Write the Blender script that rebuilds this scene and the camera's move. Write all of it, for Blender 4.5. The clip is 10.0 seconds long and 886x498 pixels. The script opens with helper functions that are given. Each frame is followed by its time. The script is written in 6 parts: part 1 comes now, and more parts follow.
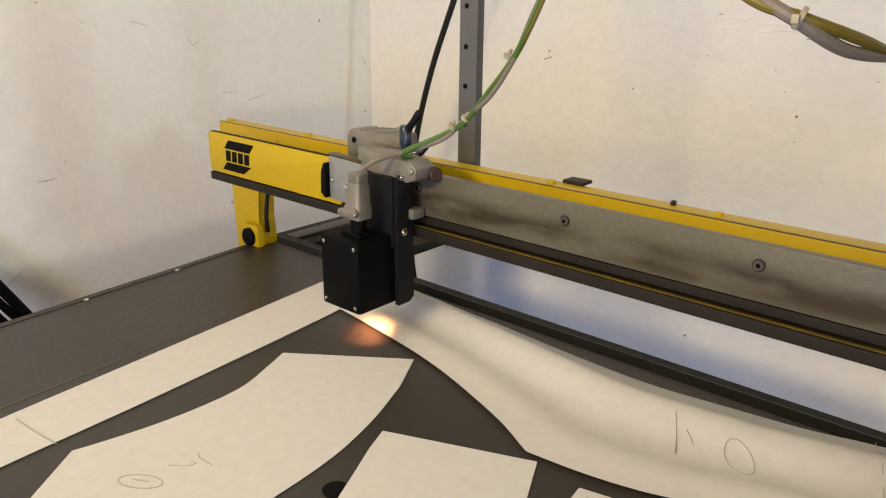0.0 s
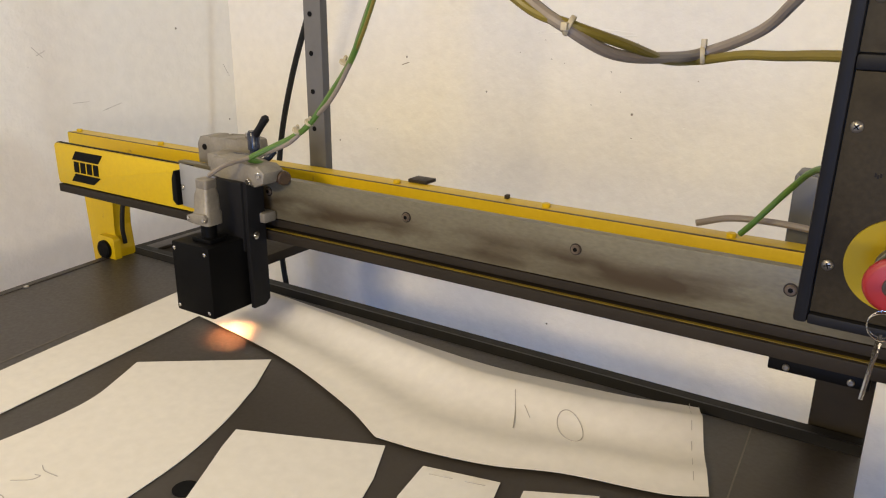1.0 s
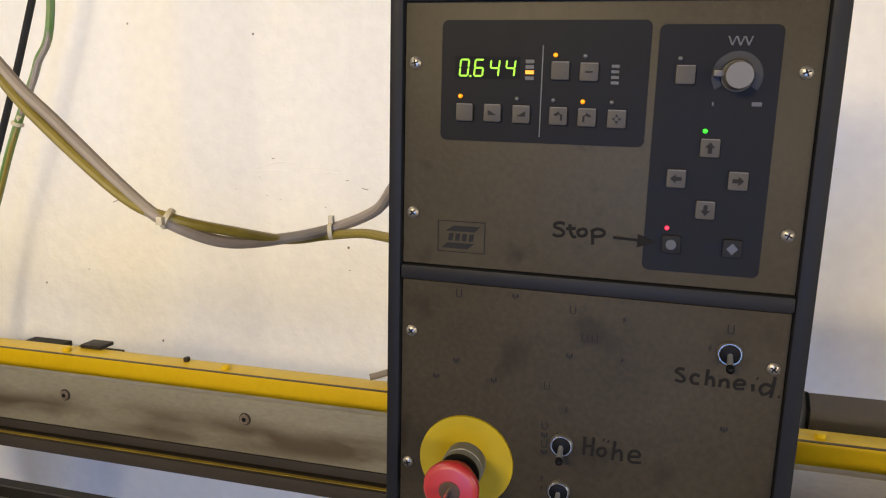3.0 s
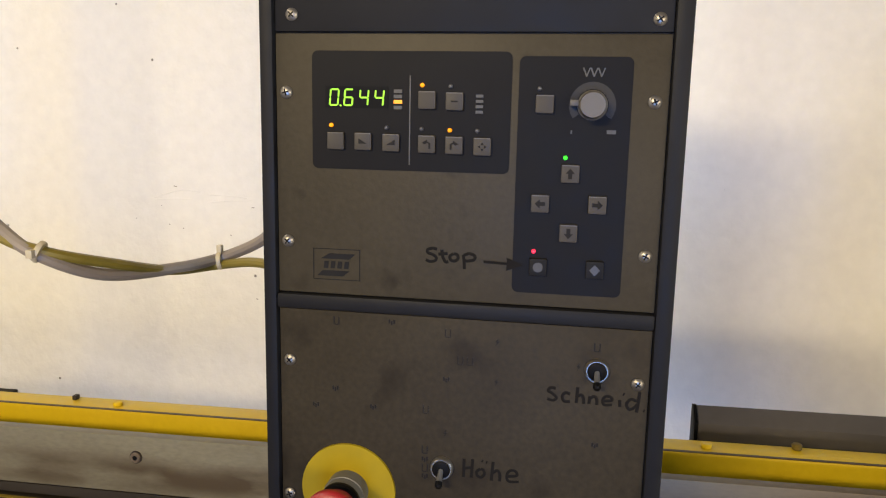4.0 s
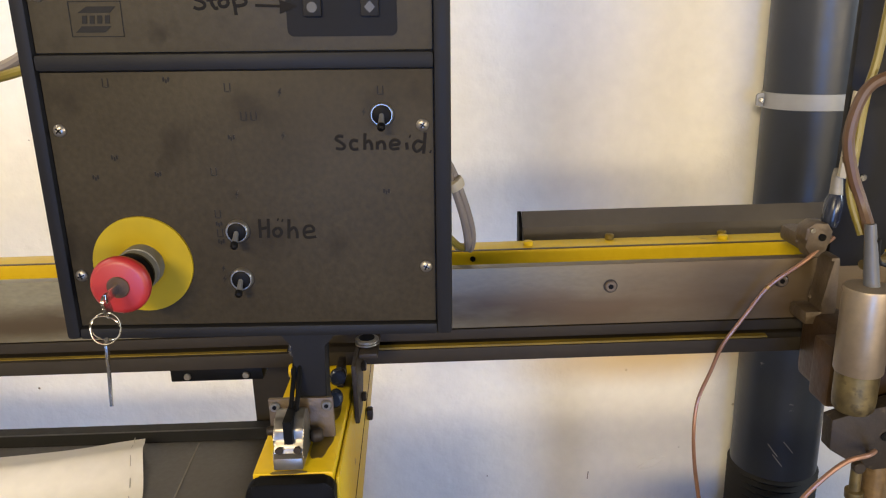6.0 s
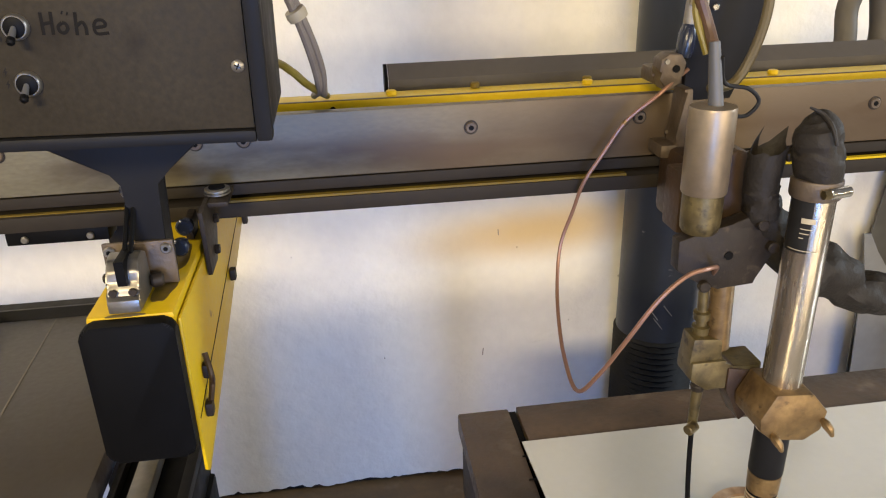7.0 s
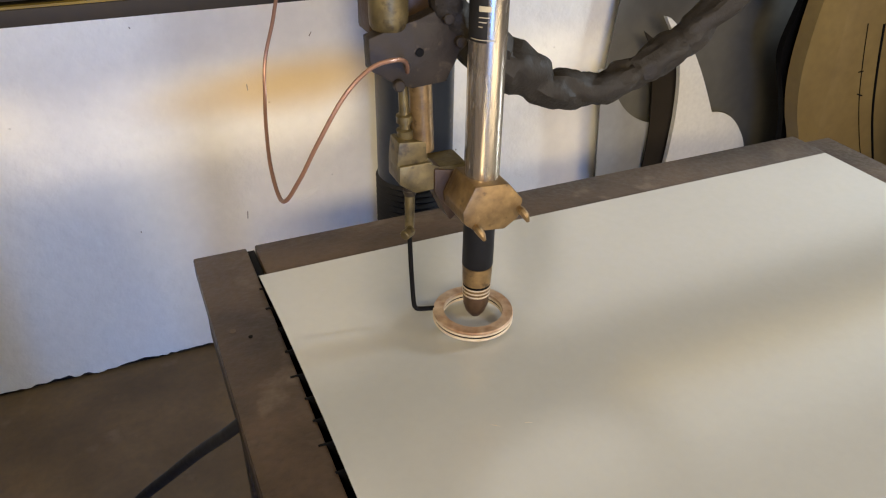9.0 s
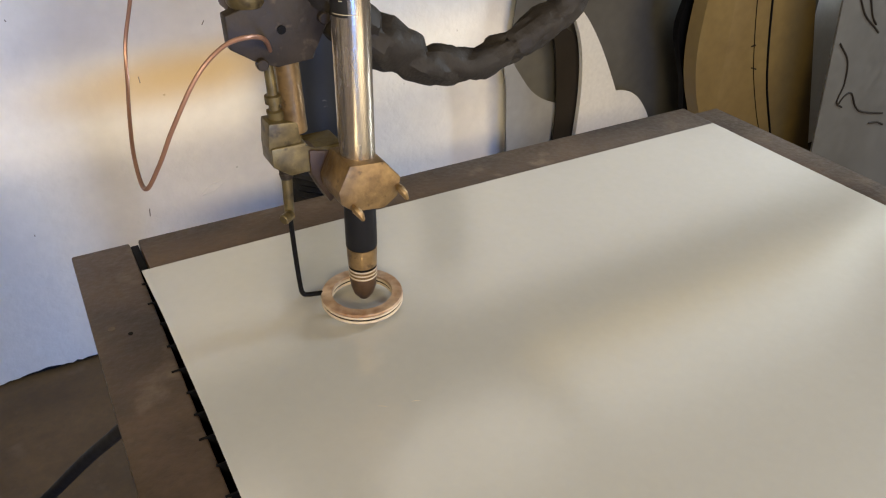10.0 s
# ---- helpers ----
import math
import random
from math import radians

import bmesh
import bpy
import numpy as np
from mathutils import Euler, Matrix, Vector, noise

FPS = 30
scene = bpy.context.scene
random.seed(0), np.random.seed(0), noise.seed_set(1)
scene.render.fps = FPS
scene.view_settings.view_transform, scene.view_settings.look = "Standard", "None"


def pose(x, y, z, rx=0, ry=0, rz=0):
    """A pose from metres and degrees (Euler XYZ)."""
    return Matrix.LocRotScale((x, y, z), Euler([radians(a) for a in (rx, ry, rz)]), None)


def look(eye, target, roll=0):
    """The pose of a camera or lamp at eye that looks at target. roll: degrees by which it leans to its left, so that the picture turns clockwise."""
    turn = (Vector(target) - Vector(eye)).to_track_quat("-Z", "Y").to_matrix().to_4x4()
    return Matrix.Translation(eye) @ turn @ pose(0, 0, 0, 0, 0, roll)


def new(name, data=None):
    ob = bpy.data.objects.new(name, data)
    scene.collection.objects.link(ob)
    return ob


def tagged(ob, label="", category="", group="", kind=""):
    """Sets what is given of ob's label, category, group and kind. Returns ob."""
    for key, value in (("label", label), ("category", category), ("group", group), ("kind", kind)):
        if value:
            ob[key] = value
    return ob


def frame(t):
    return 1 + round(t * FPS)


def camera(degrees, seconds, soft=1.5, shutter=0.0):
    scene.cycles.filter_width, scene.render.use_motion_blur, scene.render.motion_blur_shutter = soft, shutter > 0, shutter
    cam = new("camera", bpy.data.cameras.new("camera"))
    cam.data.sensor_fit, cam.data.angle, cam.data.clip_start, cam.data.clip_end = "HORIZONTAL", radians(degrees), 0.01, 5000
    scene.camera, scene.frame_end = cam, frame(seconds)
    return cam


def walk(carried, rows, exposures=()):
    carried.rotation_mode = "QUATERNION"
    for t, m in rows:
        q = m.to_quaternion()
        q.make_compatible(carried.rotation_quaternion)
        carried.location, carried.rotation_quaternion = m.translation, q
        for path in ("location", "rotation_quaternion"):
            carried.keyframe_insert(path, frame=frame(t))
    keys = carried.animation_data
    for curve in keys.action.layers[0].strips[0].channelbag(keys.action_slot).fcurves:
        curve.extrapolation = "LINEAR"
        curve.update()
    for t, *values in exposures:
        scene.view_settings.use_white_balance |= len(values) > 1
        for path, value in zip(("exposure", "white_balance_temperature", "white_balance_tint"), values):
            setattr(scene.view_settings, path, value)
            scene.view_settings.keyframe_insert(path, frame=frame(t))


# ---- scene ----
cam = camera(60.8, 10.0, 1.15)
PATH = [
    (0, (0.273, 0.111, 1.584), (-0.973, 1.538, 0.944), 0.6),
    (0.5, (0.311, 0.109, 1.588), (-0.837, 1.619, 0.955), 0.6),
    (1, (0.357, 0.11, 1.588), (-0.663, 1.714, 0.965), 0.6),
    (1.5, (0.397, 0.113, 1.597), (-0.481, 1.81, 1.006), 0.6),
    (1.8, (0.425, 0.134, 1.606), (-0.385, 1.876, 1.051), 0.7),
    (2, (0.435, 0.141, 1.621), (-0.307, 1.923, 1.097), 0.7),
    (2.5, (0.46, 0.187, 1.644), (-0.174, 2.034, 1.213), 0.8),
    (3, (0.476, 0.202, 1.659), (-0.055, 2.098, 1.311), 0.8),
    (3.2, (0.481, 0.2, 1.664), (-0.01, 2.112, 1.344), 0.7),
    (4.3, (0.514, 0.205, 1.658), (0.245, 2.167, 1.377), 0.3),
    (4.5, (0.517, 0.202, 1.652), (0.288, 2.167, 1.355), 0.1),
    (5, (0.532, 0.195, 1.633), (0.37, 2.154, 1.264), -0.3),
    (5.2, (0.533, 0.195, 1.629), (0.421, 2.147, 1.207), -0.5),
    (6.3, (0.575, 0.192, 1.544), (0.646, 2.09, 0.92), -1.8),
    (6.5, (0.586, 0.192, 1.53), (0.703, 2.072, 0.859), -1.7),
    (7, (0.616, 0.188, 1.491), (0.851, 2.008, 0.696), -1.6),
    (7.5, (0.636, 0.186, 1.466), (0.989, 1.933, 0.56), -1.1),
    (8, (0.659, 0.173, 1.446), (1.13, 1.845, 0.455), -0.4),
    (8.5, (0.68, 0.156, 1.43), (1.268, 1.757, 0.384), 0.2),
    (9, (0.703, 0.141, 1.419), (1.398, 1.679, 0.347), 1.0),
    (9.5, (0.727, 0.128, 1.414), (1.506, 1.615, 0.328), 1.1),
    (10, (0.756, 0.116, 1.404), (1.601, 1.565, 0.314), 1.2),
]
walk(cam, [(t, look(eye, target, roll)) for t, eye, target, roll in PATH], [(0.0, -0.54), (1.0, -0.48), (2.2, -0.26), (4.5, -0.24), (5.0, -0.15), (6.5, 0.08), (8.0, 0.25), (9.0, 0.07), (10.0, 0.04)])

# ---- world and light ----
world = bpy.data.worlds.new("world")
scene.world = world
world.use_nodes = True
wn = world.node_tree.nodes
sky = wn.new("ShaderNodeTexSky")
sky.sky_type = "NISHITA"
sky.sun_disc = False
sky.sun_elevation, sky.sun_rotation = radians(35), radians(120)
world.node_tree.links.new(sky.outputs[0], wn["Background"].inputs[0])
wn["Background"].inputs[1].default_value = 0.08
scene.view_settings.exposure = 0.0


def area_lamp(name, where, target, sx, sy, watts, colour):
    data = bpy.data.lights.new(name, "AREA")
    data.shape, data.size, data.size_y, data.energy, data.color = "RECTANGLE", sx, sy, watts, colour
    ob = new(name, data)
    ob.matrix_world = look(where, target)
    return ob


area_lamp("tracing_table_lamp", (-0.75, 0.50, 2.60), (-0.45, 0.62, 0.9), 1.0, 0.09, 16, (1.0, 0.88, 0.70))
area_lamp("left_hall_lamp", (-0.40, -2.15, 2.50), (0.3, 1.9, 0.9), 1.0, 0.25, 108, (1.0, 0.82, 0.51))
# unseen warm fill, widened to even out the console shadow on the wall
area_lamp("right_fill_lamp", (2.25, -1.65, 1.64), (0.9, 1.9, 1.0), 2.0, 0.25, 64, (1.0, 0.84, 0.60))
area_lamp("door_daylight", (0.60, -2.93, 0.95), (0.6, 1.95, 0.6), 0.85, 1.6, 96, (0.16, 0.37, 1.0))
area_lamp("window_daylight", (4.93, 0.42, 2.30), (-1.0, 0.9, 1.0), 0.3, 0.5, 100, (0.78, 0.89, 1.0))
glow = bpy.data.lights.new("sensor_lamp", "SPOT")
glow.energy, glow.color, glow.spot_size, glow.spot_blend, glow.shadow_soft_size = 2.3, (1.0, 0.36, 0.13), radians(115), 1.0, 0.004
new("sensor_lamp", glow).matrix_world = look((-0.604, 0.930, 1.0800), (-0.606, 0.928, 1.0))


# ---- materials ----
def material(name, colour, rough=0.5, metal=0.0, second=None, scale=6.0, fine=80.0, amount=0.35, bump=0.05, coat=0.0, spots=None, stretch=(1, 1, 1), vary=0.12, gloss=0.5):
    """Base colour blotched towards a second one at a large and a small scale, with roughness variation and fine relief."""
    m = bpy.data.materials.new(name)
    m.use_nodes = True
    nt = m.node_tree
    n, l = nt.nodes, nt.links
    bsdf = n["Principled BSDF"]
    bsdf.inputs["Roughness"].default_value, bsdf.inputs["Metallic"].default_value = rough, metal
    bsdf.inputs["Coat Weight"].default_value = coat
    bsdf.inputs["Specular IOR Level"].default_value = gloss
    geo = n.new("ShaderNodeNewGeometry")
    mapping = n.new("ShaderNodeMapping")
    mapping.inputs["Scale"].default_value = stretch
    l.new(geo.outputs["Position"], mapping.inputs[0])
    big, small = n.new("ShaderNodeTexNoise"), n.new("ShaderNodeTexNoise")
    big.inputs["Scale"].default_value, small.inputs["Scale"].default_value = scale, fine
    big.inputs["Detail"].default_value, small.inputs["Detail"].default_value = 6, 4
    for t in (big, small):
        l.new(mapping.outputs[0], t.inputs["Vector"])
    ramp = n.new("ShaderNodeMapRange")
    ramp.inputs["From Min"].default_value, ramp.inputs["From Max"].default_value = 0.35, 0.7
    l.new(big.outputs["Fac"], ramp.inputs["Value"])
    mul = n.new("ShaderNodeMath")
    mul.operation = "MULTIPLY"
    mul.inputs[1].default_value = amount
    l.new(ramp.outputs[0], mul.inputs[0])
    mix = n.new("ShaderNodeMix")
    mix.data_type = "RGBA"
    mix.inputs["A"].default_value = (*colour, 1)
    mix.inputs["B"].default_value = (*(second or [c * 0.7 for c in colour]), 1)
    l.new(mul.outputs[0], mix.inputs["Factor"])
    last = mix.outputs["Result"]
    grain = n.new("ShaderNodeMix")
    grain.data_type, grain.blend_type = "RGBA", "MULTIPLY"
    grain.inputs["Factor"].default_value = min(1.0, amount * 0.6)
    l.new(last, grain.inputs["A"])
    l.new(small.outputs["Fac"], grain.inputs["B"])
    gain = n.new("ShaderNodeMix")
    gain.data_type, gain.blend_type = "RGBA", "MULTIPLY"
    gain.inputs["Factor"].default_value = 1.0
    k = 1 / (1 - 0.5 * min(1.0, amount * 0.6))
    gain.inputs["B"].default_value = (k, k, k, 1)
    l.new(grain.outputs["Result"], gain.inputs["A"])
    last = gain.outputs["Result"]
    if spots:
        colour2, sscale, lo, hi = spots
        st = n.new("ShaderNodeTexNoise")
        st.inputs["Scale"].default_value, st.inputs["Detail"].default_value = sscale, 8
        l.new(mapping.outputs[0], st.inputs["Vector"])
        sr = n.new("ShaderNodeMapRange")
        sr.inputs["From Min"].default_value, sr.inputs["From Max"].default_value = lo, hi
        l.new(st.outputs["Fac"], sr.inputs["Value"])
        sm = n.new("ShaderNodeMix")
        sm.data_type = "RGBA"
        l.new(sr.outputs[0], sm.inputs["Factor"])
        l.new(last, sm.inputs["A"])
        sm.inputs["B"].default_value = (*colour2, 1)
        last = sm.outputs["Result"]
    l.new(last, bsdf.inputs["Base Color"])
    rr = n.new("ShaderNodeMapRange")
    rr.inputs["To Min"].default_value, rr.inputs["To Max"].default_value = max(0.03, rough - vary), min(1.0, rough + vary)
    l.new(small.outputs["Fac"], rr.inputs["Value"])
    l.new(rr.outputs[0], bsdf.inputs["Roughness"])
    if bump:
        b = n.new("ShaderNodeBump")
        b.inputs["Strength"].default_value, b.inputs["Distance"].default_value = bump, 0.004
        add = n.new("ShaderNodeMath")
        l.new(big.outputs["Fac"], add.inputs[0])
        l.new(small.outputs["Fac"], add.inputs[1])
        l.new(add.outputs[0], b.inputs["Height"])
        l.new(b.outputs[0], bsdf.inputs["Normal"])
    return m


def glowing(name, colour, strength):
    m = bpy.data.materials.new(name)
    m.use_nodes = True
    b = m.node_tree.nodes["Principled BSDF"]
    b.inputs["Base Color"].default_value = (*colour, 1)
    b.inputs["Emission Color"].default_value = (*colour, 1)
    b.inputs["Emission Strength"].default_value = strength
    return m


def plaster():
    """Rough white plaster: trowel relief, pits and scuffs, and a rust stain with its own outline."""
    m = material("plaster", (0.80, 0.77, 0.71), 0.85, second=(0.74, 0.70, 0.63), scale=1.4, fine=34, amount=0.22, bump=0.0)
    n, l = m.node_tree.nodes, m.node_tree.links
    bsdf = n["Principled BSDF"]
    source = bsdf.inputs["Base Color"].links[0].from_socket
    geo = n.new("ShaderNodeNewGeometry")
    relief = [n.new("ShaderNodeTexNoise") for _ in range(3)]
    for t, sc in zip(relief, (4.0, 22.0, 110.0)):
        t.inputs["Scale"].default_value, t.inputs["Detail"].default_value = sc, 5
        l.new(geo.outputs["Position"], t.inputs["Vector"])
    total = None
    for t, w in zip(relief, (0.9, 0.34, 0.11)):
        mul = n.new("ShaderNodeMath")
        mul.operation = "MULTIPLY"
        mul.inputs[1].default_value = w
        l.new(t.outputs["Fac"], mul.inputs[0])
        if total is None:
            total = mul.outputs[0]
        else:
            add = n.new("ShaderNodeMath")
            l.new(total, add.inputs[0])
            l.new(mul.outputs[0], add.inputs[1])
            total = add.outputs[0]
    pits = n.new("ShaderNodeTexVoronoi")
    pits.inputs["Scale"].default_value = 13.0
    l.new(geo.outputs["Position"], pits.inputs["Vector"])
    pit = n.new("ShaderNodeMapRange")
    pit.inputs["From Min"].default_value, pit.inputs["From Max"].default_value = 0.030, 0.055
    pit.inputs["To Min"].default_value, pit.inputs["To Max"].default_value = 1.0, 0.0
    l.new(pits.outputs["Distance"], pit.inputs["Value"])
    some = n.new("ShaderNodeMapRange")
    some.inputs["From Min"].default_value, some.inputs["From Max"].default_value = 0.52, 0.58
    l.new(relief[0].outputs["Fac"], some.inputs["Value"])
    pm = n.new("ShaderNodeMath")
    pm.operation = "MULTIPLY"
    l.new(pit.outputs[0], pm.inputs[0])
    l.new(some.outputs[0], pm.inputs[1])
    pc = n.new("ShaderNodeMix")
    pc.data_type = "RGBA"
    pc.inputs["B"].default_value = (0.30, 0.26, 0.22, 1)
    l.new(pm.outputs[0], pc.inputs["Factor"])
    l.new(source, pc.inputs["A"])
    # rust stain, a flat oval cloud on the back wall
    mp = n.new("ShaderNodeMapping")
    mp.vector_type = "TEXTURE"
    mp.inputs["Location"].default_value = (1.10, 1.95, 0.755)
    mp.inputs["Rotation"].default_value = (0, radians(-4), 0)
    mp.inputs["Scale"].default_value = (0.40, 0.6, 0.085)
    l.new(geo.outputs["Position"], mp.inputs[0])
    warp = n.new("ShaderNodeMix")
    warp.data_type, warp.blend_type = "RGBA", "ADD"
    warp.inputs["Factor"].default_value = 0.5
    l.new(mp.outputs[0], warp.inputs["A"])
    l.new(relief[0].outputs["Color"], warp.inputs["B"])
    ln = n.new("ShaderNodeVectorMath")
    ln.operation = "LENGTH"
    sub = n.new("ShaderNodeVectorMath")
    sub.operation = "SUBTRACT"
    sub.inputs[1].default_value = (0.25, 0.25, 0.25)
    l.new(warp.outputs["Result"], sub.inputs[0])
    l.new(sub.outputs[0], ln.inputs[0])
    sr = n.new("ShaderNodeMapRange")
    sr.interpolation_type = "SMOOTHSTEP"
    sr.inputs["From Min"].default_value, sr.inputs["From Max"].default_value = 0.1, 1.25
    sr.inputs["To Min"].default_value, sr.inputs["To Max"].default_value = 0.80, 0.0
    l.new(ln.outputs["Value"], sr.inputs["Value"])
    st = n.new("ShaderNodeMix")
    st.data_type = "RGBA"
    st.inputs["B"].default_value = (0.54, 0.36, 0.13, 1)
    l.new(sr.outputs[0], st.inputs["Factor"])
    l.new(pc.outputs["Result"], st.inputs["A"])
    l.new(st.outputs["Result"], bsdf.inputs["Base Color"])
    hgt = n.new("ShaderNodeMath")
    hgt.operation = "SUBTRACT"
    l.new(total, hgt.inputs[0])
    l.new(pm.outputs[0], hgt.inputs[1])
    b = n.new("ShaderNodeBump")
    b.inputs["Strength"].default_value, b.inputs["Distance"].default_value = 0.7, 0.012
    l.new(hgt.outputs[0], b.inputs["Height"])
    l.new(b.outputs[0], bsdf.inputs["Normal"])
    return m


PLASTER = plaster()
YELLOW = material("yellow_paint", (0.50, 0.345, 0.003), 0.42, second=(0.52, 0.32, 0.006), scale=9, fine=120, amount=0.3, bump=0.03, spots=((0.12, 0.08, 0.04), 26, 0.69, 0.76), gloss=0.35)


def stained_rail():
    """Ground steel with a cloudy band of brown rust marks along its lower half."""
    m = material("stained_rail", (0.150, 0.136, 0.096), 0.42, 0.25, second=(0.066, 0.052, 0.031), scale=4, fine=200, amount=0.7, bump=0.03, stretch=(0.5, 1, 1.4), gloss=0.3)
    n, l = m.node_tree.nodes, m.node_tree.links
    bsdf = n["Principled BSDF"]
    source = bsdf.inputs["Base Color"].links[0].from_socket
    geo = n.new("ShaderNodeNewGeometry")
    sep = n.new("ShaderNodeSeparateXYZ")
    l.new(geo.outputs["Position"], sep.inputs[0])
    cloud = n.new("ShaderNodeTexNoise")
    cloud.inputs["Scale"].default_value, cloud.inputs["Detail"].default_value = 14.0, 6
    squash = n.new("ShaderNodeMapping")
    squash.inputs["Scale"].default_value = (0.45, 1.0, 1.6)
    l.new(geo.outputs["Position"], squash.inputs[0])
    l.new(squash.outputs[0], cloud.inputs["Vector"])
    shift = n.new("ShaderNodeMath")
    shift.operation = "MULTIPLY_ADD"
    shift.inputs[1].default_value = 0.05
    l.new(cloud.outputs["Fac"], shift.inputs[0])
    l.new(sep.outputs["Z"], shift.inputs[2])
    off = n.new("ShaderNodeMath")
    off.operation = "SUBTRACT"
    off.inputs[1].default_value = 1.288
    l.new(shift.outputs[0], off.inputs[0])
    dist = n.new("ShaderNodeMath")
    dist.operation = "ABSOLUTE"
    l.new(off.outputs[0], dist.inputs[0])
    band = n.new("ShaderNodeMapRange")
    band.interpolation_type = "SMOOTHSTEP"
    band.inputs["From Min"].default_value, band.inputs["From Max"].default_value = 0.004, 0.030
    band.inputs["To Min"].default_value, band.inputs["To Max"].default_value = 0.92, 0.0
    l.new(dist.outputs[0], band.inputs["Value"])
    patch = n.new("ShaderNodeMapRange")
    patch.inputs["From Min"].default_value, patch.inputs["From Max"].default_value = 0.38, 0.56
    l.new(cloud.outputs["Fac"], patch.inputs["Value"])
    both = n.new("ShaderNodeMath")
    both.operation = "MULTIPLY"
    l.new(band.outputs[0], both.inputs[0])
    l.new(patch.outputs[0], both.inputs[1])
    mix = n.new("ShaderNodeMix")
    mix.data_type = "RGBA"
    mix.inputs["B"].default_value = (0.046, 0.031, 0.017, 1)
    l.new(both.outputs[0], mix.inputs["Factor"])
    l.new(source, mix.inputs["A"])
    # heat tint that grows towards the torch station
    near = n.new("ShaderNodeMapRange")
    near.interpolation_type = "SMOOTHSTEP"
    near.inputs["From Min"].default_value, near.inputs["From Max"].default_value = 0.45, 0.95
    near.inputs["To Max"].default_value = 0.8
    wander = n.new("ShaderNodeMath")
    wander.operation = "MULTIPLY_ADD"
    wander.inputs[1].default_value = 0.5
    l.new(cloud.outputs["Fac"], wander.inputs[0])
    l.new(sep.outputs["X"], wander.inputs[2])
    less = n.new("ShaderNodeMath")
    less.operation = "SUBTRACT"
    less.inputs[1].default_value = 0.25
    l.new(wander.outputs[0], less.inputs[0])
    l.new(less.outputs[0], near.inputs["Value"])
    tint = n.new("ShaderNodeMix")
    tint.data_type = "RGBA"
    tint.inputs["B"].default_value = (0.088, 0.058, 0.034, 1)
    l.new(near.outputs[0], tint.inputs["Factor"])
    l.new(mix.outputs["Result"], tint.inputs["A"])
    l.new(tint.outputs["Result"], bsdf.inputs["Base Color"])
    return m


RAILSTEEL = stained_rail()
# kept dark so that the unseen walls and ceiling bounce little light
DULLWALL = material("dull_wall", (0.12, 0.11, 0.10), 0.85, second=(0.09, 0.08, 0.075), scale=2, fine=40, amount=0.5, bump=0.1)
FLANGE = material("grey_flange_paint", (0.022, 0.0175, 0.013), 0.6, second=(0.014, 0.011, 0.008), scale=8, amount=0.6, gloss=0.15)
TRAYGREY = material("tray_paint", (0.065, 0.056, 0.049), 0.45, second=(0.05, 0.043, 0.038), scale=8, amount=0.4)
CHARCOAL = material("charcoal_paint", (0.0095, 0.0094, 0.0105), 0.5, second=(0.006, 0.006, 0.007), scale=10, amount=0.4, gloss=0.12)
BLACK = material("black_paint", (0.0035, 0.0035, 0.0038), 0.5, scale=12, amount=0.4, bump=0.03, gloss=0.07)
# GREYBROWN darkened for the dimmer light low on the console, plus grime blotches
LOWERPANEL = material("shaded_grimy_panel", (0.033, 0.027, 0.0175), 0.5, 0.1, second=(0.022, 0.0175, 0.011), scale=9, fine=260, amount=0.8, spots=((0.013, 0.010, 0.007), 22, 0.58, 0.78), gloss=0.08)
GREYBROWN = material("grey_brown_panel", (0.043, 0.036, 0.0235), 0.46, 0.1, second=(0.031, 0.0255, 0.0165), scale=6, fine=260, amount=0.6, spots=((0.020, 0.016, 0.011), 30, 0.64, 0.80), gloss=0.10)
TABLETOP = material("brown_tabletop", (0.038, 0.031, 0.0255), 0.46, second=(0.027, 0.022, 0.0175), scale=3, fine=140, amount=0.5, gloss=0.5)
PAPER = material("paper", (0.62, 0.595, 0.56), 0.75, second=(0.57, 0.545, 0.51), scale=3, fine=60, amount=0.3, bump=0.02)
RUST = material("rusty_steel", (0.088, 0.058, 0.037), 0.45, 0.35, second=(0.028, 0.018, 0.012), scale=9, fine=120, amount=0.95, bump=0.2, spots=((0.185, 0.140, 0.100), 17, 0.60, 0.82), vary=0.25)
SHEET = material("sheet_steel", (0.47, 0.468, 0.448), 0.22, 0.36, second=(0.43, 0.428, 0.41), scale=2.5, fine=90, amount=0.12, bump=0.0, vary=0.02)
CONCRETE = material("floor_concrete", (0.135, 0.085, 0.038), 0.65, second=(0.055, 0.034, 0.016), scale=5, fine=50, amount=0.8, bump=0.25, spots=((0.17, 0.115, 0.07), 11, 0.62, 0.8))
NAVY = material("navy_plastic", (0.012, 0.016, 0.03), 0.25, scale=12, amount=0.2, bump=0.0)
RUBBER = material("black_rubber", (0.009, 0.0085, 0.008), 0.6, second=(0.016, 0.0145, 0.013), scale=30, amount=0.5, bump=0.1, gloss=0.25)
SLEEVE = material("sleeve_fabric", (0.013, 0.0102, 0.0074), 0.62, second=(0.022, 0.0172, 0.012), scale=25, fine=260, amount=0.7, bump=0.25, gloss=0.25)
CAST = material("cast_aluminium", (0.25, 0.228, 0.19), 0.55, 0.45, second=(0.13, 0.11, 0.085), scale=30, fine=220, amount=0.6, bump=0.12)
BRONZE = material("dirty_bronze", (0.230, 0.148, 0.062), 0.42, 0.6, second=(0.080, 0.048, 0.022), scale=42, fine=150, amount=0.9, bump=0.15, spots=((0.035, 0.022, 0.012), 80, 0.60, 0.75))
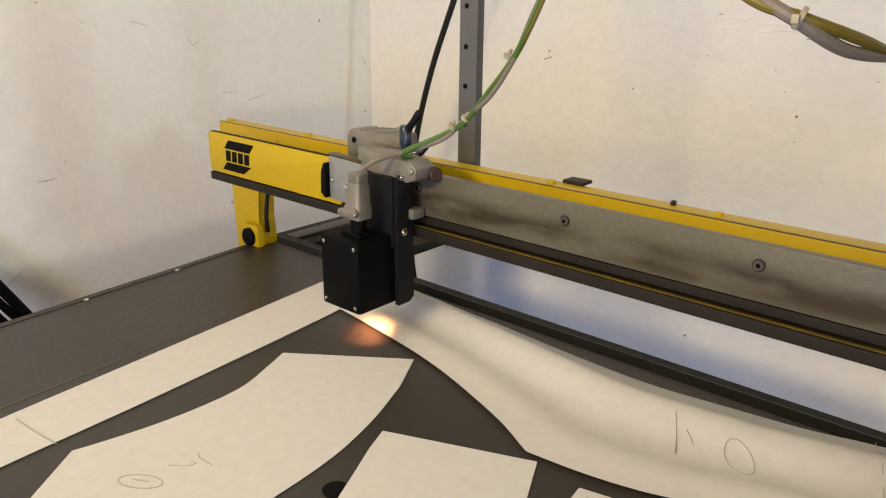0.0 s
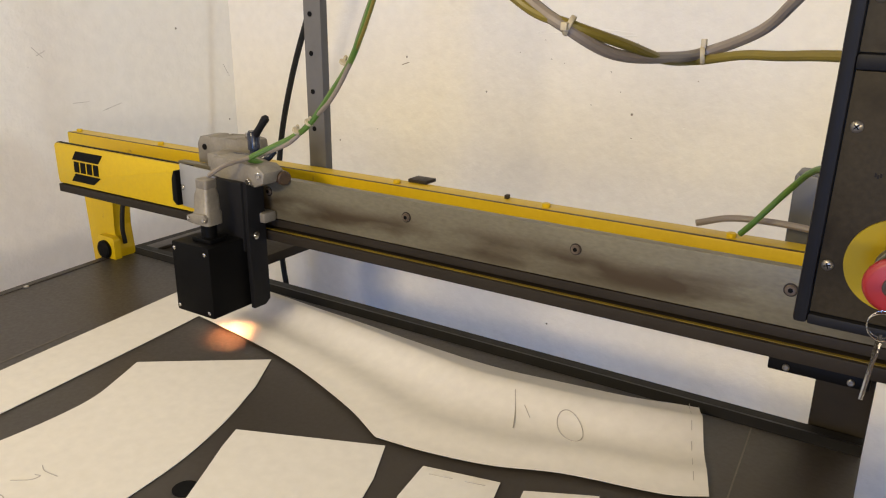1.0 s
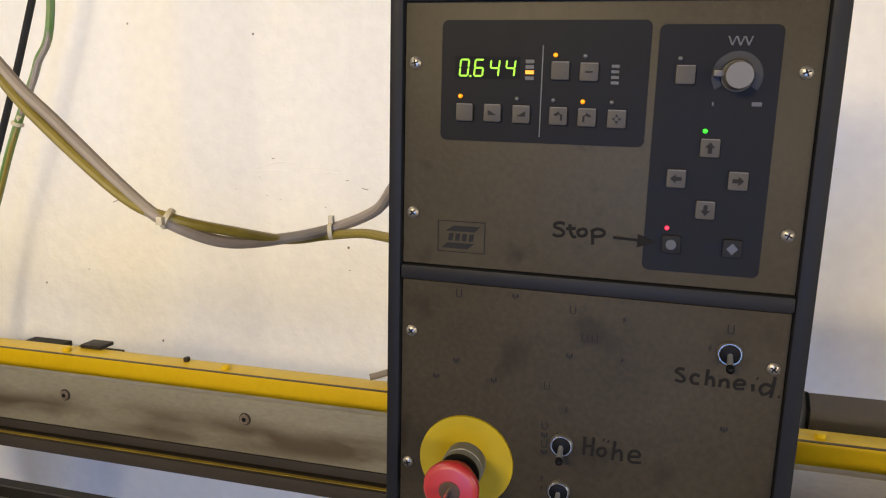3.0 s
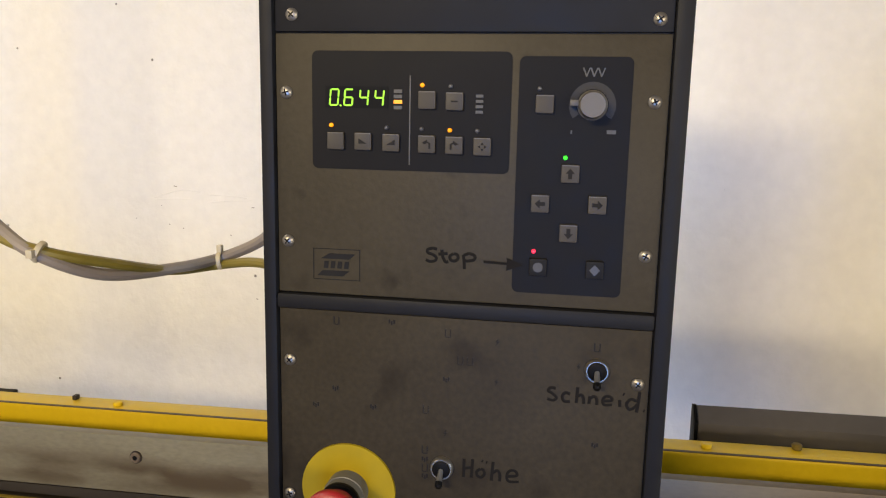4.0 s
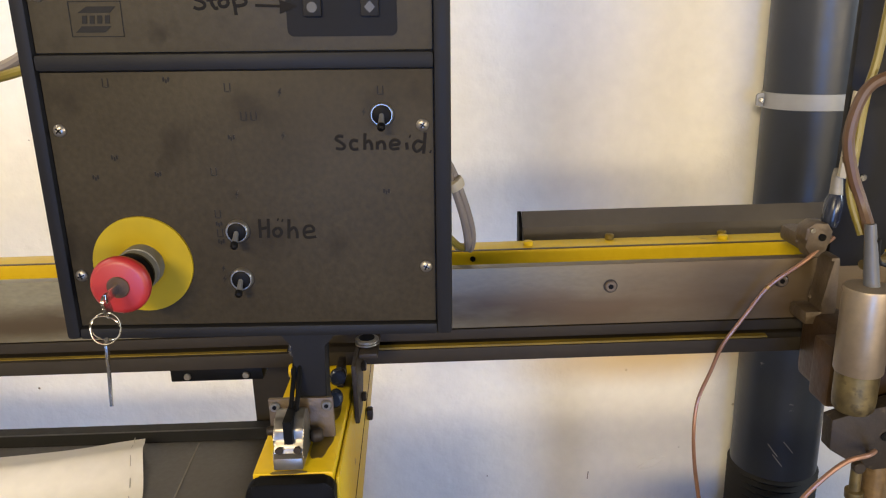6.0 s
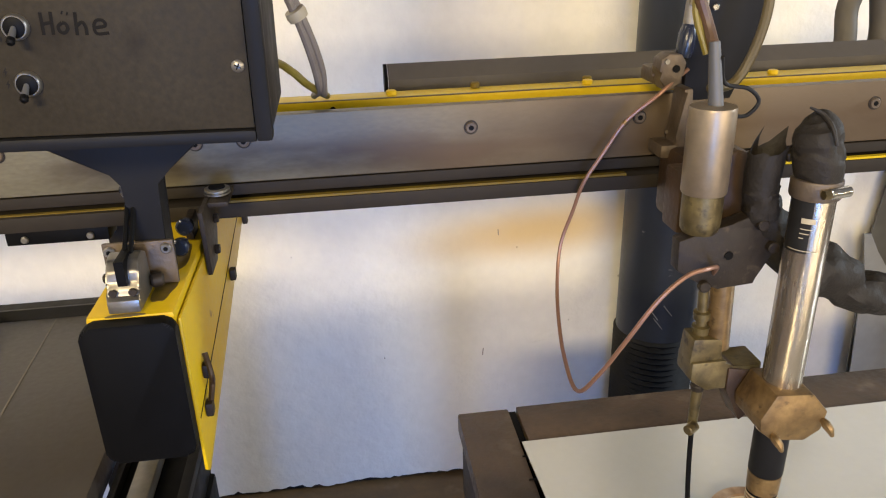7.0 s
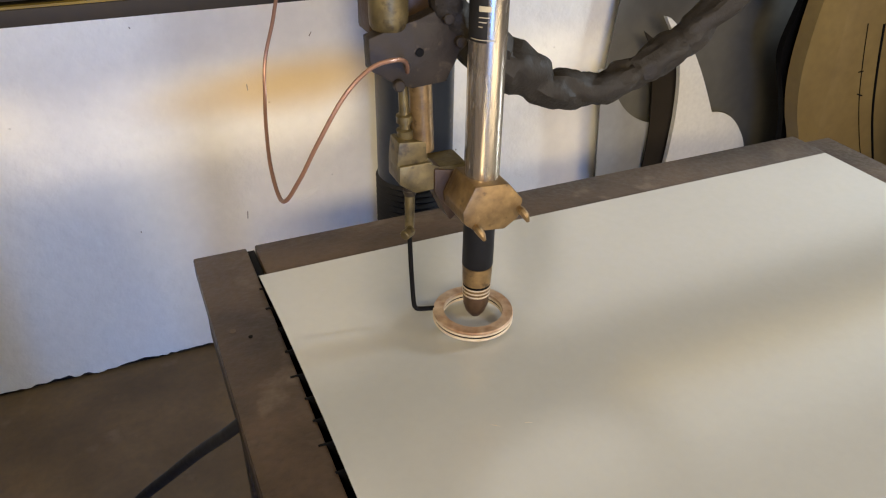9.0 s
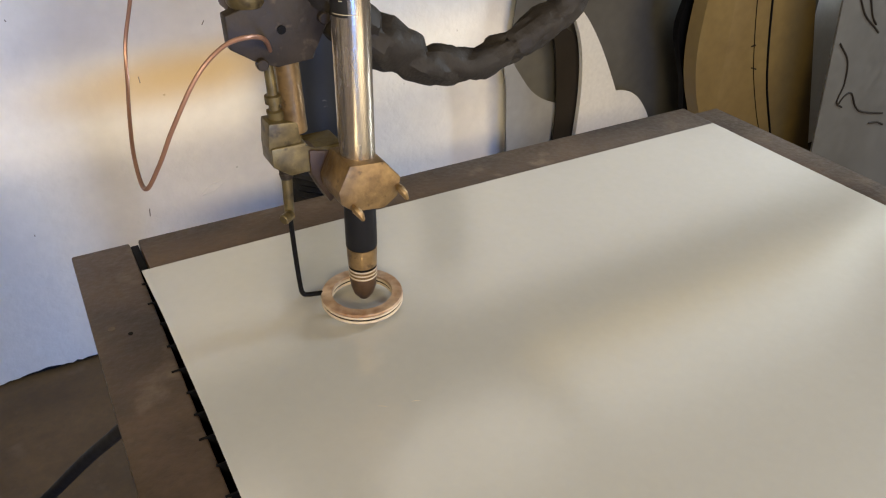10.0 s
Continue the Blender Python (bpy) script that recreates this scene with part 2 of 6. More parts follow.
BRASS = material("dull_brass", (0.150, 0.115, 0.048), 0.46, 0.55, second=(0.052, 0.038, 0.018), scale=45, fine=150, amount=0.85, bump=0.12, spots=((0.030, 0.020, 0.010), 70, 0.58, 0.72))
BROWNCAST = material("brown_stained_casting", (0.062, 0.034, 0.016), 0.5, 0.3, second=(0.020, 0.011, 0.006), scale=25, fine=150, amount=0.7, bump=0.15)
DARKCAST = material("dark_plate", (0.024, 0.017, 0.011), 0.55, 0.1, second=(0.011, 0.0075, 0.005), scale=24, fine=150, amount=0.8, bump=0.15, gloss=0.3, spots=((0.07, 0.05, 0.03), 60, 0.62, 0.75))
CHROME = material("bright_steel", (0.62, 0.60, 0.56), 0.22, 1.0, second=(0.45, 0.42, 0.38), scale=40, amount=0.4, bump=0.0)
TUBE = material("brushed_tube", (0.44, 0.39, 0.32), 0.26, 0.9, second=(0.27, 0.20, 0.12), scale=7, fine=160, amount=0.6, bump=0.0, stretch=(1, 1, 0.1), vary=0.05)
COPPER = material("copper_line", (0.26, 0.135, 0.085), 0.4, 0.4, second=(0.12, 0.065, 0.042), scale=20, amount=0.5, bump=0.0)
CERAMIC = material("scorched_ceramic", (0.40, 0.30, 0.21), 0.6, 0.1, second=(0.17, 0.085, 0.04), scale=45, amount=1.0, bump=0.08)
PALE = material("pale_insulation", (0.44, 0.37, 0.28), 0.6, second=(0.28, 0.21, 0.14), scale=50, amount=0.6, bump=0.05)
GREYWIRE = material("grey_cable", (0.20, 0.165, 0.13), 0.5, second=(0.14, 0.115, 0.09), scale=15, amount=0.4, bump=0.0)
OLIVEWIRE = material("yellow_green_cable", (0.165, 0.125, 0.014), 0.45, second=(0.10, 0.072, 0.014), scale=12, amount=0.5, bump=0.0)
GREENWIRE = material("green_cable", (0.055, 0.125, 0.018), 0.42, second=(0.12, 0.16, 0.02), scale=18, amount=0.5, bump=0.0)
BROWNWIRE = material("brown_cable", (0.085, 0.042, 0.018), 0.5, second=(0.05, 0.026, 0.014), scale=15, amount=0.6, bump=0.0)
OLIVEDARK = material("brown_olive_cable", (0.085, 0.06, 0.016), 0.5, second=(0.05, 0.034, 0.012), scale=20, amount=0.6, bump=0.0)
HOSEGREY = material("grey_brown_hose", (0.075, 0.065, 0.052), 0.6, second=(0.045, 0.038, 0.03), scale=25, amount=0.5, bump=0.1)
NYLON = material("nylon_tie", (0.42, 0.36, 0.24), 0.45, scale=30, amount=0.3, bump=0.0)
INK = material("marker_ink", (0.007, 0.006, 0.0055), 0.7, scale=60, amount=0.3, bump=0.0, gloss=0.1)
DARKYELLOW = material("dark_yellow_paint", (0.15, 0.10, 0.006), 0.55, second=(0.05, 0.033, 0.006), scale=14, amount=0.7, gloss=0.3)
PRINT = material("worn_print", (0.008, 0.007, 0.006), 0.6, scale=60, amount=0.4, bump=0.0, gloss=0.15)
LEGEND = material("grey_legend", (0.034, 0.032, 0.029), 0.5, scale=60, amount=0.3, bump=0.0)
WINDOW = material("dark_keypad_film", (0.0085, 0.0080, 0.0080), 0.45, second=(0.007, 0.0066, 0.0066), scale=14, amount=0.4, bump=0.0, gloss=0.06)
SCALEPRINT = material("faint_scale_print", (0.020, 0.018, 0.016), 0.5, scale=60, amount=0.3, bump=0.0, gloss=0.2)
KEY = material("grey_key", (0.044, 0.038, 0.030), 0.5, second=(0.034, 0.029, 0.023), scale=40, amount=0.4, bump=0.0, gloss=0.2)
KEYDARK = material("dark_key", (0.009, 0.0085, 0.0085), 0.5, scale=40, amount=0.4, bump=0.0, gloss=0.1)
YDISC = material("yellow_disc", (0.25, 0.18, 0.002), 0.55, second=(0.21, 0.148, 0.002), scale=30, amount=0.3, bump=0.02, gloss=0.2)
RED = material("red_plastic", (0.25, 0.012, 0.013), 0.45, second=(0.20, 0.010, 0.011), scale=30, amount=0.3, bump=0.0)
GREYPLASTIC = material("grey_plastic", (0.075, 0.075, 0.079), 0.45, scale=30, amount=0.3, bump=0.0)
LIGHTGREY = material("light_grey_plastic", (0.068, 0.060, 0.050), 0.5, second=(0.050, 0.044, 0.037), scale=40, amount=0.4, bump=0.0)
PIPE = material("blue_grey_pipe", (0.013, 0.017, 0.025), 0.38, second=(0.022, 0.025, 0.030), scale=6, fine=70, amount=0.5, bump=0.02, spots=((0.16, 0.15, 0.14), 34, 0.72, 0.78))
CHIP = material("plaster_chip_dirt", (0.28, 0.24, 0.20), 0.8, scale=90, amount=0.5, bump=0.0)
PENCIL = material("pencil_line", (0.38, 0.36, 0.335), 0.7, scale=90, amount=0.5, bump=0.0)
SCRATCH = material("pale_scratch", (0.13, 0.115, 0.095), 0.6, scale=90, amount=0.5, bump=0.0)
ZINC = material("zinc_sheet", (0.30, 0.30, 0.295), 0.5, 0.3, second=(0.235, 0.23, 0.22), scale=3, fine=30, amount=0.5, bump=0.02)
GREYSHEET = material("grey_sheet", (0.125, 0.12, 0.106), 0.5, 0.3, second=(0.08, 0.075, 0.064), scale=3, fine=30, amount=0.6, bump=0.03)
TANSHEET = material("tan_sheet", (0.185, 0.130, 0.046), 0.5, 0.15, second=(0.12, 0.08, 0.030), scale=4, fine=40, amount=0.6, bump=0.05)
WHITESHEET = material("white_sheet", (0.66, 0.65, 0.61), 0.5, 0.1, second=(0.56, 0.55, 0.51), scale=4, amount=0.4, bump=0.02)
DIGIT = glowing("lit_digit", (0.26, 0.66, 0.010), 0.6)
LED_AMBER = glowing("lit_amber", (0.9, 0.30, 0.004), 0.85)
LED_GREEN = glowing("lit_green", (0.04, 0.85, 0.03), 1.1)
LED_RED = glowing("lit_red", (1.0, 0.03, 0.08), 1.0)
HOT = glowing("lit_spot_lens", (1.0, 0.45, 0.16), 6.0)
DULLSTEEL = material("dull_steel", (0.22, 0.205, 0.18), 0.35, 0.8, second=(0.13, 0.115, 0.095), scale=30, fine=160, amount=0.6, bump=0.03)
SATIN = material("satin_motor", (0.25, 0.20, 0.14), 0.42, 0.6, second=(0.17, 0.12, 0.075), scale=12, fine=160, amount=0.5, bump=0.02)
STAINEDCAST = material("stained_casting", (0.120, 0.090, 0.062), 0.5, 0.4, second=(0.038, 0.024, 0.015), scale=28, fine=180, amount=0.7, bump=0.15)
ALU = material("aluminium", (0.55, 0.53, 0.50), 0.38, 0.85, scale=20, amount=0.3, bump=0.02)


# ---- mesh builders ----
def box(bm, lo, hi, bevel=0.0, turn=None):
    """A box between two corners, its edges rounded, added to bm."""
    lo, hi = Vector(lo), Vector(hi)
    geom = bmesh.ops.create_cube(bm, size=1.0)["verts"]
    bmesh.ops.scale(bm, vec=hi - lo, verts=geom)
    bmesh.ops.translate(bm, vec=(lo + hi) / 2, verts=geom)
    if turn:
        bmesh.ops.transform(bm, matrix=turn, verts=geom)
    if bevel:
        edges = list({e for v in geom for e in v.link_edges})
        bmesh.ops.bevel(bm, geom=edges, offset=bevel, segments=2, affect="EDGES", profile=0.6)
    return bm


def axes(p0, p1):
    d = (Vector(p1) - Vector(p0)).normalized()
    side = d.orthogonal().normalized()
    return side, d.cross(side)


def loft(bm, rings, cap=True):
    """Joins rings of points, given end to end, into a skin."""
    made = [[bm.verts.new(p) for p in ring] for ring in rings]
    for a, b in zip(made, made[1:]):
        for i in range(len(a)):
            j = (i + 1) % len(a)
            bm.faces.new((a[i], a[j], b[j], b[i]))
    if cap:
        bm.faces.new(list(reversed(made[0])))
        bm.faces.new(made[-1])
    return bm


def turned(bm, p0, p1, profile, seg=24):
    """A turned body on the axis p0 to p1; profile: (share of the way, radius)."""
    p0, p1 = Vector(p0), Vector(p1)
    u, v = axes(p0, p1)
    rings = [[p0.lerp(p1, s) + (u * math.cos(a) + v * math.sin(a)) * r for a in (2 * math.pi * k / seg for k in range(seg))] for s, r in profile]
    return loft(bm, rings)


def rod(bm, p0, p1, r, seg=20, chamfer=0.0):
    if not chamfer:
        return turned(bm, p0, p1, [(0, r), (1, r)], seg)
    c = chamfer / (Vector(p1) - Vector(p0)).length
    return turned(bm, p0, p1, [(0, r - chamfer), (c, r), (1 - c, r), (1, r - chamfer)], seg)


def glide(points, n=10):
    """Points of a smooth line through the given ones."""
    p = [Vector(q) for q in points]
    p = [2 * p[0] - p[1]] + p + [2 * p[-1] - p[-2]]
    out = []
    for i in range(1, len(p) - 2):
        for k in range(n):
            t = k / n
            a, b, c, d = p[i - 1:i + 3]
            out.append(0.5 * (2 * b + (c - a) * t + (2 * a - 5 * b + 4 * c - d) * t * t + (3 * b - a - 3 * c + d) * t ** 3))
    return out + [p[-2]]


def hose(bm, points, r, seg=10, n=10, wobble=0.0):
    """A round hose or cable through the points; r: one radius, or one for each point."""
    line = glide(points, n)
    if isinstance(r, (int, float)):
        r = [r] * len(points)
    radii = [r[min(len(r) - 1, i // n)] * (1 - (i % n) / n) + r[min(len(r) - 1, i // n + 1)] * ((i % n) / n) for i in range(len(line))]
    rings, u = [], None
    for i, p in enumerate(line):
        d = (line[min(i + 1, len(line) - 1)] - line[max(i - 1, 0)]).normalized()
        u = d.orthogonal().normalized() if u is None else (u - d * u.dot(d)).normalized()
        v = d.cross(u)
        ring = []
        for k in range(seg):
            a = 2 * math.pi * k / seg
            rr = radii[i] * (1 + wobble * noise.noise((p.x * 40 + k * 1.7, p.y * 40, p.z * 40 + i * 0.35)))
            ring.append(p + (u * math.cos(a) + v * math.sin(a)) * rr)
        rings.append(ring)
    return loft(bm, rings)


def prism(bm, outline, axis, lo, hi, bevel=0.0):
    """An outline in the plane across an axis, drawn out from lo to hi along it."""
    def at(p, d):
        return {"x": (d, p[0], p[1]), "y": (p[0], d, p[1]), "z": (p[0], p[1], d)}[axis]
    before = set(bm.edges)
    loft(bm, [[at(p, lo) for p in outline], [at(p, hi) for p in outline]])
    if bevel:
        bmesh.ops.bevel(bm, geom=[e for e in bm.edges if e not in before], offset=bevel, segments=2, affect="EDGES", profile=0.6)
    return bm


def rounded(x0, y0, x1, y1, r, n=5):
    """The outline of a rectangle with rounded corners."""
    out = []
    for cx, cy, a0 in ((x1 - r, y0 + r, -90), (x1 - r, y1 - r, 0), (x0 + r, y1 - r, 90), (x0 + r, y0 + r, 180)):
        for k in range(n + 1):
            a = radians(a0 + 90 * k / n)
            out.append((cx + r * math.cos(a), cy + r * math.sin(a)))
    return out


def mesh_of(name, bm, mat, smooth=35):
    bmesh.ops.recalc_face_normals(bm, faces=bm.faces)
    for f in bm.faces:
        f.smooth = True
    for e in bm.edges:
        if len(e.link_faces) == 2 and e.calc_face_angle(0) > radians(smooth):
            e.smooth = False
    data = bpy.data.meshes.new(name)
    bm.to_mesh(data)
    bm.free()
    data.materials.append(mat)
    return data


def part(name, bm, mat, parent=None, label=""):
    ob = new(name, mesh_of(name, bm, mat))
    if parent:
        ob.parent = parent
    return tagged(ob, label)


def thing(name, label, category, group="", kind="", where=(0, 0, 0)):
    """An Empty that carries a thing's parts."""
    ob = new(name)
    ob.empty_display_size = 0.05
    return tagged(ob, label, category, group, kind)


def single(name, bm, mat, label, category, group="", kind=""):
    return tagged(part(name, bm, mat), label, category, group, kind)


B = bmesh.new

# ---- the room ----
WALL_Y, WALL_X = 1.95, -1.67


def flat_wall(name, lo, hi, label):
    return single(name, box(B(), lo, hi), PLASTER, label, "wall", kind="structure")


single("floor", box(B(), (-1.9, -3.2, -0.2), (5.2, 2.2, 0.0)), CONCRETE, "stained brown concrete workshop floor", "floor", kind="structure")
# ceiling, front and right walls are added out of view, their openings assumed
single("ceiling", box(B(), (-1.9, -3.2, 3.0), (5.2, 2.2, 3.2)), DULLWALL, "plain grey-brown ceiling added out of view", "ceiling", kind="structure")
wl = flat_wall("wall_left", (-1.87, -3.2, 0.0), (WALL_X, 2.15, 3.0), "rough white plastered wall behind the tracing table")
wf = B()
box(wf, (-1.67, -3.2, 0.0), (0.1, -3.0, 3.0))
box(wf, (1.1, -3.2, 0.0), (5.0, -3.0, 3.0))
box(wf, (0.1, -3.2, 2.0), (1.1, -3.0, 3.0))
single("wall_front", wf, DULLWALL, "plain grey-brown wall with a doorway, added out of view", "wall", kind="structure")
# right wall with a window opening
wr = B()
box(wr, (5.0, -3.2, 0.0), (5.2, 0.22, 3.0))
box(wr, (5.0, 0.62, 0.0), (5.2, 2.15, 3.0))
box(wr, (5.0, 0.22, 0.0), (5.2, 0.62, 2.15))
box(wr, (5.0, 0.22, 2.75), (5.2, 0.62, 3.0))
single("wall_right", wr, DULLWALL, "plain grey-brown wall with a high window opening, added out of view", "wall", kind="structure")
# back wall: near-black core draws the dark gap under a plaster coat that breaks off unevenly just over the floor
wb = single("wall_back", box(B(), (-1.67, WALL_Y + 0.014, 0.0), (5.0, 2.15, 3.0)), RUBBER, "rough white plastered wall with rust stains", "wall", kind="structure")
edge = []
x = -1.67
while x < 5.0:
    z = 0.006 + 0.012 * noise.noise((x * 9, 0, 3)) + 0.010 * noise.noise((x * 40, 5, 0)) + 0.006 * noise.noise((x * 120, 9, 1))
    edge.append((x, max(0.001, z + 0.008)))
    x += 0.012
edge.append((5.0, 0.01))
coat = B()
front = [(coat.verts.new((x, WALL_Y, z)), coat.verts.new((x, WALL_Y, 3.0)), coat.verts.new((x, WALL_Y + 0.013, z))) for x, z in edge]
for p, q in zip(front, front[1:]):
    coat.faces.new((p[0], q[0], q[1], p[1]))
    coat.faces.new((p[0], p[2], q[2], q[0]))
part("plaster_coat", coat, PLASTER, wb, "rough white plaster, broken off at the floor")


def plaster_mark(points, r, mat, name, label):
    b = B()
    hose(b, [(x, WALL_Y, z) for x, z in points], r, 6, 4)
    part(name, b, mat, wb, label)


# trowel ridges, chips and a stain beside the pipe
for line in ([(-0.532, 1.514), (-0.496, 1.525), (-0.448, 1.537), (-0.399, 1.532)], [(-0.529, 1.511), (-0.462, 1.515), (-0.418, 1.513)], [(-0.383, 1.506), (-0.325, 1.512), (-0.266, 1.514)],
             [(-0.377, 1.525), (-0.337, 1.525), (-0.277, 1.520)], [(1.079, 0.425), (1.113, 0.447), (1.151, 0.455)], [(1.084, 0.419), (1.121, 0.427), (1.144, 0.445)]):
    plaster_mark(line, 0.0016, PLASTER, "trowel_ridge", "raised trowel ridge in the plaster")
for x, z, dx, dz in ((-0.225, 1.478, 0.017, -0.003), (-0.471, 1.546, 0.008, -0.002), (-0.267, 1.496, 0.007, 0.0), (-0.325, 1.427, 0.003, -0.002), (-0.507, 1.497, 0.002, -0.001), (-0.578, 1.463, 0.002, -0.001),
                     (-0.488, 1.450, 0.003, -0.001), (-0.451, 1.441, 0.003, -0.001), (-0.111, 1.417, 0.003, -0.002), (-0.261, 1.268, 0.005, -0.001), (-0.372, 1.342, 0.003, -0.001), (-0.297, 1.379, 0.003, -0.001)):
    plaster_mark([(x, z), (x + dx, z + dz)], 0.0011, CHIP, "plaster_chip", "small dark chip in the plaster")
for x, z, dx, dz in ((1.157, 0.874, -0.006, -0.010), (0.987, 0.764, 0.001, -0.016), (0.947, 0.417, -0.002, -0.022), (0.677, 0.417, 0.0, -0.005), (0.748, 0.928, 0.002, -0.005), (-0.960, 1.412, 0.025, 0.008)):
    plaster_mark([(x, z), (x + dx, z + dz)], 0.0013, CHIP, "plaster_chip", "small dark chip in the plaster")


for line in [[(0.816, 1.135), (0.838, 1.135), (0.863, 1.137)],
             [(1.354, 1.306), (1.404, 1.306)],
             [(1.444, 1.276), (1.507, 1.292)],
             [(0.973, 1.512), (0.986, 1.506)],
             [(1.259, 1.462), (1.287, 1.434)],
             [(1.27, 1.44), (1.296, 1.452)],
             [(1.907, 1.381), (1.932, 1.338)],
             [(0.706, 0.892), (0.748, 0.921)],
             [(1.1, 1.509), (1.151, 1.497)],
             [(1.427, 1.069), (1.452, 1.072)]]:
    b = B()
    hose(b, [(WALL_X + 0.0004, y, z) for y, z in line], [0.0005] + [0.0011] * (len(line) - 2) + [0.0004], 6, 4)
    part("plaster_chip", b, CHIP, wl, "small dark scuff in the plaster")


# ---- the tracing table with its paper patterns ----
TABLE_Z = 1.03


def tracing_table():
    t = thing("tracing_table", "dark brown tracing table carrying white paper patterns", "table")
    top = B()
    outline = [(-1.005, -0.25), (0.368, -0.25), (0.362, 1.120), (-1.148, 1.120)]
    prism(top, outline, "z", TABLE_Z - 0.03, TABLE_Z, 0.002)
    part("tabletop", top, TABLETOP, t)
    lip = B()
    section = [(1.120, 1.0), (1.120, 1.0302), (1.126, 1.0345), (1.133, 1.0385), (1.140, 1.0370), (1.145, 1.0335), (1.164, 1.0340), (1.170, 1.0290), (1.170, 1.0)]
    loft(lip, [[(x, y, z) for y, z in section] for x in (-1.15, -0.7, -0.2, 0.36)])
    part("rear_lip", lip, RUBBER, t, "rounded black table edge")
    side = B()
    loft(side, [[(-1.005 + dx - 0.1156 * (y + 0.25) * 0.905, y, z) for dx, z in ((0, 1.0), (0, 1.031), (-0.012, 1.033), (-0.022, 1.028), (-0.024, 0.985))] for y in (-0.25, 0.3, 0.7, 1.10)])
    part("side_edge", side, TABLETOP, t, "worn folded side edge")
    for y in (-0.2, 1.05):
        for x in (-0.95, 0.30):
            part("leg", box(B(), (x - 0.025, y - 0.025, 0.0), (x + 0.025, y + 0.025, 1.0), 0.003), FLANGE, t)
    part("apron", box(B(), (-1.0, 1.085, 0.90), (0.33, 1.105, 0.999), 0.002), FLANGE, t)
    hole = B()
    rod(hole, (-0.313, 0.595, TABLE_Z + 0.0003), (-0.313, 0.595, TABLE_Z + 0.0012), 0.016, 24)
    part("plug", hole, BLACK, t, "black round plug in the top")
    for p, q, w in (((-0.755, 0.02), (-0.842, 0.800), 0.0011), ((0.227, 1.115), (0.243, 0.80), 0.0010)):
        a, b = Vector((*p, TABLE_Z + 0.0004)), Vector((*q, TABLE_Z + 0.0004))
        n = (b - a).cross(Vector((0, 0, 1))).normalized() * w
        s = B()
        loft(s, [[a - n, a + n, a + n + Vector((0, 0, 0.0003)), a - n + Vector((0, 0, 0.0003))], [b - n, b + n, b + n + Vector((0, 0, 0.0003)), b - n + Vector((0, 0, 0.0003))]])
        part("scribed_line", s, SCRATCH, t, "pale scratched line")
    for p in ((-1.117, 0.86), (-1.096, 0.66)):
        s = B()
        rod(s, (*p, 1.030), (*p, 1.0335), 0.005, 12, 0.001)
        part("screw", s, ALU, t)
    return t


tracing_table()


def curve_line(points, n=8):
    return [(p.x, p.y) for p in glide([(*q, 0) for q in points], n)]


def paper(label, outline, lift=0.0, heights=None):
    """A sheet of paper with a cut outline lying on the table."""
    b = B()
    n = len(outline)
    z0 = TABLE_Z + 0.0012 + lift
    top = [b.verts.new((x, y, z0 + 0.0009)) for x, y in outline]
    low = [b.verts.new((x, y, z0)) for x, y in outline]
    for i in range(n):
        j = (i + 1) % n
        b.faces.new((low[i], low[j], top[j], top[i]))
    b.faces.new(top)
    b.faces.new(list(reversed(low)))
    return single("paper_pattern", b, PAPER, label, "paper pattern", group="paper patterns on the tracing table")


def pencil(parent, points, w=0.0009, z=TABLE_Z + 0.0024, mat=None, name="pencil_mark"):
    b = B()
    hose(b, [(x, y, z) for x, y in points], w, 6, 6)
    o = part(name, b, mat or PENCIL, parent, "faint grey pencil mark")
    return o


strip = paper("long white paper offcut lying beside the patterns", [(-0.742, 0.20), (-0.844, 1.02), (-0.842, 1.10), (-0.735, 1.10), (-0.711, 0.946), (-0.705, 0.90)] + curve_line([(-0.690, 0.78), (-0.665, 0.55), (-0.648, 0.349), (-0.63, 0.20)], 5))
pencil(strip, [(-0.748, 0.405), (-0.70, 0.409), (-0.648, 0.416)], 0.0008)
p1 = paper("white paper pattern with curved sides and pencil notes", [(-0.473, 0.898), (-0.645, 0.772)] + curve_line([(-0.628, 0.735), (-0.600, 0.665), (-0.594, 0.595), (-0.599, 0.521), (-0.612, 0.45), (-0.619, 0.423)], 5)
           + [(-0.56, 0.351), (-0.50, 0.27), (-0.38, 0.36)] + curve_line([(-0.350, 0.44), (-0.354, 0.537), (-0.365, 0.637), (-0.391, 0.73), (-0.428, 0.82)], 5))
c = (-0.4945, 0.4485)
pencil(p1, [(c[0] + 0.024 * math.cos(a) + 0.007 * math.sin(a), c[1] + 0.007 * math.cos(a) + 0.0165 * math.sin(a)) for a in (2 * math.pi * k / 14 for k in range(15))], 0.0006)
pencil(p1, [(-0.505, 0.445), (-0.494, 0.451), (-0.486, 0.455)], 0.0006)
pencil(p1, [(-0.500, 0.488), (-0.482, 0.502), (-0.479, 0.513), (-0.487, 0.511)], 0.0006)
pencil(p1, [(-0.498, 0.527), (-0.484, 0.522), (-0.461, 0.524)], 0.0006)
p3 = paper("white paper pattern piece with a slanted edge", [(-0.168, 0.799), (-0.361, 0.719)] + curve_line([(-0.345, 0.68), (-0.320, 0.63), (-0.299, 0.587), (-0.27, 0.53)], 5) + [(-0.10, 0.62), (-0.137, 0.734)])
p4 = paper("small white paper piece with pencil dashes", [(-0.101, 0.789), (-0.003, 0.812), (0.03, 0.68), (-0.05, 0.62), (-0.092, 0.721)])
pencil(p4, [(-0.085, 0.778), (-0.055, 0.786)], 0.0005)
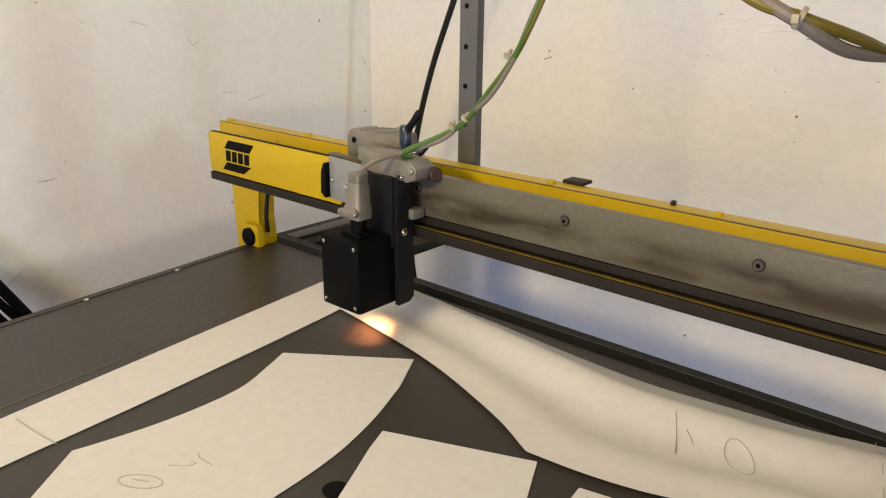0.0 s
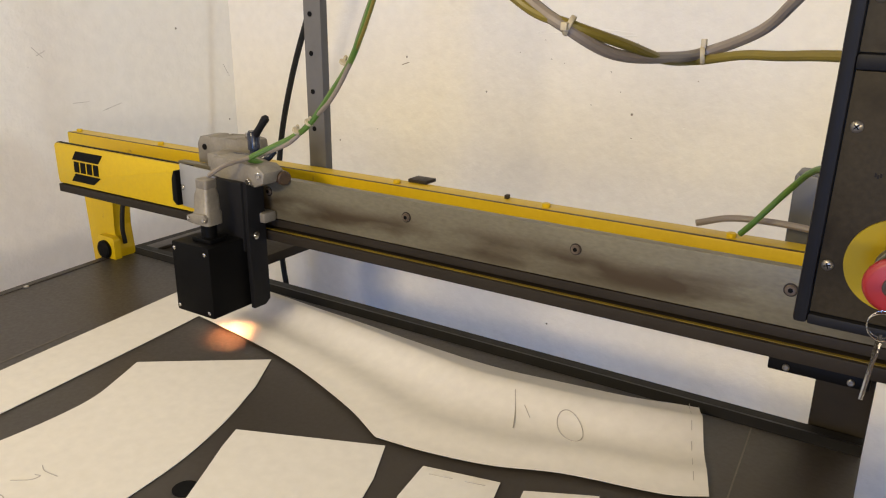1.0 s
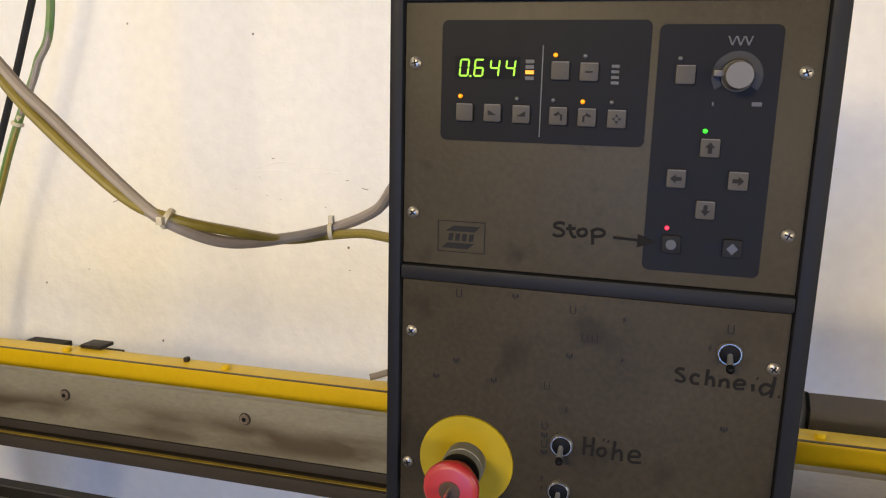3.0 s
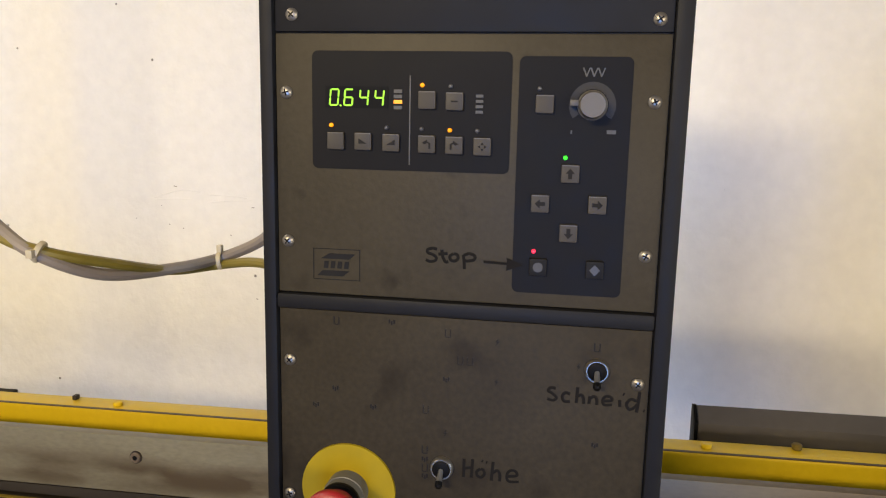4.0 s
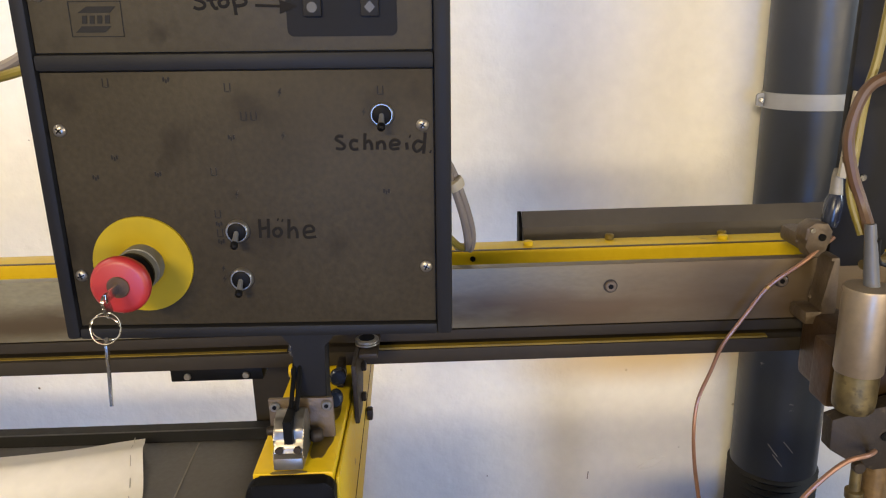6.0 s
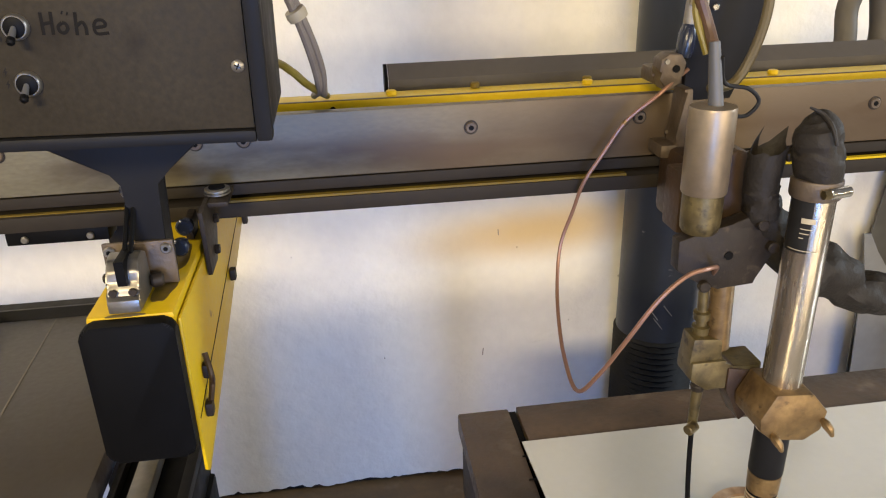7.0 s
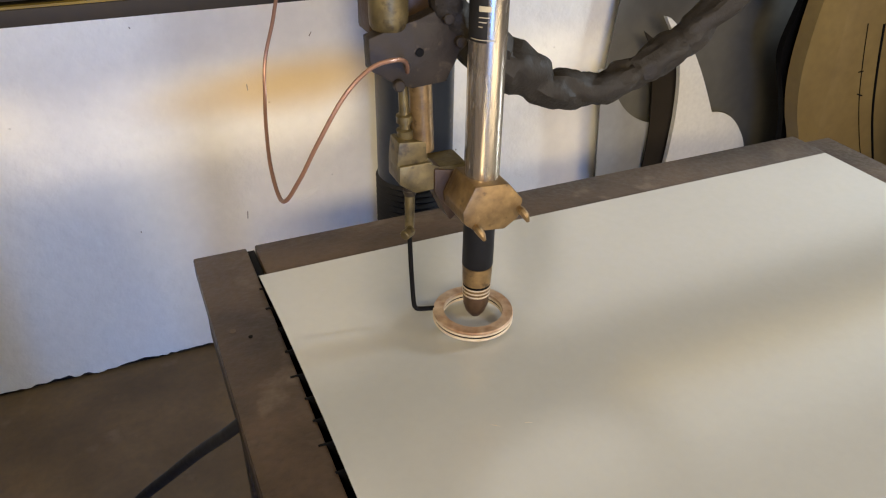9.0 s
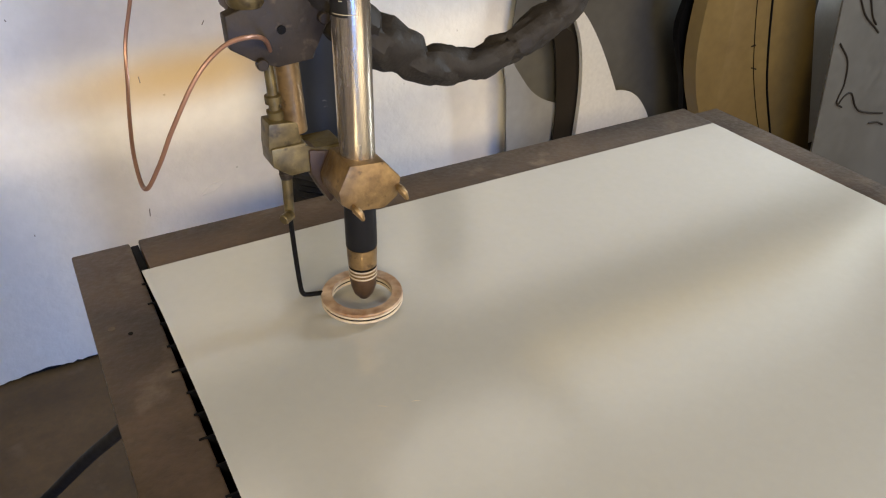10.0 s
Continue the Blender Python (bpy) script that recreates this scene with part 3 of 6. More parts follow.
pencil(p4, [(-0.040, 0.789), (-0.015, 0.796)], 0.0005)
paper("small white paper piece at the table edge", [(0.028, 0.813), (0.108, 0.853), (0.17, 0.70), (0.06, 0.66)])
# the large sheet lies in soft waves along its rear edge
FRONT = curve_line([(-0.712, 0.951), (-0.66, 0.944), (-0.557, 0.928), (-0.470, 0.911), (-0.383, 0.887), (-0.265, 0.844), (-0.192, 0.807)], 5) + curve_line([(-0.188, 0.806), (-0.110, 0.815), (-0.03, 0.834), (0.055, 0.869), (0.169, 0.896), (0.218, 0.922)], 5)
REAR = curve_line([(-0.72, 1.112), (-0.56, 1.097), (-0.43, 1.088), (-0.30, 1.076), (-0.16, 1.070), (-0.04, 1.082), (0.06, 1.094), (0.12, 1.108), (0.155, 1.114)], 6)


def rear(s):
    """The place on the large sheet's rear edge at the share s of its length."""
    k = s * (len(REAR) - 1)
    i = min(len(REAR) - 2, int(k))
    a, b = Vector(REAR[i]), Vector(REAR[i + 1])
    return a.lerp(b, k - i)


def wave(v, s):
    """Height of the sheet: a sharp crest that falls off to the rear edge, and a low swell before it."""
    crest = 0.021 + 0.004 * math.sin(3.1 * s + 0.4)
    c = 0.72 + 0.05 * s
    if v < c:
        lift = crest * math.exp(-((v - c) / 0.20) ** 2)
    else:
        f = (v - c) / (1 - c)
        lift = crest * (1 - 0.92 * f) + 0.010 * max(0.0, s - 0.55) * f ** 3
    return lift + 0.0045 * math.exp(-((v - 0.22) / 0.13) ** 2)


def on_sheet(x, y):
    """A place on the large sheet, lifted just over its waves."""
    best = None
    for k in range(241):
        s = k / 240
        i = min(len(FRONT) - 2, int(s * (len(FRONT) - 1)))
        fx, fy = Vector(FRONT[i]).lerp(Vector(FRONT[i + 1]), s * (len(FRONT) - 1) - i)
        rx, ry = rear(s)
        v = (y - fy) / (ry - fy)
        miss = abs(fx + (rx - fx) * v - x)
        if best is None or miss < best[0]:
            best = miss, s, min(1.0, max(0.0, v))
    return TABLE_Z + 0.0046 + wave(best[2], best[1])


def wavy_sheet():
    b = B()
    cols, rows = [], 40
    for i, (fx, fy) in enumerate(FRONT):
        s = i / (len(FRONT) - 1)
        rx, ry = rear(s)
        top = [b.verts.new((fx + (rx - fx) * v, fy + (ry - fy) * v, TABLE_Z + 0.0042 + wave(v, s))) for v in (k / rows for k in range(rows + 1))]
        low = [b.verts.new(p.co - Vector((0, 0, 0.0007))) for p in top]
        cols.append(top + low[::-1])
    n = len(cols[0])
    for p, q in zip(cols, cols[1:]):
        for k in range(n):
            b.faces.new((p[k], q[k], q[(k + 1) % n], p[(k + 1) % n]))
    b.faces.new(cols[0])
    b.faces.new(list(reversed(cols[-1])))
    return single("paper_pattern", b, PAPER, "large white paper sheet in soft waves with a curved cut edge", "paper pattern", group="paper patterns on the tracing table")


def mark(points, w):
    b = B()
    hose(b, [(x, y, on_sheet(x, y)) for x, y in points], w, 6, 6)
    part("pencil_mark", b, PENCIL, big, "faint grey pencil mark")


big = wavy_sheet()
mark([(-0.077, 0.992), (-0.060, 0.960), (-0.045, 0.925)], 0.0008)
c = (0.021, 0.965)
mark([(c[0] - 0.006 * math.cos(a) + 0.022 * math.sin(a), c[1] + 0.024 * math.cos(a) - 0.008 * math.sin(a)) for a in (2 * math.pi * k / 16 for k in range(17))], 0.0007)
mark([(-0.052, 0.973), (-0.035, 0.956)], 0.0006)
for k in range(6):
    a, b = Vector((0.196, 0.935, 0)), Vector((0.136, 1.13, 0))
    p, q = a.lerp(b, k / 6 + 0.02), a.lerp(b, k / 6 + 0.10)
    mark([(p.x, p.y), (q.x, q.y)], 0.0005)

# black rods leaning in the corner behind the table
for p, q, r in (((0.666, 0.926), (0.715, 0.835), 0.013), ((0.648, 0.905), (0.694, 0.830), 0.010), ((0.620, 0.900), (0.664, 0.828), 0.011)):
    slope = (q[0] - p[0]) / (q[1] - p[1])
    b = B()
    rod(b, (-1.45, p[0] - slope * (p[1] - 0.0) , 0.0), (-1.63, p[0] + slope * (1.10 - p[1]), 1.10), r, 12, 0.002)
    single("black_rod", b, BLACK, "black steel rod leaning behind the tracing table", "rod", group="black rods behind the table")


# ---- the gantry ----
def allen_bolt(x, z, y=0.995):
    """A socket-head bolt sunk in a dark counterbore."""
    b = B()
    turned(b, (x, y + 0.0002, z), (x, y - 0.0007, z), [(0, 0.0082), (1, 0.0080)], 22)
    bore = part("counterbore", b, DARKCAST, gantry)
    b = B()
    turned(b, (x, y - 0.0007, z), (x, y - 0.0030, z), [(0, 0.0064), (0.6, 0.0064), (1, 0.0054)], 20)
    part("bolt", b, STAINEDCAST, bore, "dull socket-head bolt")
    h = B()
    turned(h, (x, y - 0.00305, z), (x, y - 0.0034, z), [(0, 0.0031), (1, 0.0031)], 6)
    part("socket", h, BLACK, bore)


gantry = thing("cutting_gantry", "yellow gantry beam with a ground steel rail on yellow legs", "gantry")
body = B()
box(body, (-1.286, 1.095, 1.2195), (2.62, 1.138, 1.2975), 0.002)
part("beam_body", body, YELLOW, gantry, "yellow painted hollow beam")
plate = B()
box(plate, (-0.78, 0.995, 1.2364), (1.446, 1.010, 1.3078), 0.0010)
part("steel_rail", plate, RAILSTEEL, gantry, "ground steel rail with brown heat stains")
part("lower_rail", box(B(), (-0.78, 0.9975, 1.2215), (1.446, 1.0095, 1.2340), 0.0008), FLANGE, gantry, "narrow dark lower strip")
part("edge_strip", box(B(), (-1.284, 1.0962, 1.2974), (2.618, 1.1015, 1.2981)), BROWNCAST, gantry, "thin brown strip along the front edge of the beam")
# black filler stands in for the shade between rail and beam
part("gap_filler", box(B(), (-1.15, 1.0105, 1.2195), (2.6, 1.0945, 1.270), 0.001), BLACK, gantry, "black filler for the shade in the gap behind the rail")
endplate = box(B(), (1.449, 0.996, 1.2205), (2.60, 1.006, 1.305), 0.001)
part("end_cover", endplate, YELLOW, gantry, "yellow sheet cover")
flange = box(B(), (-1.158, 0.984, 1.200), (2.62, 1.138, 1.2165), 0.001)
part("bottom_flange", flange, FLANGE, gantry, "dark brown-grey bottom flange")
part("flange_stripe", box(B(), (-0.76, 0.9895, 1.2167), (0.385, 0.9945, 1.2180)), DARKYELLOW, gantry, "thin yellow stripe")
part("flange_stripe", box(B(), (0.47, 0.9860, 1.2167), (0.935, 0.994, 1.2192)), DARKYELLOW, gantry, "thin yellow stripe")
part("flange_stripe", box(B(), (1.0, 0.9860, 1.2167), (2.60, 0.9935, 1.2192)), YELLOW, gantry, "thin yellow stripe")
cover = B()
prism(cover, rounded(-1.158, 1.2195, -0.735, 1.3025, 0.006), "y", 0.986, 1.0, 0.0015)
cover_ob = part("logo_cover", cover, YELLOW, gantry, "yellow cover with a dark emblem")
part("cover_gasket", prism(B(), rounded(-1.1615, 1.2185, -0.735, 1.3040, 0.007), "y", 0.992, 0.9985, 0.0005), BLACK, gantry, "thin black gasket round the cover")
for pts in ([(-1.100, 1.274), (-1.013, 1.274), (-0.997, 1.2925), (-1.084, 1.2925)], [(-1.110, 1.2285), (-1.036, 1.2285), (-1.010, 1.245), (-1.094, 1.245)]):
    e = B()
    prism(e, pts, "y", 0.9846, 0.9862)
    part("emblem", e, BLACK, cover_ob, "dark slanted emblem bar")
for k in range(4):
    e = B()
    x0 = -1.096 + k * 0.0215
    prism(e, [(x0, 1.2485), (x0 + 0.0155, 1.2485), (x0 + 0.0168, 1.2705), (x0 + 0.0012, 1.2705)], "y", 0.9846, 0.9862)
    part("emblem", e, BLACK, cover_ob, "dark emblem bar")
for x in (-0.554, -0.271, 0.0, 0.261, 0.459, 0.509, 0.755, 0.949, 1.238):
    allen_bolt(x, 1.282)
for x in (-1.269, -0.984, -0.375, -0.100, 0.167, 0.677, 0.926, 1.176, 1.43):
    b = B()
    rod(b, (x, 1.115, 1.2972), (x, 1.115, 1.3035), 0.0065, 14, 0.0012)
    part("cap_screw", b, YELLOW, gantry)
for x in (0.784, 0.930):
    b = B()
    rod(b, (x, 1.130, 1.2972), (x, 1.130, 1.305), 0.006, 14, 0.0015)
    part("cap_screw", b, DARKYELLOW, gantry, "dark yellow screw")
hole = B()
rod(hole, (0.605, 1.0955, 1.288), (0.605, 1.0940, 1.288), 0.0035, 14)
part("drilled_hole", hole, BLACK, gantry)
part("stop_tab", box(B(), (-0.363, 1.130, 1.2978), (-0.326, 1.160, 1.3035), 0.001), DARKCAST, gantry)
part("stop_tab", box(B(), (-0.175, 1.122, 1.2975), (-0.169, 1.131, 1.304), 0.001), DARKCAST, gantry)
# bracket under the flange beside the console leg
brk = box(B(), (0.250, 0.988, 1.184), (0.356, 1.02, 1.1995), 0.002)
ub = part("under_bracket", brk, BLACK, gantry, "black bracket under the beam")
for x in (0.270, 0.337):
    b = B()
    rod(b, (x, 0.988, 1.191), (x, 0.984, 1.191), 0.004, 12, 0.001)
    part("screw", b, DULLSTEEL, ub)
# left leg: a tapered yellow bracket with a roller
ll = B()
prism(ll, [(-1.236, 1.1995), (-1.122, 1.1995), (-1.138, 1.10), (-1.128, 1.046), (-1.132, 1.002), (-1.226, 1.002)], "y", 1.082, 1.125, 0.003)
leg_l = part("left_leg", ll, YELLOW, gantry, "tapered yellow sheet leg")
b = B()
prism(b, rounded(-1.180, 1.022, -1.120, 1.080, 0.01), "y", 1.066, 1.083, 0.002)
part("roller_housing", b, YELLOW, leg_l)
b = B()
turned(b, (-1.152, 1.070, 1.050), (-1.152, 1.056, 1.050), [(0, 0.021), (0.8, 0.021), (1, 0.017)], 24)
part("roller", b, BLACK, leg_l, "black guide roller")
b = B()
hose(b, [(-1.112, 1.12, 1.20), (-1.116, 1.10, 1.16), (-1.124, 1.095, 1.10), (-1.128, 1.10, 1.06)], 0.005, 8)
part("leg_cable", b, RUBBER, leg_l)

# left rail frame behind the tracing table
rail_l = thing("guide_rail", "dark steel guide rail under the tapered yellow leg", "rail")
part("rail_profile", box(B(), (-1.26, 1.13, 0.955), (-1.13, 1.949, 1.0), 0.003), FLANGE, rail_l)
part("rail_profile", box(B(), (-1.10, 1.175, 0.965), (-0.95, 1.949, 0.990), 0.003), FLANGE, rail_l)
part("rail_strip", box(B(), (-1.215, 1.13, 1.0), (-1.175, 1.75, 1.008), 0.002), TRAYGREY, rail_l)
for y in (1.22,):
    part("post", box(B(), (-1.23, y - 0.03, 0.0), (-1.16, y + 0.03, 0.956), 0.003), FLANGE, rail_l)

# right leg: long yellow box with a black end cap
leg_r = part("right_leg", prism(B(), [(0.772, 1.062), (0.95, 1.070), (1.25, 1.140), (1.25, 1.1985), (0.772, 1.1985)], "x", 0.392, 0.4635, 0.004), YELLOW, gantry, "long yellow carriage box")
side = B()
prism(side, [(0.775, 1.190), (1.24, 1.190), (1.24, 1.132), (0.783, 1.024), (0.774, 1.032)], "x", 0.4645, 0.4675, 0.001)
part("side_sheet", side, YELLOW, leg_r, "yellow side sheet with a pointed corner")
seam = B()
prism(seam, [(1.225, 1.1537), (1.225, 1.1552), (0.779, 1.0867), (0.779, 1.0852)], "x", 0.4676, 0.4681)
part("sheet_seam", seam, BLACK, leg_r)
cap = B()
prism(cap, rounded(0.389, 1.062, 0.4655, 1.1965, 0.010), "y", 0.757, 0.7715, 0.003)
part("end_cap", cap, BLACK, leg_r, "black plastic end cap")
for y, z in ((0.805, 1.079), (0.819, 1.112), (1.032, 1.112), (1.188, 1.124)):
    b = B()
    box(b, (0.4678, y - 0.006, z - 0.007), (0.475, y + 0.006, z + 0.007), 0.002)
    part("catch", b, DARKCAST, leg_r, "small dark sheet catch")
b = B()
hose(b, [(0.471, 0.822, 1.128), (0.476, 0.812, 1.110), (0.474, 0.818, 1.096), (0.473, 0.806, 1.085)], 0.0028, 8)
part("latch_spring", b, BROWNCAST, leg_r)
# bracket with a knob at the box's outer side
b = B()
prism(b, [(0.900, 1.238), (0.975, 1.238), (0.968, 1.195), (0.945, 1.169), (0.905, 1.169)], "x", 0.4685, 0.4735, 0.0015)
kb = part("side_bracket", b, DARKCAST, leg_r, "dark stained angled bracket")
part("bracket_flange", box(B(), (0.4737, 0.930, 1.232), (0.494, 0.985, 1.2375), 0.0015), DARKCAST, kb)
for y, z in ((0.955, 1.212), (0.938, 1.184)):
    b = B()
    rod(b, (0.4735, y, z), (0.4785, y, z), 0.0055, 6, 0.0008)
    part("bolt", b, DARKCAST, kb)
b = B()
turned(b, (0.481, 0.956, 1.2376), (0.481, 0.956, 1.2450), [(0, 0.0100), (0.2, 0.0135), (0.45, 0.0135), (0.5, 0.0115), (0.6, 0.0115), (0.65, 0.0130), (0.9, 0.0130), (1, 0.0115)], 24)
part("knob", b, DULLSTEEL, kb, "dull metal turning knob")
b = B()
rod(b, (0.481, 0.956, 1.2451), (0.481, 0.956, 1.2462), 0.0085, 20)
part("knob_cap", b, BLACK, kb)
# clamp with lever on the box's top
clamp = thing("clamp_lever", "bright steel clamp with a black knobbed lever on the yellow box", "clamp")
b = B()
prism(b, [(0.774, 1.199), (0.774, 1.211), (0.780, 1.2125), (0.781, 1.219), (0.785, 1.222), (0.786, 1.232), (0.794, 1.240), (0.807, 1.242), (0.820, 1.236), (0.824, 1.199)], "x", 0.411, 0.4375, 0.0025)
part("clamp_body", b, DULLSTEEL, clamp, "polished steel clamp body")
part("slot", box(B(), (0.4215, 0.779, 1.222), (0.4290, 0.818, 1.2435)), BLACK, clamp)
for x in (0.4165, 0.4325):
    b = B()
    rod(b, (x, 0.7795, 1.2165), (x, 0.7765, 1.2165), 0.0035, 12, 0.0008)
    part("pin", b, DARKCAST, clamp)
for dx in (-0.0026, 0.0026):
    b = B()
    rod(b, (0.4265 + dx, 0.794, 1.230), (0.4280 + dx, 0.842, 1.2800), 0.0021, 10)
    part("lever_rod", b, BLACK, clamp)
b = B()
turned(b, (0.4280, 0.839, 1.2770), (0.4285, 0.846, 1.2925), [(0, 0.004), (0.2, 0.0080), (0.5, 0.0096), (0.8, 0.0080), (1, 0.004)], 18)
part("knob", b, NAVY, clamp, "glossy black ball knob")
part("cross_plate", box(B(), (0.399, 0.8275, 1.2), (0.459, 0.8315, 1.241), 0.001), STAINEDCAST, clamp)
for x in (0.405, 0.453):
    b = B()
    rod(b, (x, 0.8273, 1.234), (x, 0.8245, 1.234), 0.0050, 14, 0.001)
    part("nut", b, DULLSTEEL, clamp)
    b = B()
    rod(b, (x, 0.8245, 1.234), (x, 0.8237, 1.234), 0.0020, 10)
    part("nut_hole", b, BLACK, clamp)
b = B()
rod(b, (0.396, 0.825, 1.210), (0.4078, 0.825, 1.210), 0.0045, 12, 0.001)
part("side_screw", b, DARKCAST, clamp)
b = B()
rod(b, (0.438, 0.815, 1.209), (0.449, 0.818, 1.209), 0.0065, 14, 0.002)
part("spring_boss", b, DARKCAST, clamp)
GREASE = material("grease_stain", (0.115, 0.076, 0.006), 0.45, second=(0.045, 0.029, 0.006), scale=70, amount=1.0, bump=0.05)
for cx, cy, rx, ry, turn in ((0.4475, 0.822, 0.0105, 0.036, 0.4), (0.450, 0.888, 0.0085, 0.045, 1.7), (0.4045, 0.856, 0.0075, 0.028, 2.6), (0.424, 0.772, 0.0170, 0.0035, 0.9)):
    b = B()
    ring = []
    for k in range(36):
        a = 2 * math.pi * k / 36
        swing = 0.85 + 0.10 * math.sin(2 * a + turn) + 0.07 * math.sin(5 * a + 2 * turn)
        ring.append((cx + rx * swing * math.cos(a), cy + ry * swing * math.sin(a)))
    prism(b, ring, "z", 1.1984, 1.1990)
    part("grease_stain", b, GREASE, leg_r, "dark greasy stain on the yellow paint")
for y, z in ((0.905, 1.222), (0.872, 1.214)):
    b = B()
    turned(b, (0.4530, y + 0.020, z - 0.002), (0.4530, y, z), [(0, 0.0055), (0.5, 0.0055), (0.52, 0.0085), (0.9, 0.0085), (1, 0.0065)], 18)
    part("bolt", b, NAVY, leg_r, "dark glossy round-headed bolt")
# bracket between the box and the beam
for x in (0.404, 0.452):
    part("wheel_bracket", box(B(), (x - 0.004, 0.930, 1.199), (x + 0.004, 0.962, 1.222), 0.002), DARKCAST, leg_r)
b = B()
turned(b, (0.396, 0.945, 1.214), (0.404, 0.945, 1.214), [(0, 0.0065), (0.2, 0.008), (0.8, 0.008), (1, 0.0065)], 18)
part("guide_wheel", b, YELLOW, leg_r, "small yellow guide wheel")
# the right guide rail under the yellow box
rail_r = thing("guide_rail", "black rail carrier with a bright running rail", "rail")
part("rail_carrier", box(B(), (0.372, -0.5, 0.96), (0.448, 0.87, 1.000), 0.004), BLACK, rail_r)
part("running_rail", box(B(), (0.392, -0.5, 1.0), (0.412, 0.87, 1.016), 0.003), DULLSTEEL, rail_r, "bright worn running rail")
part("rail_lip", box(B(), (0.372, -0.5, 1.0), (0.379, 0.87, 1.012), 0.002), CHARCOAL, rail_r)
part("rail_lip", box(B(), (0.437, -0.5, 1.0), (0.448, 0.87, 1.012), 0.002), CHARCOAL, rail_r)
for y in (0.30, 0.74):
    b = B()
    rod(b, (0.425, y, 1.0), (0.425, y, 1.008), 0.006, 12, 0.001)
    part("bolt", b, ALU, rail_r)
part("support_column", box(B(), (0.385, 0.74, 0.0), (0.452, 0.862, 0.959), 0.004), BLACK, rail_r, "black steel support column")
part("support_column", box(B(), (0.385, -0.4, 0.0), (0.452, -0.3, 0.959), 0.004), BLACK, rail_r)
part("support_column", box(B(), (0.290, 1.180, 0.0), (0.362, 1.205, 1.199), 0.004), FLANGE, rail_r, "grey-brown box column")

# perforated upright behind the beam
up = B()
prism(up, [(-0.601, 1.150), (-0.562, 1.150), (-0.562, 1.168), (-0.566, 1.168), (-0.566, 1.154), (-0.601, 1.154)], "z", 1.24, 2.55, 0.0008)
upright = single("upright_post", up, material("grey_post_paint", (0.105, 0.10, 0.098), 0.5, second=(0.08, 0.076, 0.072), scale=8, amount=0.4), "grey perforated angle-iron post behind the beam", "post")
for k in range(14):
    z = 1.364 + 0.067 * k
    b = B()
    rod(b, (-0.586, 1.1502, z), (-0.586, 1.1488, z), 0.0045, 14)
    part("hole", b, BLACK, upright, "dark punched hole")
part("foot", box(B(), (-0.60, 1.129, 1.225), (-0.55, 1.1495, 1.285), 0.001), DARKCAST, upright)


# ---- the control console ----
FACE = 0.003
console = thing("control_console", "dark grey control console with worn brown front panels", "console")
console.matrix_world = pose(0.438, 0.684, 1.555, 1.5, 1.0, 0)
U0, U1, W0, W1 = -0.1365, 0.1345, -0.1930, 0.365


def con(name, bm, mat, parent=None, label=""):
    return part(name, bm, mat, parent or console, label)


con("housing", box(B(), (U0 + 0.001, 0.006, W0 + 0.001), (U1 - 0.001, 0.125, W1), 0.004), CHARCOAL, None, "dark grey sheet housing")
frame_m = CHARCOAL
con("side_rim", box(B(), (U0, -0.001, W0), (-0.1268, 0.012, W1), 0.003), frame_m)
con("side_rim", box(B(), (0.1235, -0.001, W0), (U1, 0.012, W1), 0.003), frame_m)
con("bottom_rim", box(B(), (-0.1270, -0.001, W0), (0.1240, 0.012, -0.1845), 0.0025), frame_m)
con("middle_rim", box(B(), (-0.1270, -0.001, -0.0090), (0.1237, 0.012, 0.0015), 0.0025), frame_m)
con("top_panel", box(B(), (-0.1265, FACE, 0.1740), (0.1232, 0.011, W1 - 0.003), 0.0008), CHARCOAL, None, "dark blank panel")
upper = con("upper_panel", box(B(), (-0.1263, FACE, 0.0022), (0.1230, 0.010, 0.1728), 0.0006), GREYBROWN, None, "worn brown keypad panel")
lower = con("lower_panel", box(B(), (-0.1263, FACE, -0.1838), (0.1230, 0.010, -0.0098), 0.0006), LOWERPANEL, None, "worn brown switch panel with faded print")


def at(u, w):
    return u - 0.0175 * w, w


def cross_screw(u, w):
    s = B()
    turned(s, (u, FACE, w), (u, FACE - 0.0022, w), [(0, 0.0042), (0.4, 0.0041), (0.8, 0.0030), (1, 0.0012)], 18)
    o = con("screw", s, DULLSTEEL, None, "dull steel cross-head screw")
    c = B()
    a = random.uniform(0, 90)
    for k in (0, 90):
        box(c, (-0.0022, -0.0003, -0.0004), (0.0022, 0.0003, 0.0004), 0, pose(u, FACE - 0.0022, w, 0, a + k, 0))
    part("cross_slot", c, BLACK, o)


for u, w in ((-0.1170, 0.1355), (0.1173, 0.133), (-0.1188, 0.0372), (0.1159, 0.0382), (-0.1201, -0.0464), (0.1151, -0.0455), (-0.1231, -0.1462), (0.1142, -0.1432), (-0.1117, 0.1845), (0.1180, 0.1815)):
    cross_screw(*at(u, w))

# keypad films, with the keys on them
for u0, u1, w0, w1 in ((-0.1015, 0.0280, 0.0868, 0.1622), (0.0325, 0.1012, 0.0108, 0.1596)):
    f = B()
    prism(f, rounded(u0, w0, u1, w1, 0.004), "y", FACE - 0.0006, FACE + 0.001)
    con("keypad_film", f, WINDOW, None, "dark keypad film")
FILM = FACE - 0.0006


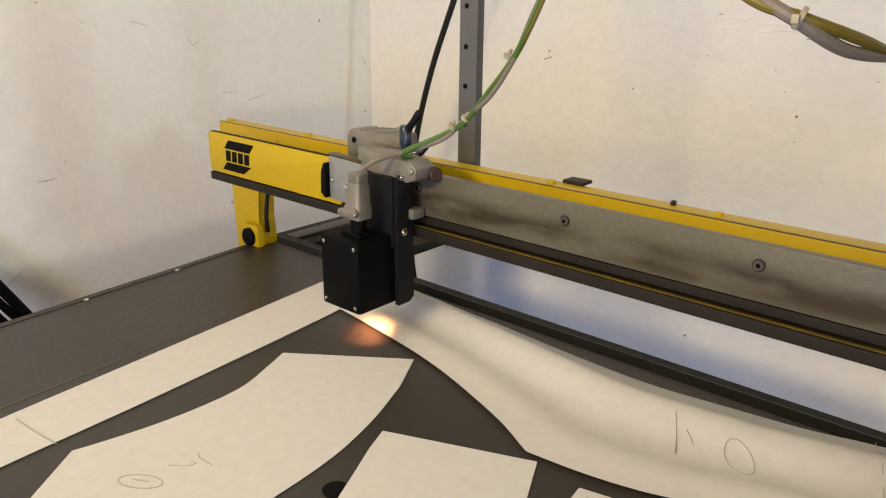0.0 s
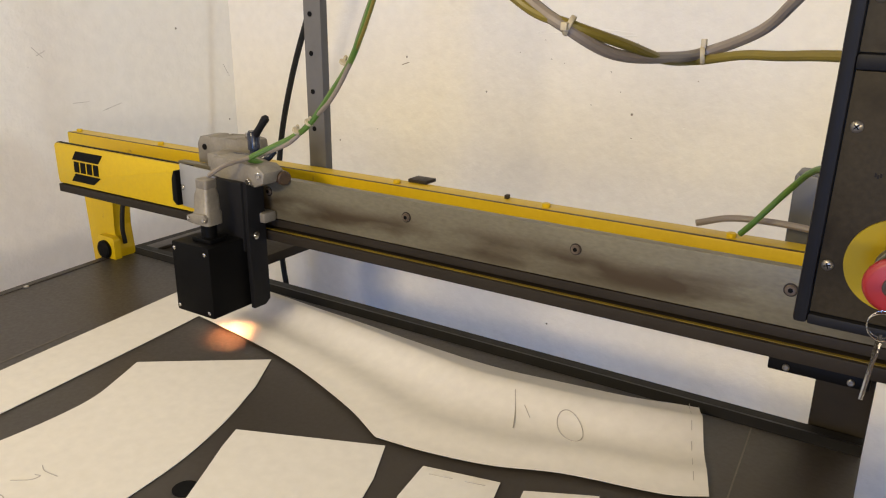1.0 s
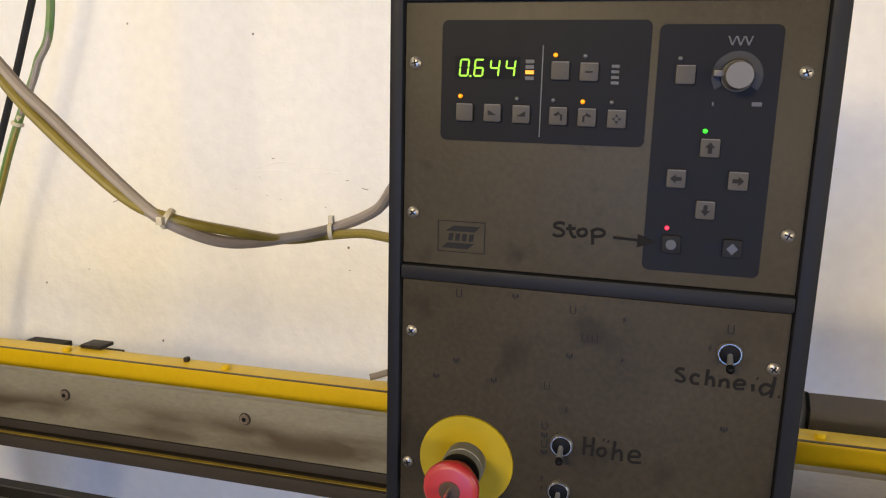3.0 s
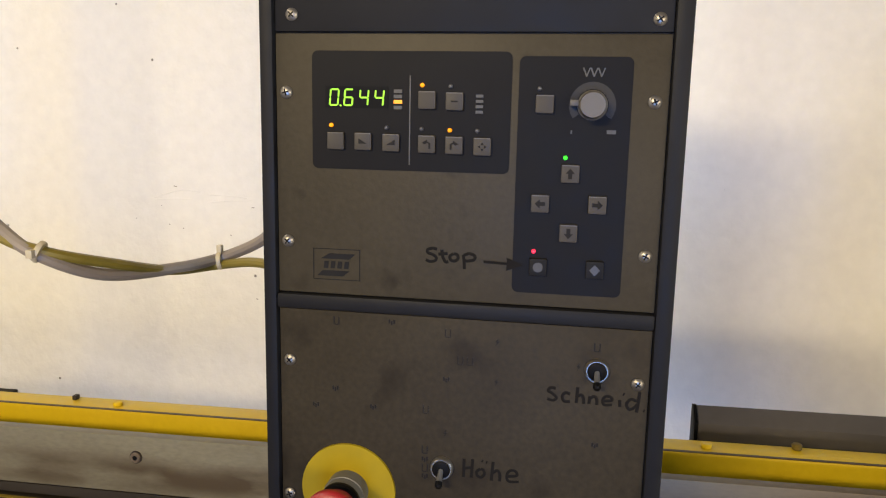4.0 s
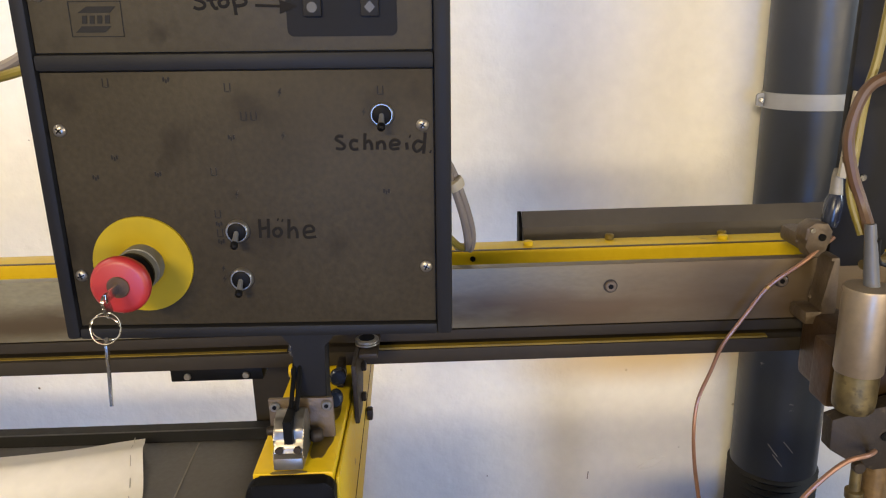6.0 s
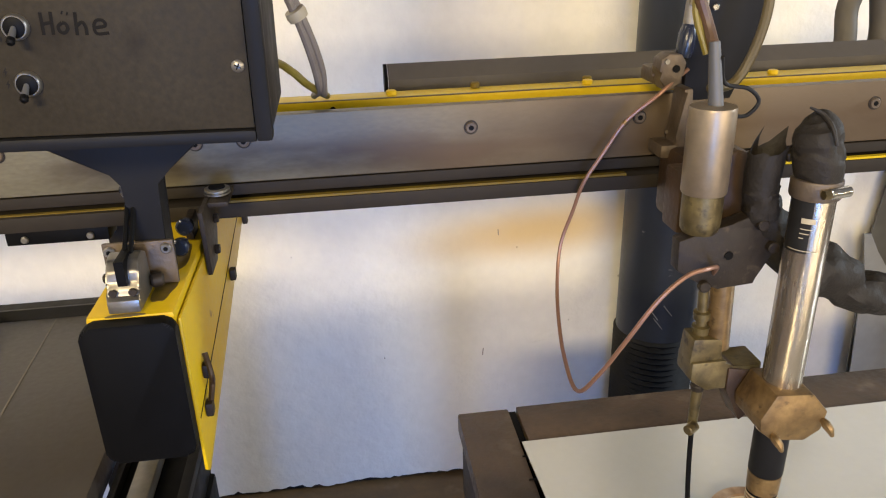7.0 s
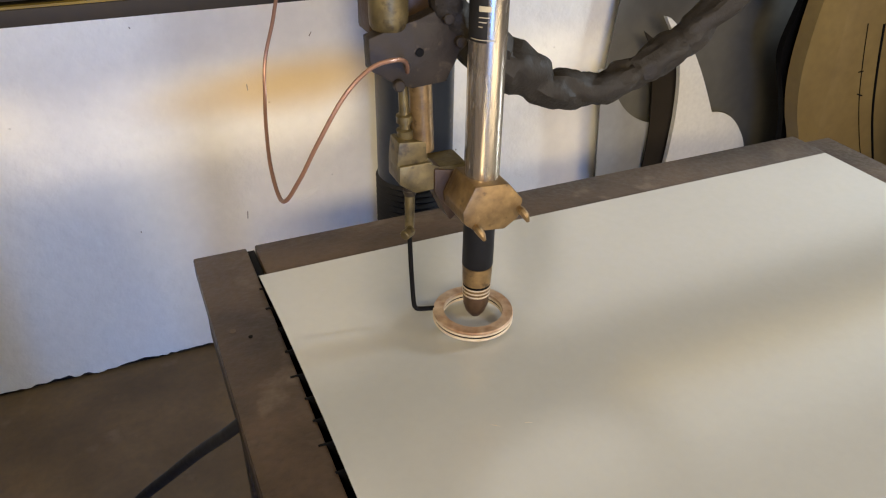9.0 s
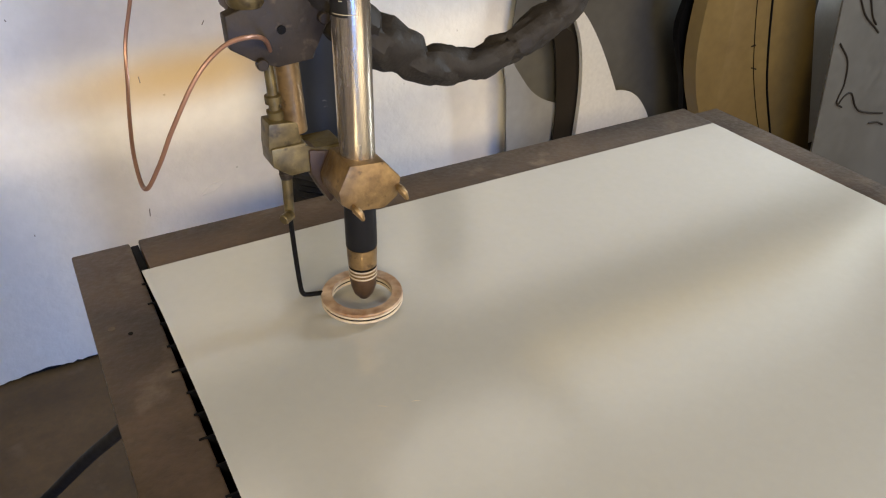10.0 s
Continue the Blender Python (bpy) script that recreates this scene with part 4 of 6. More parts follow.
def key(u, w, mat=None, icon=None, half=0.0056):
    u, w = at(u, w)
    k = B()
    prism(k, rounded(u - half, w - half, u + half, w + half, 0.0009, 3), "y", FILM - 0.0030, FILM, 0.0006)
    o = con("key", k, mat or KEY)
    h = FILM - 0.0031
    if icon:
        for shape in icon:
            g = B()
            prism(g, [(u + p[0] * 0.001, w + p[1] * 0.001) for p in shape], "y", h - 0.0002, h + 0.0001)
            part("icon", g, LEGEND if mat else PRINT, o)
    if mat is None:
        part("top_edge", box(B(), (u - half + 0.0004, FILM - 0.0033, w + half - 0.0008), (u + half - 0.0004, FILM - 0.0026, w + half - 0.0002)), LIGHTGREY, o, "lighter strip along the top edge")
    return o


def ring_outline(r, n=14):
    return [(r * math.cos(2 * math.pi * k / n), r * math.sin(2 * math.pi * k / n)) for k in range(n)]


ARROW_UP = [[(0, 3.4), (2.9, 0.2), (1.2, 0.2), (1.2, -3.2), (-1.2, -3.2), (-1.2, 0.2), (-2.9, 0.2)]]
ARROW_DOWN = [[(p, -q) for p, q in reversed(ARROW_UP[0])]]
ARROW_RIGHT = [[(q, -p) for p, q in ARROW_UP[0]]]
ARROW_LEFT = [[(-q, p) for p, q in ARROW_UP[0]]]
WEDGE = [[(-2.8, 2.0), (-2.8, -1.4), (2.8, -1.4)]]
WEDGE2 = [[(2.8, 2.0), (-2.8, -1.4), (2.8, -1.4)]]
HOOK = [[(-3.0, 0.8), (0.5, 3.0), (0.5, 1.8), (2.6, 0.8), (2.6, -2.8), (1.4, -2.8), (1.4, 0.4), (0.4, 0.9), (-1.0, 0.0)]]
HOOK2 = [[(-p, q) for p, q in reversed(HOOK[0])]]
FOUR = [[(-1, 1.2), (0, 3.0), (1, 1.2)], [(-1, -1.2), (1, -1.2), (0, -3.0)], [(1.2, -1), (1.2, 1), (3.0, 0)], [(-1.2, -1), (-3.0, 0), (-1.2, 1)]]
DASH = [[(-2.2, -0.5), (2.2, -0.5), (2.2, 0.5), (-2.2, 0.5)]]
for u, w, icon in ((-0.0227, 0.1319, None), (-0.0051, 0.1314, DASH), (-0.0832, 0.105, None), (-0.0649, 0.105, WEDGE), (-0.0464, 0.1047, WEDGE2), (-0.023, 0.1043, HOOK), (-0.0053, 0.104, HOOK2), (0.0127, 0.1036, FOUR), (0.0512, 0.1307, None),
                   (0.068, 0.0883, ARROW_UP), (0.0498, 0.0691, ARROW_LEFT), (0.0852, 0.0694, ARROW_RIGHT), (0.0679, 0.0509, ARROW_DOWN)):
    key(u, w, None, icon)
key(0.0494, 0.0283, KEYDARK, [ring_outline(3.2)])
key(0.0850, 0.0282, KEYDARK, [[(0, 3.6), (3.4, 0), (0, -3.6), (-3.4, 0)]])


def led(u, w, mat, label):
    u, w = at(u, w)
    g = B()
    turned(g, (u, FILM, w), (u, FILM - 0.0024, w), [(0, 0.0014), (0.5, 0.0014), (0.85, 0.0010), (1, 0.0004)], 12)
    con("indicator_lamp", g, mat, None, label)


for u, w in ((-0.026, 0.1412), (-0.0864, 0.115), (-0.0083, 0.1134)):
    led(u, w, LED_AMBER, "lit amber lamp")
for u, w in ((-0.0078, 0.1407), (-0.0494, 0.1142), (-0.0264, 0.1138), (0.0093, 0.1134), (0.0478, 0.140)):
    led(u, w, GREYPLASTIC, "unlit grey lamp")
led(0.0647, 0.0981, LED_GREEN, "lit green lamp")
led(0.0464, 0.0382, LED_RED, "lit red lamp")

# numeric display
film2 = box(B(), (-0.0925, FILM - 0.0003, 0.1262), (-0.0505, FILM, 0.1400))
display = con("number_display", film2, BLACK, None, "dark display window reading 0.644")
SEGMENTS = {"0": "abcdef", "6": "acdefg", "4": "bcfg"}
for ch, cu in zip("0644", (-0.0864, -0.0768, -0.0666, -0.0565)):
    hw, hh, t = 0.0027, 0.0050, 0.00055
    bars = {"a": ((-hw, hh), (hw, hh)), "g": ((-hw, 0), (hw, 0)), "d": ((-hw, -hh), (hw, -hh)), "b": ((hw, 0), (hw, hh)), "c": ((hw, -hh), (hw, 0)), "f": ((-hw, 0), (-hw, hh)), "e": ((-hw, -hh), (-hw, 0))}
    for seg in SEGMENTS[ch]:
        (a, b), (c, d) = bars[seg]
        g = B()
        if b == d:
            pts = [(a + 0.0006, b - t), (c - 0.0006, b - t), (c - 0.0001, b), (c - 0.0006, b + t), (a + 0.0006, b + t), (a + 0.0001, b)]
        else:
            pts = [(a - t, b + 0.0006), (a, b + 0.0001), (a + t, b + 0.0006), (a + t, d - 0.0006), (a, d - 0.0001), (a - t, d - 0.0006)]
        prism(g, [(cu + p + 0.09 * q, 0.1329 + q) for p, q in pts], "y", FILM - 0.0006, FILM - 0.0003)
        part("digit_segment", g, DIGIT, display, "lit green segment")
g = B()
rod(g, (-0.0822, FILM - 0.0006, 0.1277), (-0.0822, FILM - 0.0003, 0.1277), 0.0007, 10)
part("decimal_point", g, DIGIT, display)
for k, w in enumerate((0.1372, 0.1339, 0.1306, 0.1270)):
    u = -0.0443
    con("unit_bar", box(B(), (u - 0.0027, FILM - 0.0004, w - 0.0011), (u + 0.0027, FILM, w + 0.0011)), LED_AMBER if k == 2 else LEGEND, None, "lit amber bar" if k == 2 else "")
for k in range(4):
    w = 0.1350 - k * 0.0033
    con("unit_bar", box(B(), (0.0058, FILM - 0.0003, w - 0.0009), (0.0105, FILM, w + 0.0009)), LEGEND)
con("divider_line", box(B(), (-0.0368, FILM - 0.0003, 0.0908), (-0.0360, FILM, 0.1471)), LEGEND)

# speed knob with its scale
ku, kw = at(0.0801, 0.1305)
arc = B()
steps = [radians(-35 + 12.5 * k) for k in range(21)]
prism(arc, [(ku + 0.0142 * math.cos(a), kw + 0.0142 * math.sin(a)) for a in steps] + [(ku + 0.0098 * math.cos(a), kw + 0.0098 * math.sin(a)) for a in reversed(steps)], "y", FILM - 0.0004, FILM)
con("knob_scale", arc, SCALEPRINT, None, "grey scale arc")
kn = B()
turned(kn, (ku, FILM, kw), (ku, FILM - 0.017, kw), [(0, 0.0090), (0.12, 0.0092), (0.15, 0.0084), (0.9, 0.0080), (1.0, 0.0074)], 28)
knob = con("speed_knob", kn, LIGHTGREY, None, "pale grey turning knob")
part("pointer", box(B(), (ku - 0.0135, FILM - 0.009, kw - 0.0008), (ku - 0.008, FILM - 0.003, kw + 0.0030), 0.0006), LIGHTGREY, knob)
for k in range(3):
    u = ku - 0.007 + k * 0.0045
    g = B()
    prism(g, [(u, kw + 0.0225), (u + 0.001, kw + 0.0225), (u + 0.0026, kw + 0.0185), (u + 0.0042, kw + 0.0225), (u + 0.005, kw + 0.0225), (u + 0.0030, kw + 0.0172), (u + 0.0022, kw + 0.0172)], "y", FILM - 0.0003, FILM)
    con("scale_mark", g, LEGEND)
for u0, u1, w in ((ku - 0.0125, ku - 0.0115, kw - 0.0165), (ku + 0.0095, ku + 0.0150, kw - 0.0160)):
    con("scale_mark", box(B(), (u0, FILM - 0.0003, w - 0.0012), (u1, FILM, w + 0.0012)), LEGEND)

# emblem plate: a thin frame round two slanted bars
u0, u1, w0, w1 = -0.1018, -0.0692, 0.0118, 0.0332
for lo, hi in (((u0, w0), (u1, w0 + 0.0005)), ((u0, w1 - 0.0005), (u1, w1)), ((u0, w0), (u0 + 0.0005, w1)), ((u1 - 0.0005, w0), (u1, w1))):
    con("emblem_frame", box(B(), (lo[0], FACE - 0.0003, lo[1]), (hi[0], FACE + 0.0005, hi[1])), PRINT)
for pts in ([(-0.0965, 0.0262), (-0.0765, 0.0262), (-0.0725, 0.0300), (-0.0905, 0.0300)], [(-0.0990, 0.0145), (-0.0810, 0.0145), (-0.0765, 0.0183), (-0.0950, 0.0183)]):
    g = B()
    prism(g, pts, "y", FACE - 0.0003, FACE + 0.0005)
    con("emblem_bar", g, PRINT)
for k in range(4):
    u = -0.0945 + k * 0.0047
    g = B()
    prism(g, [(u, 0.0198), (u + 0.0030, 0.0198), (u + 0.0036, 0.0247), (u + 0.0006, 0.0247)], "y", FACE - 0.0003, FACE + 0.0005)
    con("emblem_bar", g, PRINT)

# hand lettering in black marker


def brush(bm, place, *strokes):
    """Hand-drawn marker strokes as flat ribbons; place: origin and scale from the sketch to the panel."""
    x0, y0, u0, w0, k, m = place
    for stroke in strokes:
        pts = [(u0 + (x - x0) * k, 0.0, w0 - (y - y0) * m) for x, y in stroke]
        if len(pts) == 1:
            pts = [pts[0], (pts[0][0] + 0.0009, 0.0, pts[0][2] - 0.0004)]
        before = set(bm.verts)
        hose(bm, pts, 0.00105, 8, 5)
        for v in bm.verts:
            if v not in before:
                v.co.y = FACE - 0.0001 + v.co.y * 0.15
    return bm


word = B()
S1 = (48, 85, -0.0245, 0.0372, 0.000129, 0.000103)
brush(word, S1, [(105, 95), (85, 88), (58, 98), (58, 118), (85, 130), (102, 148), (95, 168), (70, 175), (48, 165)])
brush(word, S1, [(130, 95), (135, 140), (150, 172), (165, 170)], [(112, 125), (160, 118)])
brush(word, S1, [(190, 118), (172, 135), (178, 160), (200, 163), (214, 145), (208, 122), (190, 118)])
brush(word, S1, [(240, 120), (245, 165), (248, 213)], [(243, 125), (270, 112), (298, 125), (295, 150), (265, 160), (248, 158)])
con("marker_writing", word, INK, None, "handwritten word Stop in black marker")
word = B()
S2 = (55, 165, 0.0582, -0.0505, 0.000127, 0.000128)
brush(word, S2, [(100, 180), (75, 178), (62, 195), (85, 210), (105, 230), (90, 245), (58, 240)])
brush(word, S2, [(175, 205), (150, 200), (135, 220), (145, 245), (175, 245)])
brush(word, S2, [(212, 165), (210, 200), (208, 250)], [(210, 215), (232, 205), (243, 225), (245, 252)])
brush(word, S2, [(275, 208), (272, 250)], [(274, 222), (295, 208), (310, 222), (312, 252)])
brush(word, S2, [(345, 228), (385, 222), (380, 205), (355, 203), (340, 225), (350, 248), (388, 245)])
brush(word, S2, [(425, 215), (428, 252)], [(440, 182)])
brush(word, S2, [(510, 215), (480, 208), (460, 235), (475, 262), (500, 250), (515, 230)], [(522, 165), (518, 220), (512, 275)], [(545, 262)])
con("marker_writing", word, INK, None, "handwritten word Schneid. in black marker")
word = B()
S3 = (290, 85, 0.0032, -0.1070, 0.000131, 0.000140)
brush(word, S3, [(300, 90), (298, 185)], [(345, 88), (340, 185)], [(298, 140), (345, 132)])
brush(word, S3, [(388, 135), (368, 150), (372, 172), (392, 178), (408, 160), (402, 140), (388, 135)], [(392, 92)], [(414, 97)])
brush(word, S3, [(452, 92), (448, 140), (445, 190)], [(450, 150), (475, 135), (488, 155), (488, 190)])
brush(word, S3, [(530, 160), (575, 152), (568, 130), (540, 130), (525, 155), (535, 185), (588, 183)])
con("marker_writing", word, INK, None, "handwritten word Höhe in black marker")
g = B()
prism(g, [(0.0138, 0.0306), (0.0290, 0.0298), (0.0285, 0.0330), (0.0400, 0.0288), (0.0285, 0.0245), (0.0288, 0.0283), (0.0138, 0.0288)], "y", FACE - 0.0010, FACE + 0.0003)
con("marker_arrow", g, INK)

# faded print on the lower panel: small unreadable marks
for u, w in ((-0.086, -0.0163), (-0.0473, -0.0152), (-0.009, -0.02), (0.0239, -0.0237), (0.0059, -0.0384), (-0.0005, -0.0384), (-0.01, -0.0525), (0.0237, -0.0513), (-0.0877, -0.0649), (-0.1021, -0.078), (-0.0609, -0.0762), (-0.0241, -0.0746), (-0.0107, -0.0905), (-0.0248, -0.1037),
             (-0.0248, -0.1110), (-0.0248, -0.1170), (-0.0248, -0.1235), (-0.0255, -0.1425), (-0.0255, -0.1500), (0.0894, -0.0899), (0.0887, -0.0228), (0.0772, -0.0367)):
    u, w = at(u, w)
    k = random.choice((0, 1, 2))
    g = B()
    if k == 0:
        for s in (-1, 1):
            box(g, (u + s * 0.0017 - 0.00035, FACE - 0.0002, w - 0.0028), (u + s * 0.0017 + 0.00035, FACE + 0.0002, w + 0.0028))
        box(g, (u - 0.0013, FACE - 0.0002, w - 0.0031), (u + 0.0013, FACE + 0.0002, w - 0.0024))
    elif k == 1:
        prism(g, [(u + 0.0012, w + 0.0032), (u - 0.0014, w - 0.0004), (u - 0.0001, w - 0.0004), (u - 0.0010, w - 0.0034), (u + 0.0014, w + 0.0005), (u + 0.0002, w + 0.0005)], "y", FACE - 0.0002, FACE + 0.0002)
    else:
        for p in ((-0.0016, 0.0006), (0.0, -0.0004), (0.0016, 0.0006)):
            box(g, (u + p[0] - 0.0006, FACE - 0.0002, w + p[1] - 0.0014), (u + p[0] + 0.0006, FACE + 0.0002, w + p[1] + 0.0014))
    con("faded_mark", g, PRINT)


def toggle(u, w):
    u, w = at(u, w)
    g = B()
    turned(g, (u, FACE, w), (u, FACE - 0.0036, w), [(0, 0.0080), (0.7, 0.0078), (1, 0.0070)], 24)
    o = con("toggle_switch", g, DULLSTEEL, None, "dull steel nut with a dark toggle lever")
    g = B()
    turned(g, (u, FACE - 0.0030, w), (u, FACE - 0.0048, w), [(0, 0.0066), (0.6, 0.0062), (1, 0.0042)], 20)
    part("boot", g, BLACK, o, "dark brown switch boot")
    g = B()
    turned(g, (u, FACE - 0.004, w), (u, FACE - 0.0140, w - 0.0072), [(0, 0.0016), (0.65, 0.0021), (0.72, 0.0024)], 14)
    lever = part("lever", g, GREYPLASTIC, o)
    g = B()
    turned(g, (u, FACE - 0.0112, w - 0.0052), (u, FACE - 0.0145, w - 0.0080), [(0, 0.0024), (0.7, 0.0026), (1, 0.0016)], 14)
    part("lever_tip", g, BLACK, o, "black lever tip")


for u, w in ((0.089, -0.0383), (-0.0128, -0.1158), (-0.0135, -0.1501)):
    toggle(u, w)

# emergency stop
eu, ew = -0.0772, -0.1385
g = B()
turned(g, (eu, FACE, ew), (eu, FACE - 0.0018, ew), [(0, 0.0340), (1, 0.0338)], 48)
con("stop_disc", g, YDISC, None, "yellow emergency stop disc")
g = B()
turned(g, (eu, FACE - 0.0018, ew), (eu, FACE - 0.0190, ew), [(0, 0.0148), (0.6, 0.0148), (0.62, 0.0140), (1, 0.0138)], 32)
con("stop_collar", g, GREYPLASTIC, None, "grey collar")
g = B()
turned(g, (eu, FACE - 0.0190, ew), (eu, FACE - 0.0260, ew), [(0, 0.0142), (0.3, 0.0142), (0.32, 0.0122), (1, 0.0118)], 32)
con("stop_neck", g, BLACK)
g = B()
turned(g, (eu, FACE - 0.0245, ew), (eu, FACE - 0.0450, ew), [(0, 0.0120), (0.35, 0.0148), (0.62, 0.0184), (0.78, 0.0190), (0.90, 0.0184), (0.97, 0.0168), (1, 0.0150)], 40)
mush = con("stop_button", g, RED, None, "red mushroom push button with a key")
g = B()
rod(g, (eu, FACE - 0.0450, ew), (eu, FACE - 0.0462, ew), 0.0072, 24, 0.0005)
part("key_barrel", g, BROWNCAST, mush, "dull brown lock barrel")
g = B()
box(g, (eu - 0.0008, FACE - 0.066, ew - 0.003), (eu + 0.0008, FACE - 0.0455, ew + 0.003), 0.0003)
part("key_blade", g, CHROME, mush)
g = B()
prism(g, rounded(-0.004, -0.013, 0.004, 0.003, 0.0035), "x", -0.0010, 0.0010)
bmesh.ops.transform(g, matrix=pose(eu - 0.0004, FACE - 0.066, ew - 0.001, 25, 0, 0), verts=g.verts)
part("key_bow", g, CHROME, mush, "worn steel key")
rc = Vector((eu - 0.0012, FACE - 0.068, ew - 0.018))
for tilt in (0.004, -0.002):
    g = B()
    hose(g, [rc + Vector((0.0092 * math.cos(a), tilt * math.sin(a), 0.0088 * math.sin(a))) for a in (2 * math.pi * k / 16 for k in range(17))], 0.00045, 6, 4)
    part("key_ring", g, CHROME, mush, "thin wire key ring")
g = B()
prism(g, [(-0.0022, -0.046), (0.0018, -0.048), (0.0026, -0.018), (0.0040, -0.014), (0.0040, -0.004), (0.0, 0.0), (-0.0040, -0.004), (-0.0040, -0.014), (-0.0026, -0.018)], "x", -0.0008, 0.0008)
bmesh.ops.transform(g, matrix=pose(rc.x - 0.0005, rc.y, rc.z - 0.006, 0, 4, 14), verts=g.verts)
part("spare_key", g, CHROME, mush, "spare steel key hanging on a ring")

# the arm that carries the console
arm = thing("console_arm", "dark grey sheet bracket carrying the console", "bracket")
g = B()
prism(g, [(0.352, 1.358), (0.352, 1.336), (0.418, 1.303), (0.426, 1.292), (0.426, 1.2), (0.4525, 1.2), (0.4525, 1.292), (0.466, 1.303), (0.505, 1.336), (0.505, 1.358)], "y", 0.832, 0.862, 0.002)
part("gusset", g, CHARCOAL, arm)
part("tray", box(B(), (0.345, 0.735, 1.352), (0.515, 0.865, 1.3605), 0.002), CHARCOAL, arm)


# ---- the optical tracing head ----
head = thing("optical_tracer", "black optical tracer box hanging on a cast slide", "optical tracer")
hb = B()
box(hb, (-0.648, 0.862, 1.093), (-0.5588, 0.958, 1.214), 0.004)
sensor = part("sensor_box", hb, BLACK, head, "black metal sensor box")
for x, y, z, d in ((-0.639, 0.8615, 1.203, (0, -1, 0)), (-0.568, 0.8615, 1.203, (0, -1, 0)), (-0.639, 0.8615, 1.103, (0, -1, 0)), (-0.568, 0.8615, 1.103, (0, -1, 0))):
    b = B()
    p = Vector((x, y, z))
    turned(b, p, p + Vector(d) * 0.002, [(0, 0.0035), (0.6, 0.0033), (1, 0.002)], 12)
    part("screw", b, CHROME, sensor, "small bright corner screw")
lens = B()
turned(lens, (-0.604, 0.930, 1.093), (-0.604, 0.930, 1.082), [(0, 0.016), (0.7, 0.014), (1, 0.011)], 20)
part("lens_barrel", lens, BLACK, sensor)
g = B()
turned(g, (-0.604, 0.930, 1.0819), (-0.604, 0.930, 1.0812), [(0, 0.008), (1, 0.008)], 20)
part("lens_glow", g, HOT, sensor, "glowing orange lens")
part("gland_foot", box(B(), (-0.615, 0.878, 1.214), (-0.571, 0.912, 1.222), 0.002), BLACK, head)
g = B()
turned(g, (-0.592, 0.895, 1.222), (-0.592, 0.895, 1.245), [(0, 0.013), (1, 0.013)], 20)
part("gland_socket", g, BLACK, head)
g = B()
hood = []
for z, hx, hy, dx in ((1.244, 0.0185, 0.0165, 0.0), (1.262, 0.0190, 0.0170, 0.0), (1.266, 0.0170, 0.0155, 0.0), (1.292, 0.0158, 0.0145, 0.001), (1.303, 0.0125, 0.0118, 0.002), (1.304, 0.0132, 0.0125, 0.002), (1.317, 0.0132, 0.0125, 0.0025), (1.3185, 0.0105, 0.0100, 0.0025)):
    hood.append([(-0.592 + dx + x, 0.895 + y, z) for x, y in rounded(-hx, -hy, hx, hy, min(hx, hy) * 0.42, 3)])
loft(g, hood)
part("cable_gland", g, CAST, head, "dirty beige cast cable connector")
g = B()
prism(g, [(-0.618, 1.248), (-0.606, 1.246), (-0.576, 1.250), (-0.572, 1.258), (-0.578, 1.264), (-0.606, 1.262), (-0.618, 1.258)], "y", 0.874, 0.880, 0.0015)
clip = part("gland_clip", g, CAST, head, "bent metal clip lever")
for x in (-0.612, -0.577):
    b = B()
    rod(b, (x, 0.8745, 1.255), (x, 0.8715, 1.255), 0.0032, 10, 0.0008)
    part("clip_pin", b, CHROME, clip)
part("slide_column", box(B(), (-0.622, 0.935, 1.19), (-0.556, 0.985, 1.307), 0.003), CHARCOAL, head, "dark slide column")
sp = B()
prism(sp, [(0.942, 1.088), (0.968, 1.088), (0.979, 1.096), (0.979, 1.309), (0.940, 1.306), (0.940, 1.22)], "x", -0.5585, -0.549, 0.002)
plate2 = part("slide_plate", sp, CHARCOAL, head, "dark slide plate")
for y, z in ((0.952, 1.217),):
    b = B()
    rod(b, (-0.549, y, z), (-0.543, y, z), 0.0065, 14, 0.001)
    part("bolt", b, CHROME, plate2)
cb = B()
prism(cb, [(-0.640, 1.306), (-0.560, 1.306), (-0.535, 1.300), (-0.515, 1.308), (-0.512, 1.326), (-0.526, 1.336), (-0.560, 1.334), (-0.575, 1.342), (-0.632, 1.340)], "y", 0.945, 0.990, 0.004)
part("cast_slide", cb, CAST, head, "grey cast aluminium slide body")
fk = B()
prism(fk, [(-0.768, 1.30), (-0.768, 1.336), (-0.760, 1.350), (-0.735, 1.352), (-0.725, 1.347), (-0.660, 1.356), (-0.635, 1.352), (-0.632, 1.330), (-0.650, 1.327), (-0.690, 1.322), (-0.735, 1.322), (-0.740, 1.30)], "y", 1.0315, 1.0785, 0.004)
fork = part("cast_fork", fk, CAST, head, "grey cast fork over the beam")
for x, z, r in ((-0.748, 1.331, 0.0055),):
    b = B()
    rod(b, (x, 1.0316, z), (x, 1.030, z), r, 16)
    part("bore", b, BLACK, fork)
part("fork_arm", box(B(), (-0.690, 0.985, 1.309), (-0.635, 1.035, 1.3335), 0.004), CAST, head)
b = B()
rod(b, (-0.648, 1.05, 1.350), (-0.648, 1.05, 1.364), 0.009, 6, 0.001)
part("hex_bolt", b, CHROME, head, "bright hexagon bolt")
for x, z in ((-0.545, 1.309), (-0.522, 1.322)):
    b = B()
    rod(b, (x, 0.945, z), (x, 0.940, z), 0.0055, 14, 0.001)
    part("bolt", b, CHROME, head)
part("lug", box(B(), (-0.575, 0.966, 1.234), (-0.538, 0.9935, 1.252), 0.004), CAST, head, "small grey cast lug")
b = B()
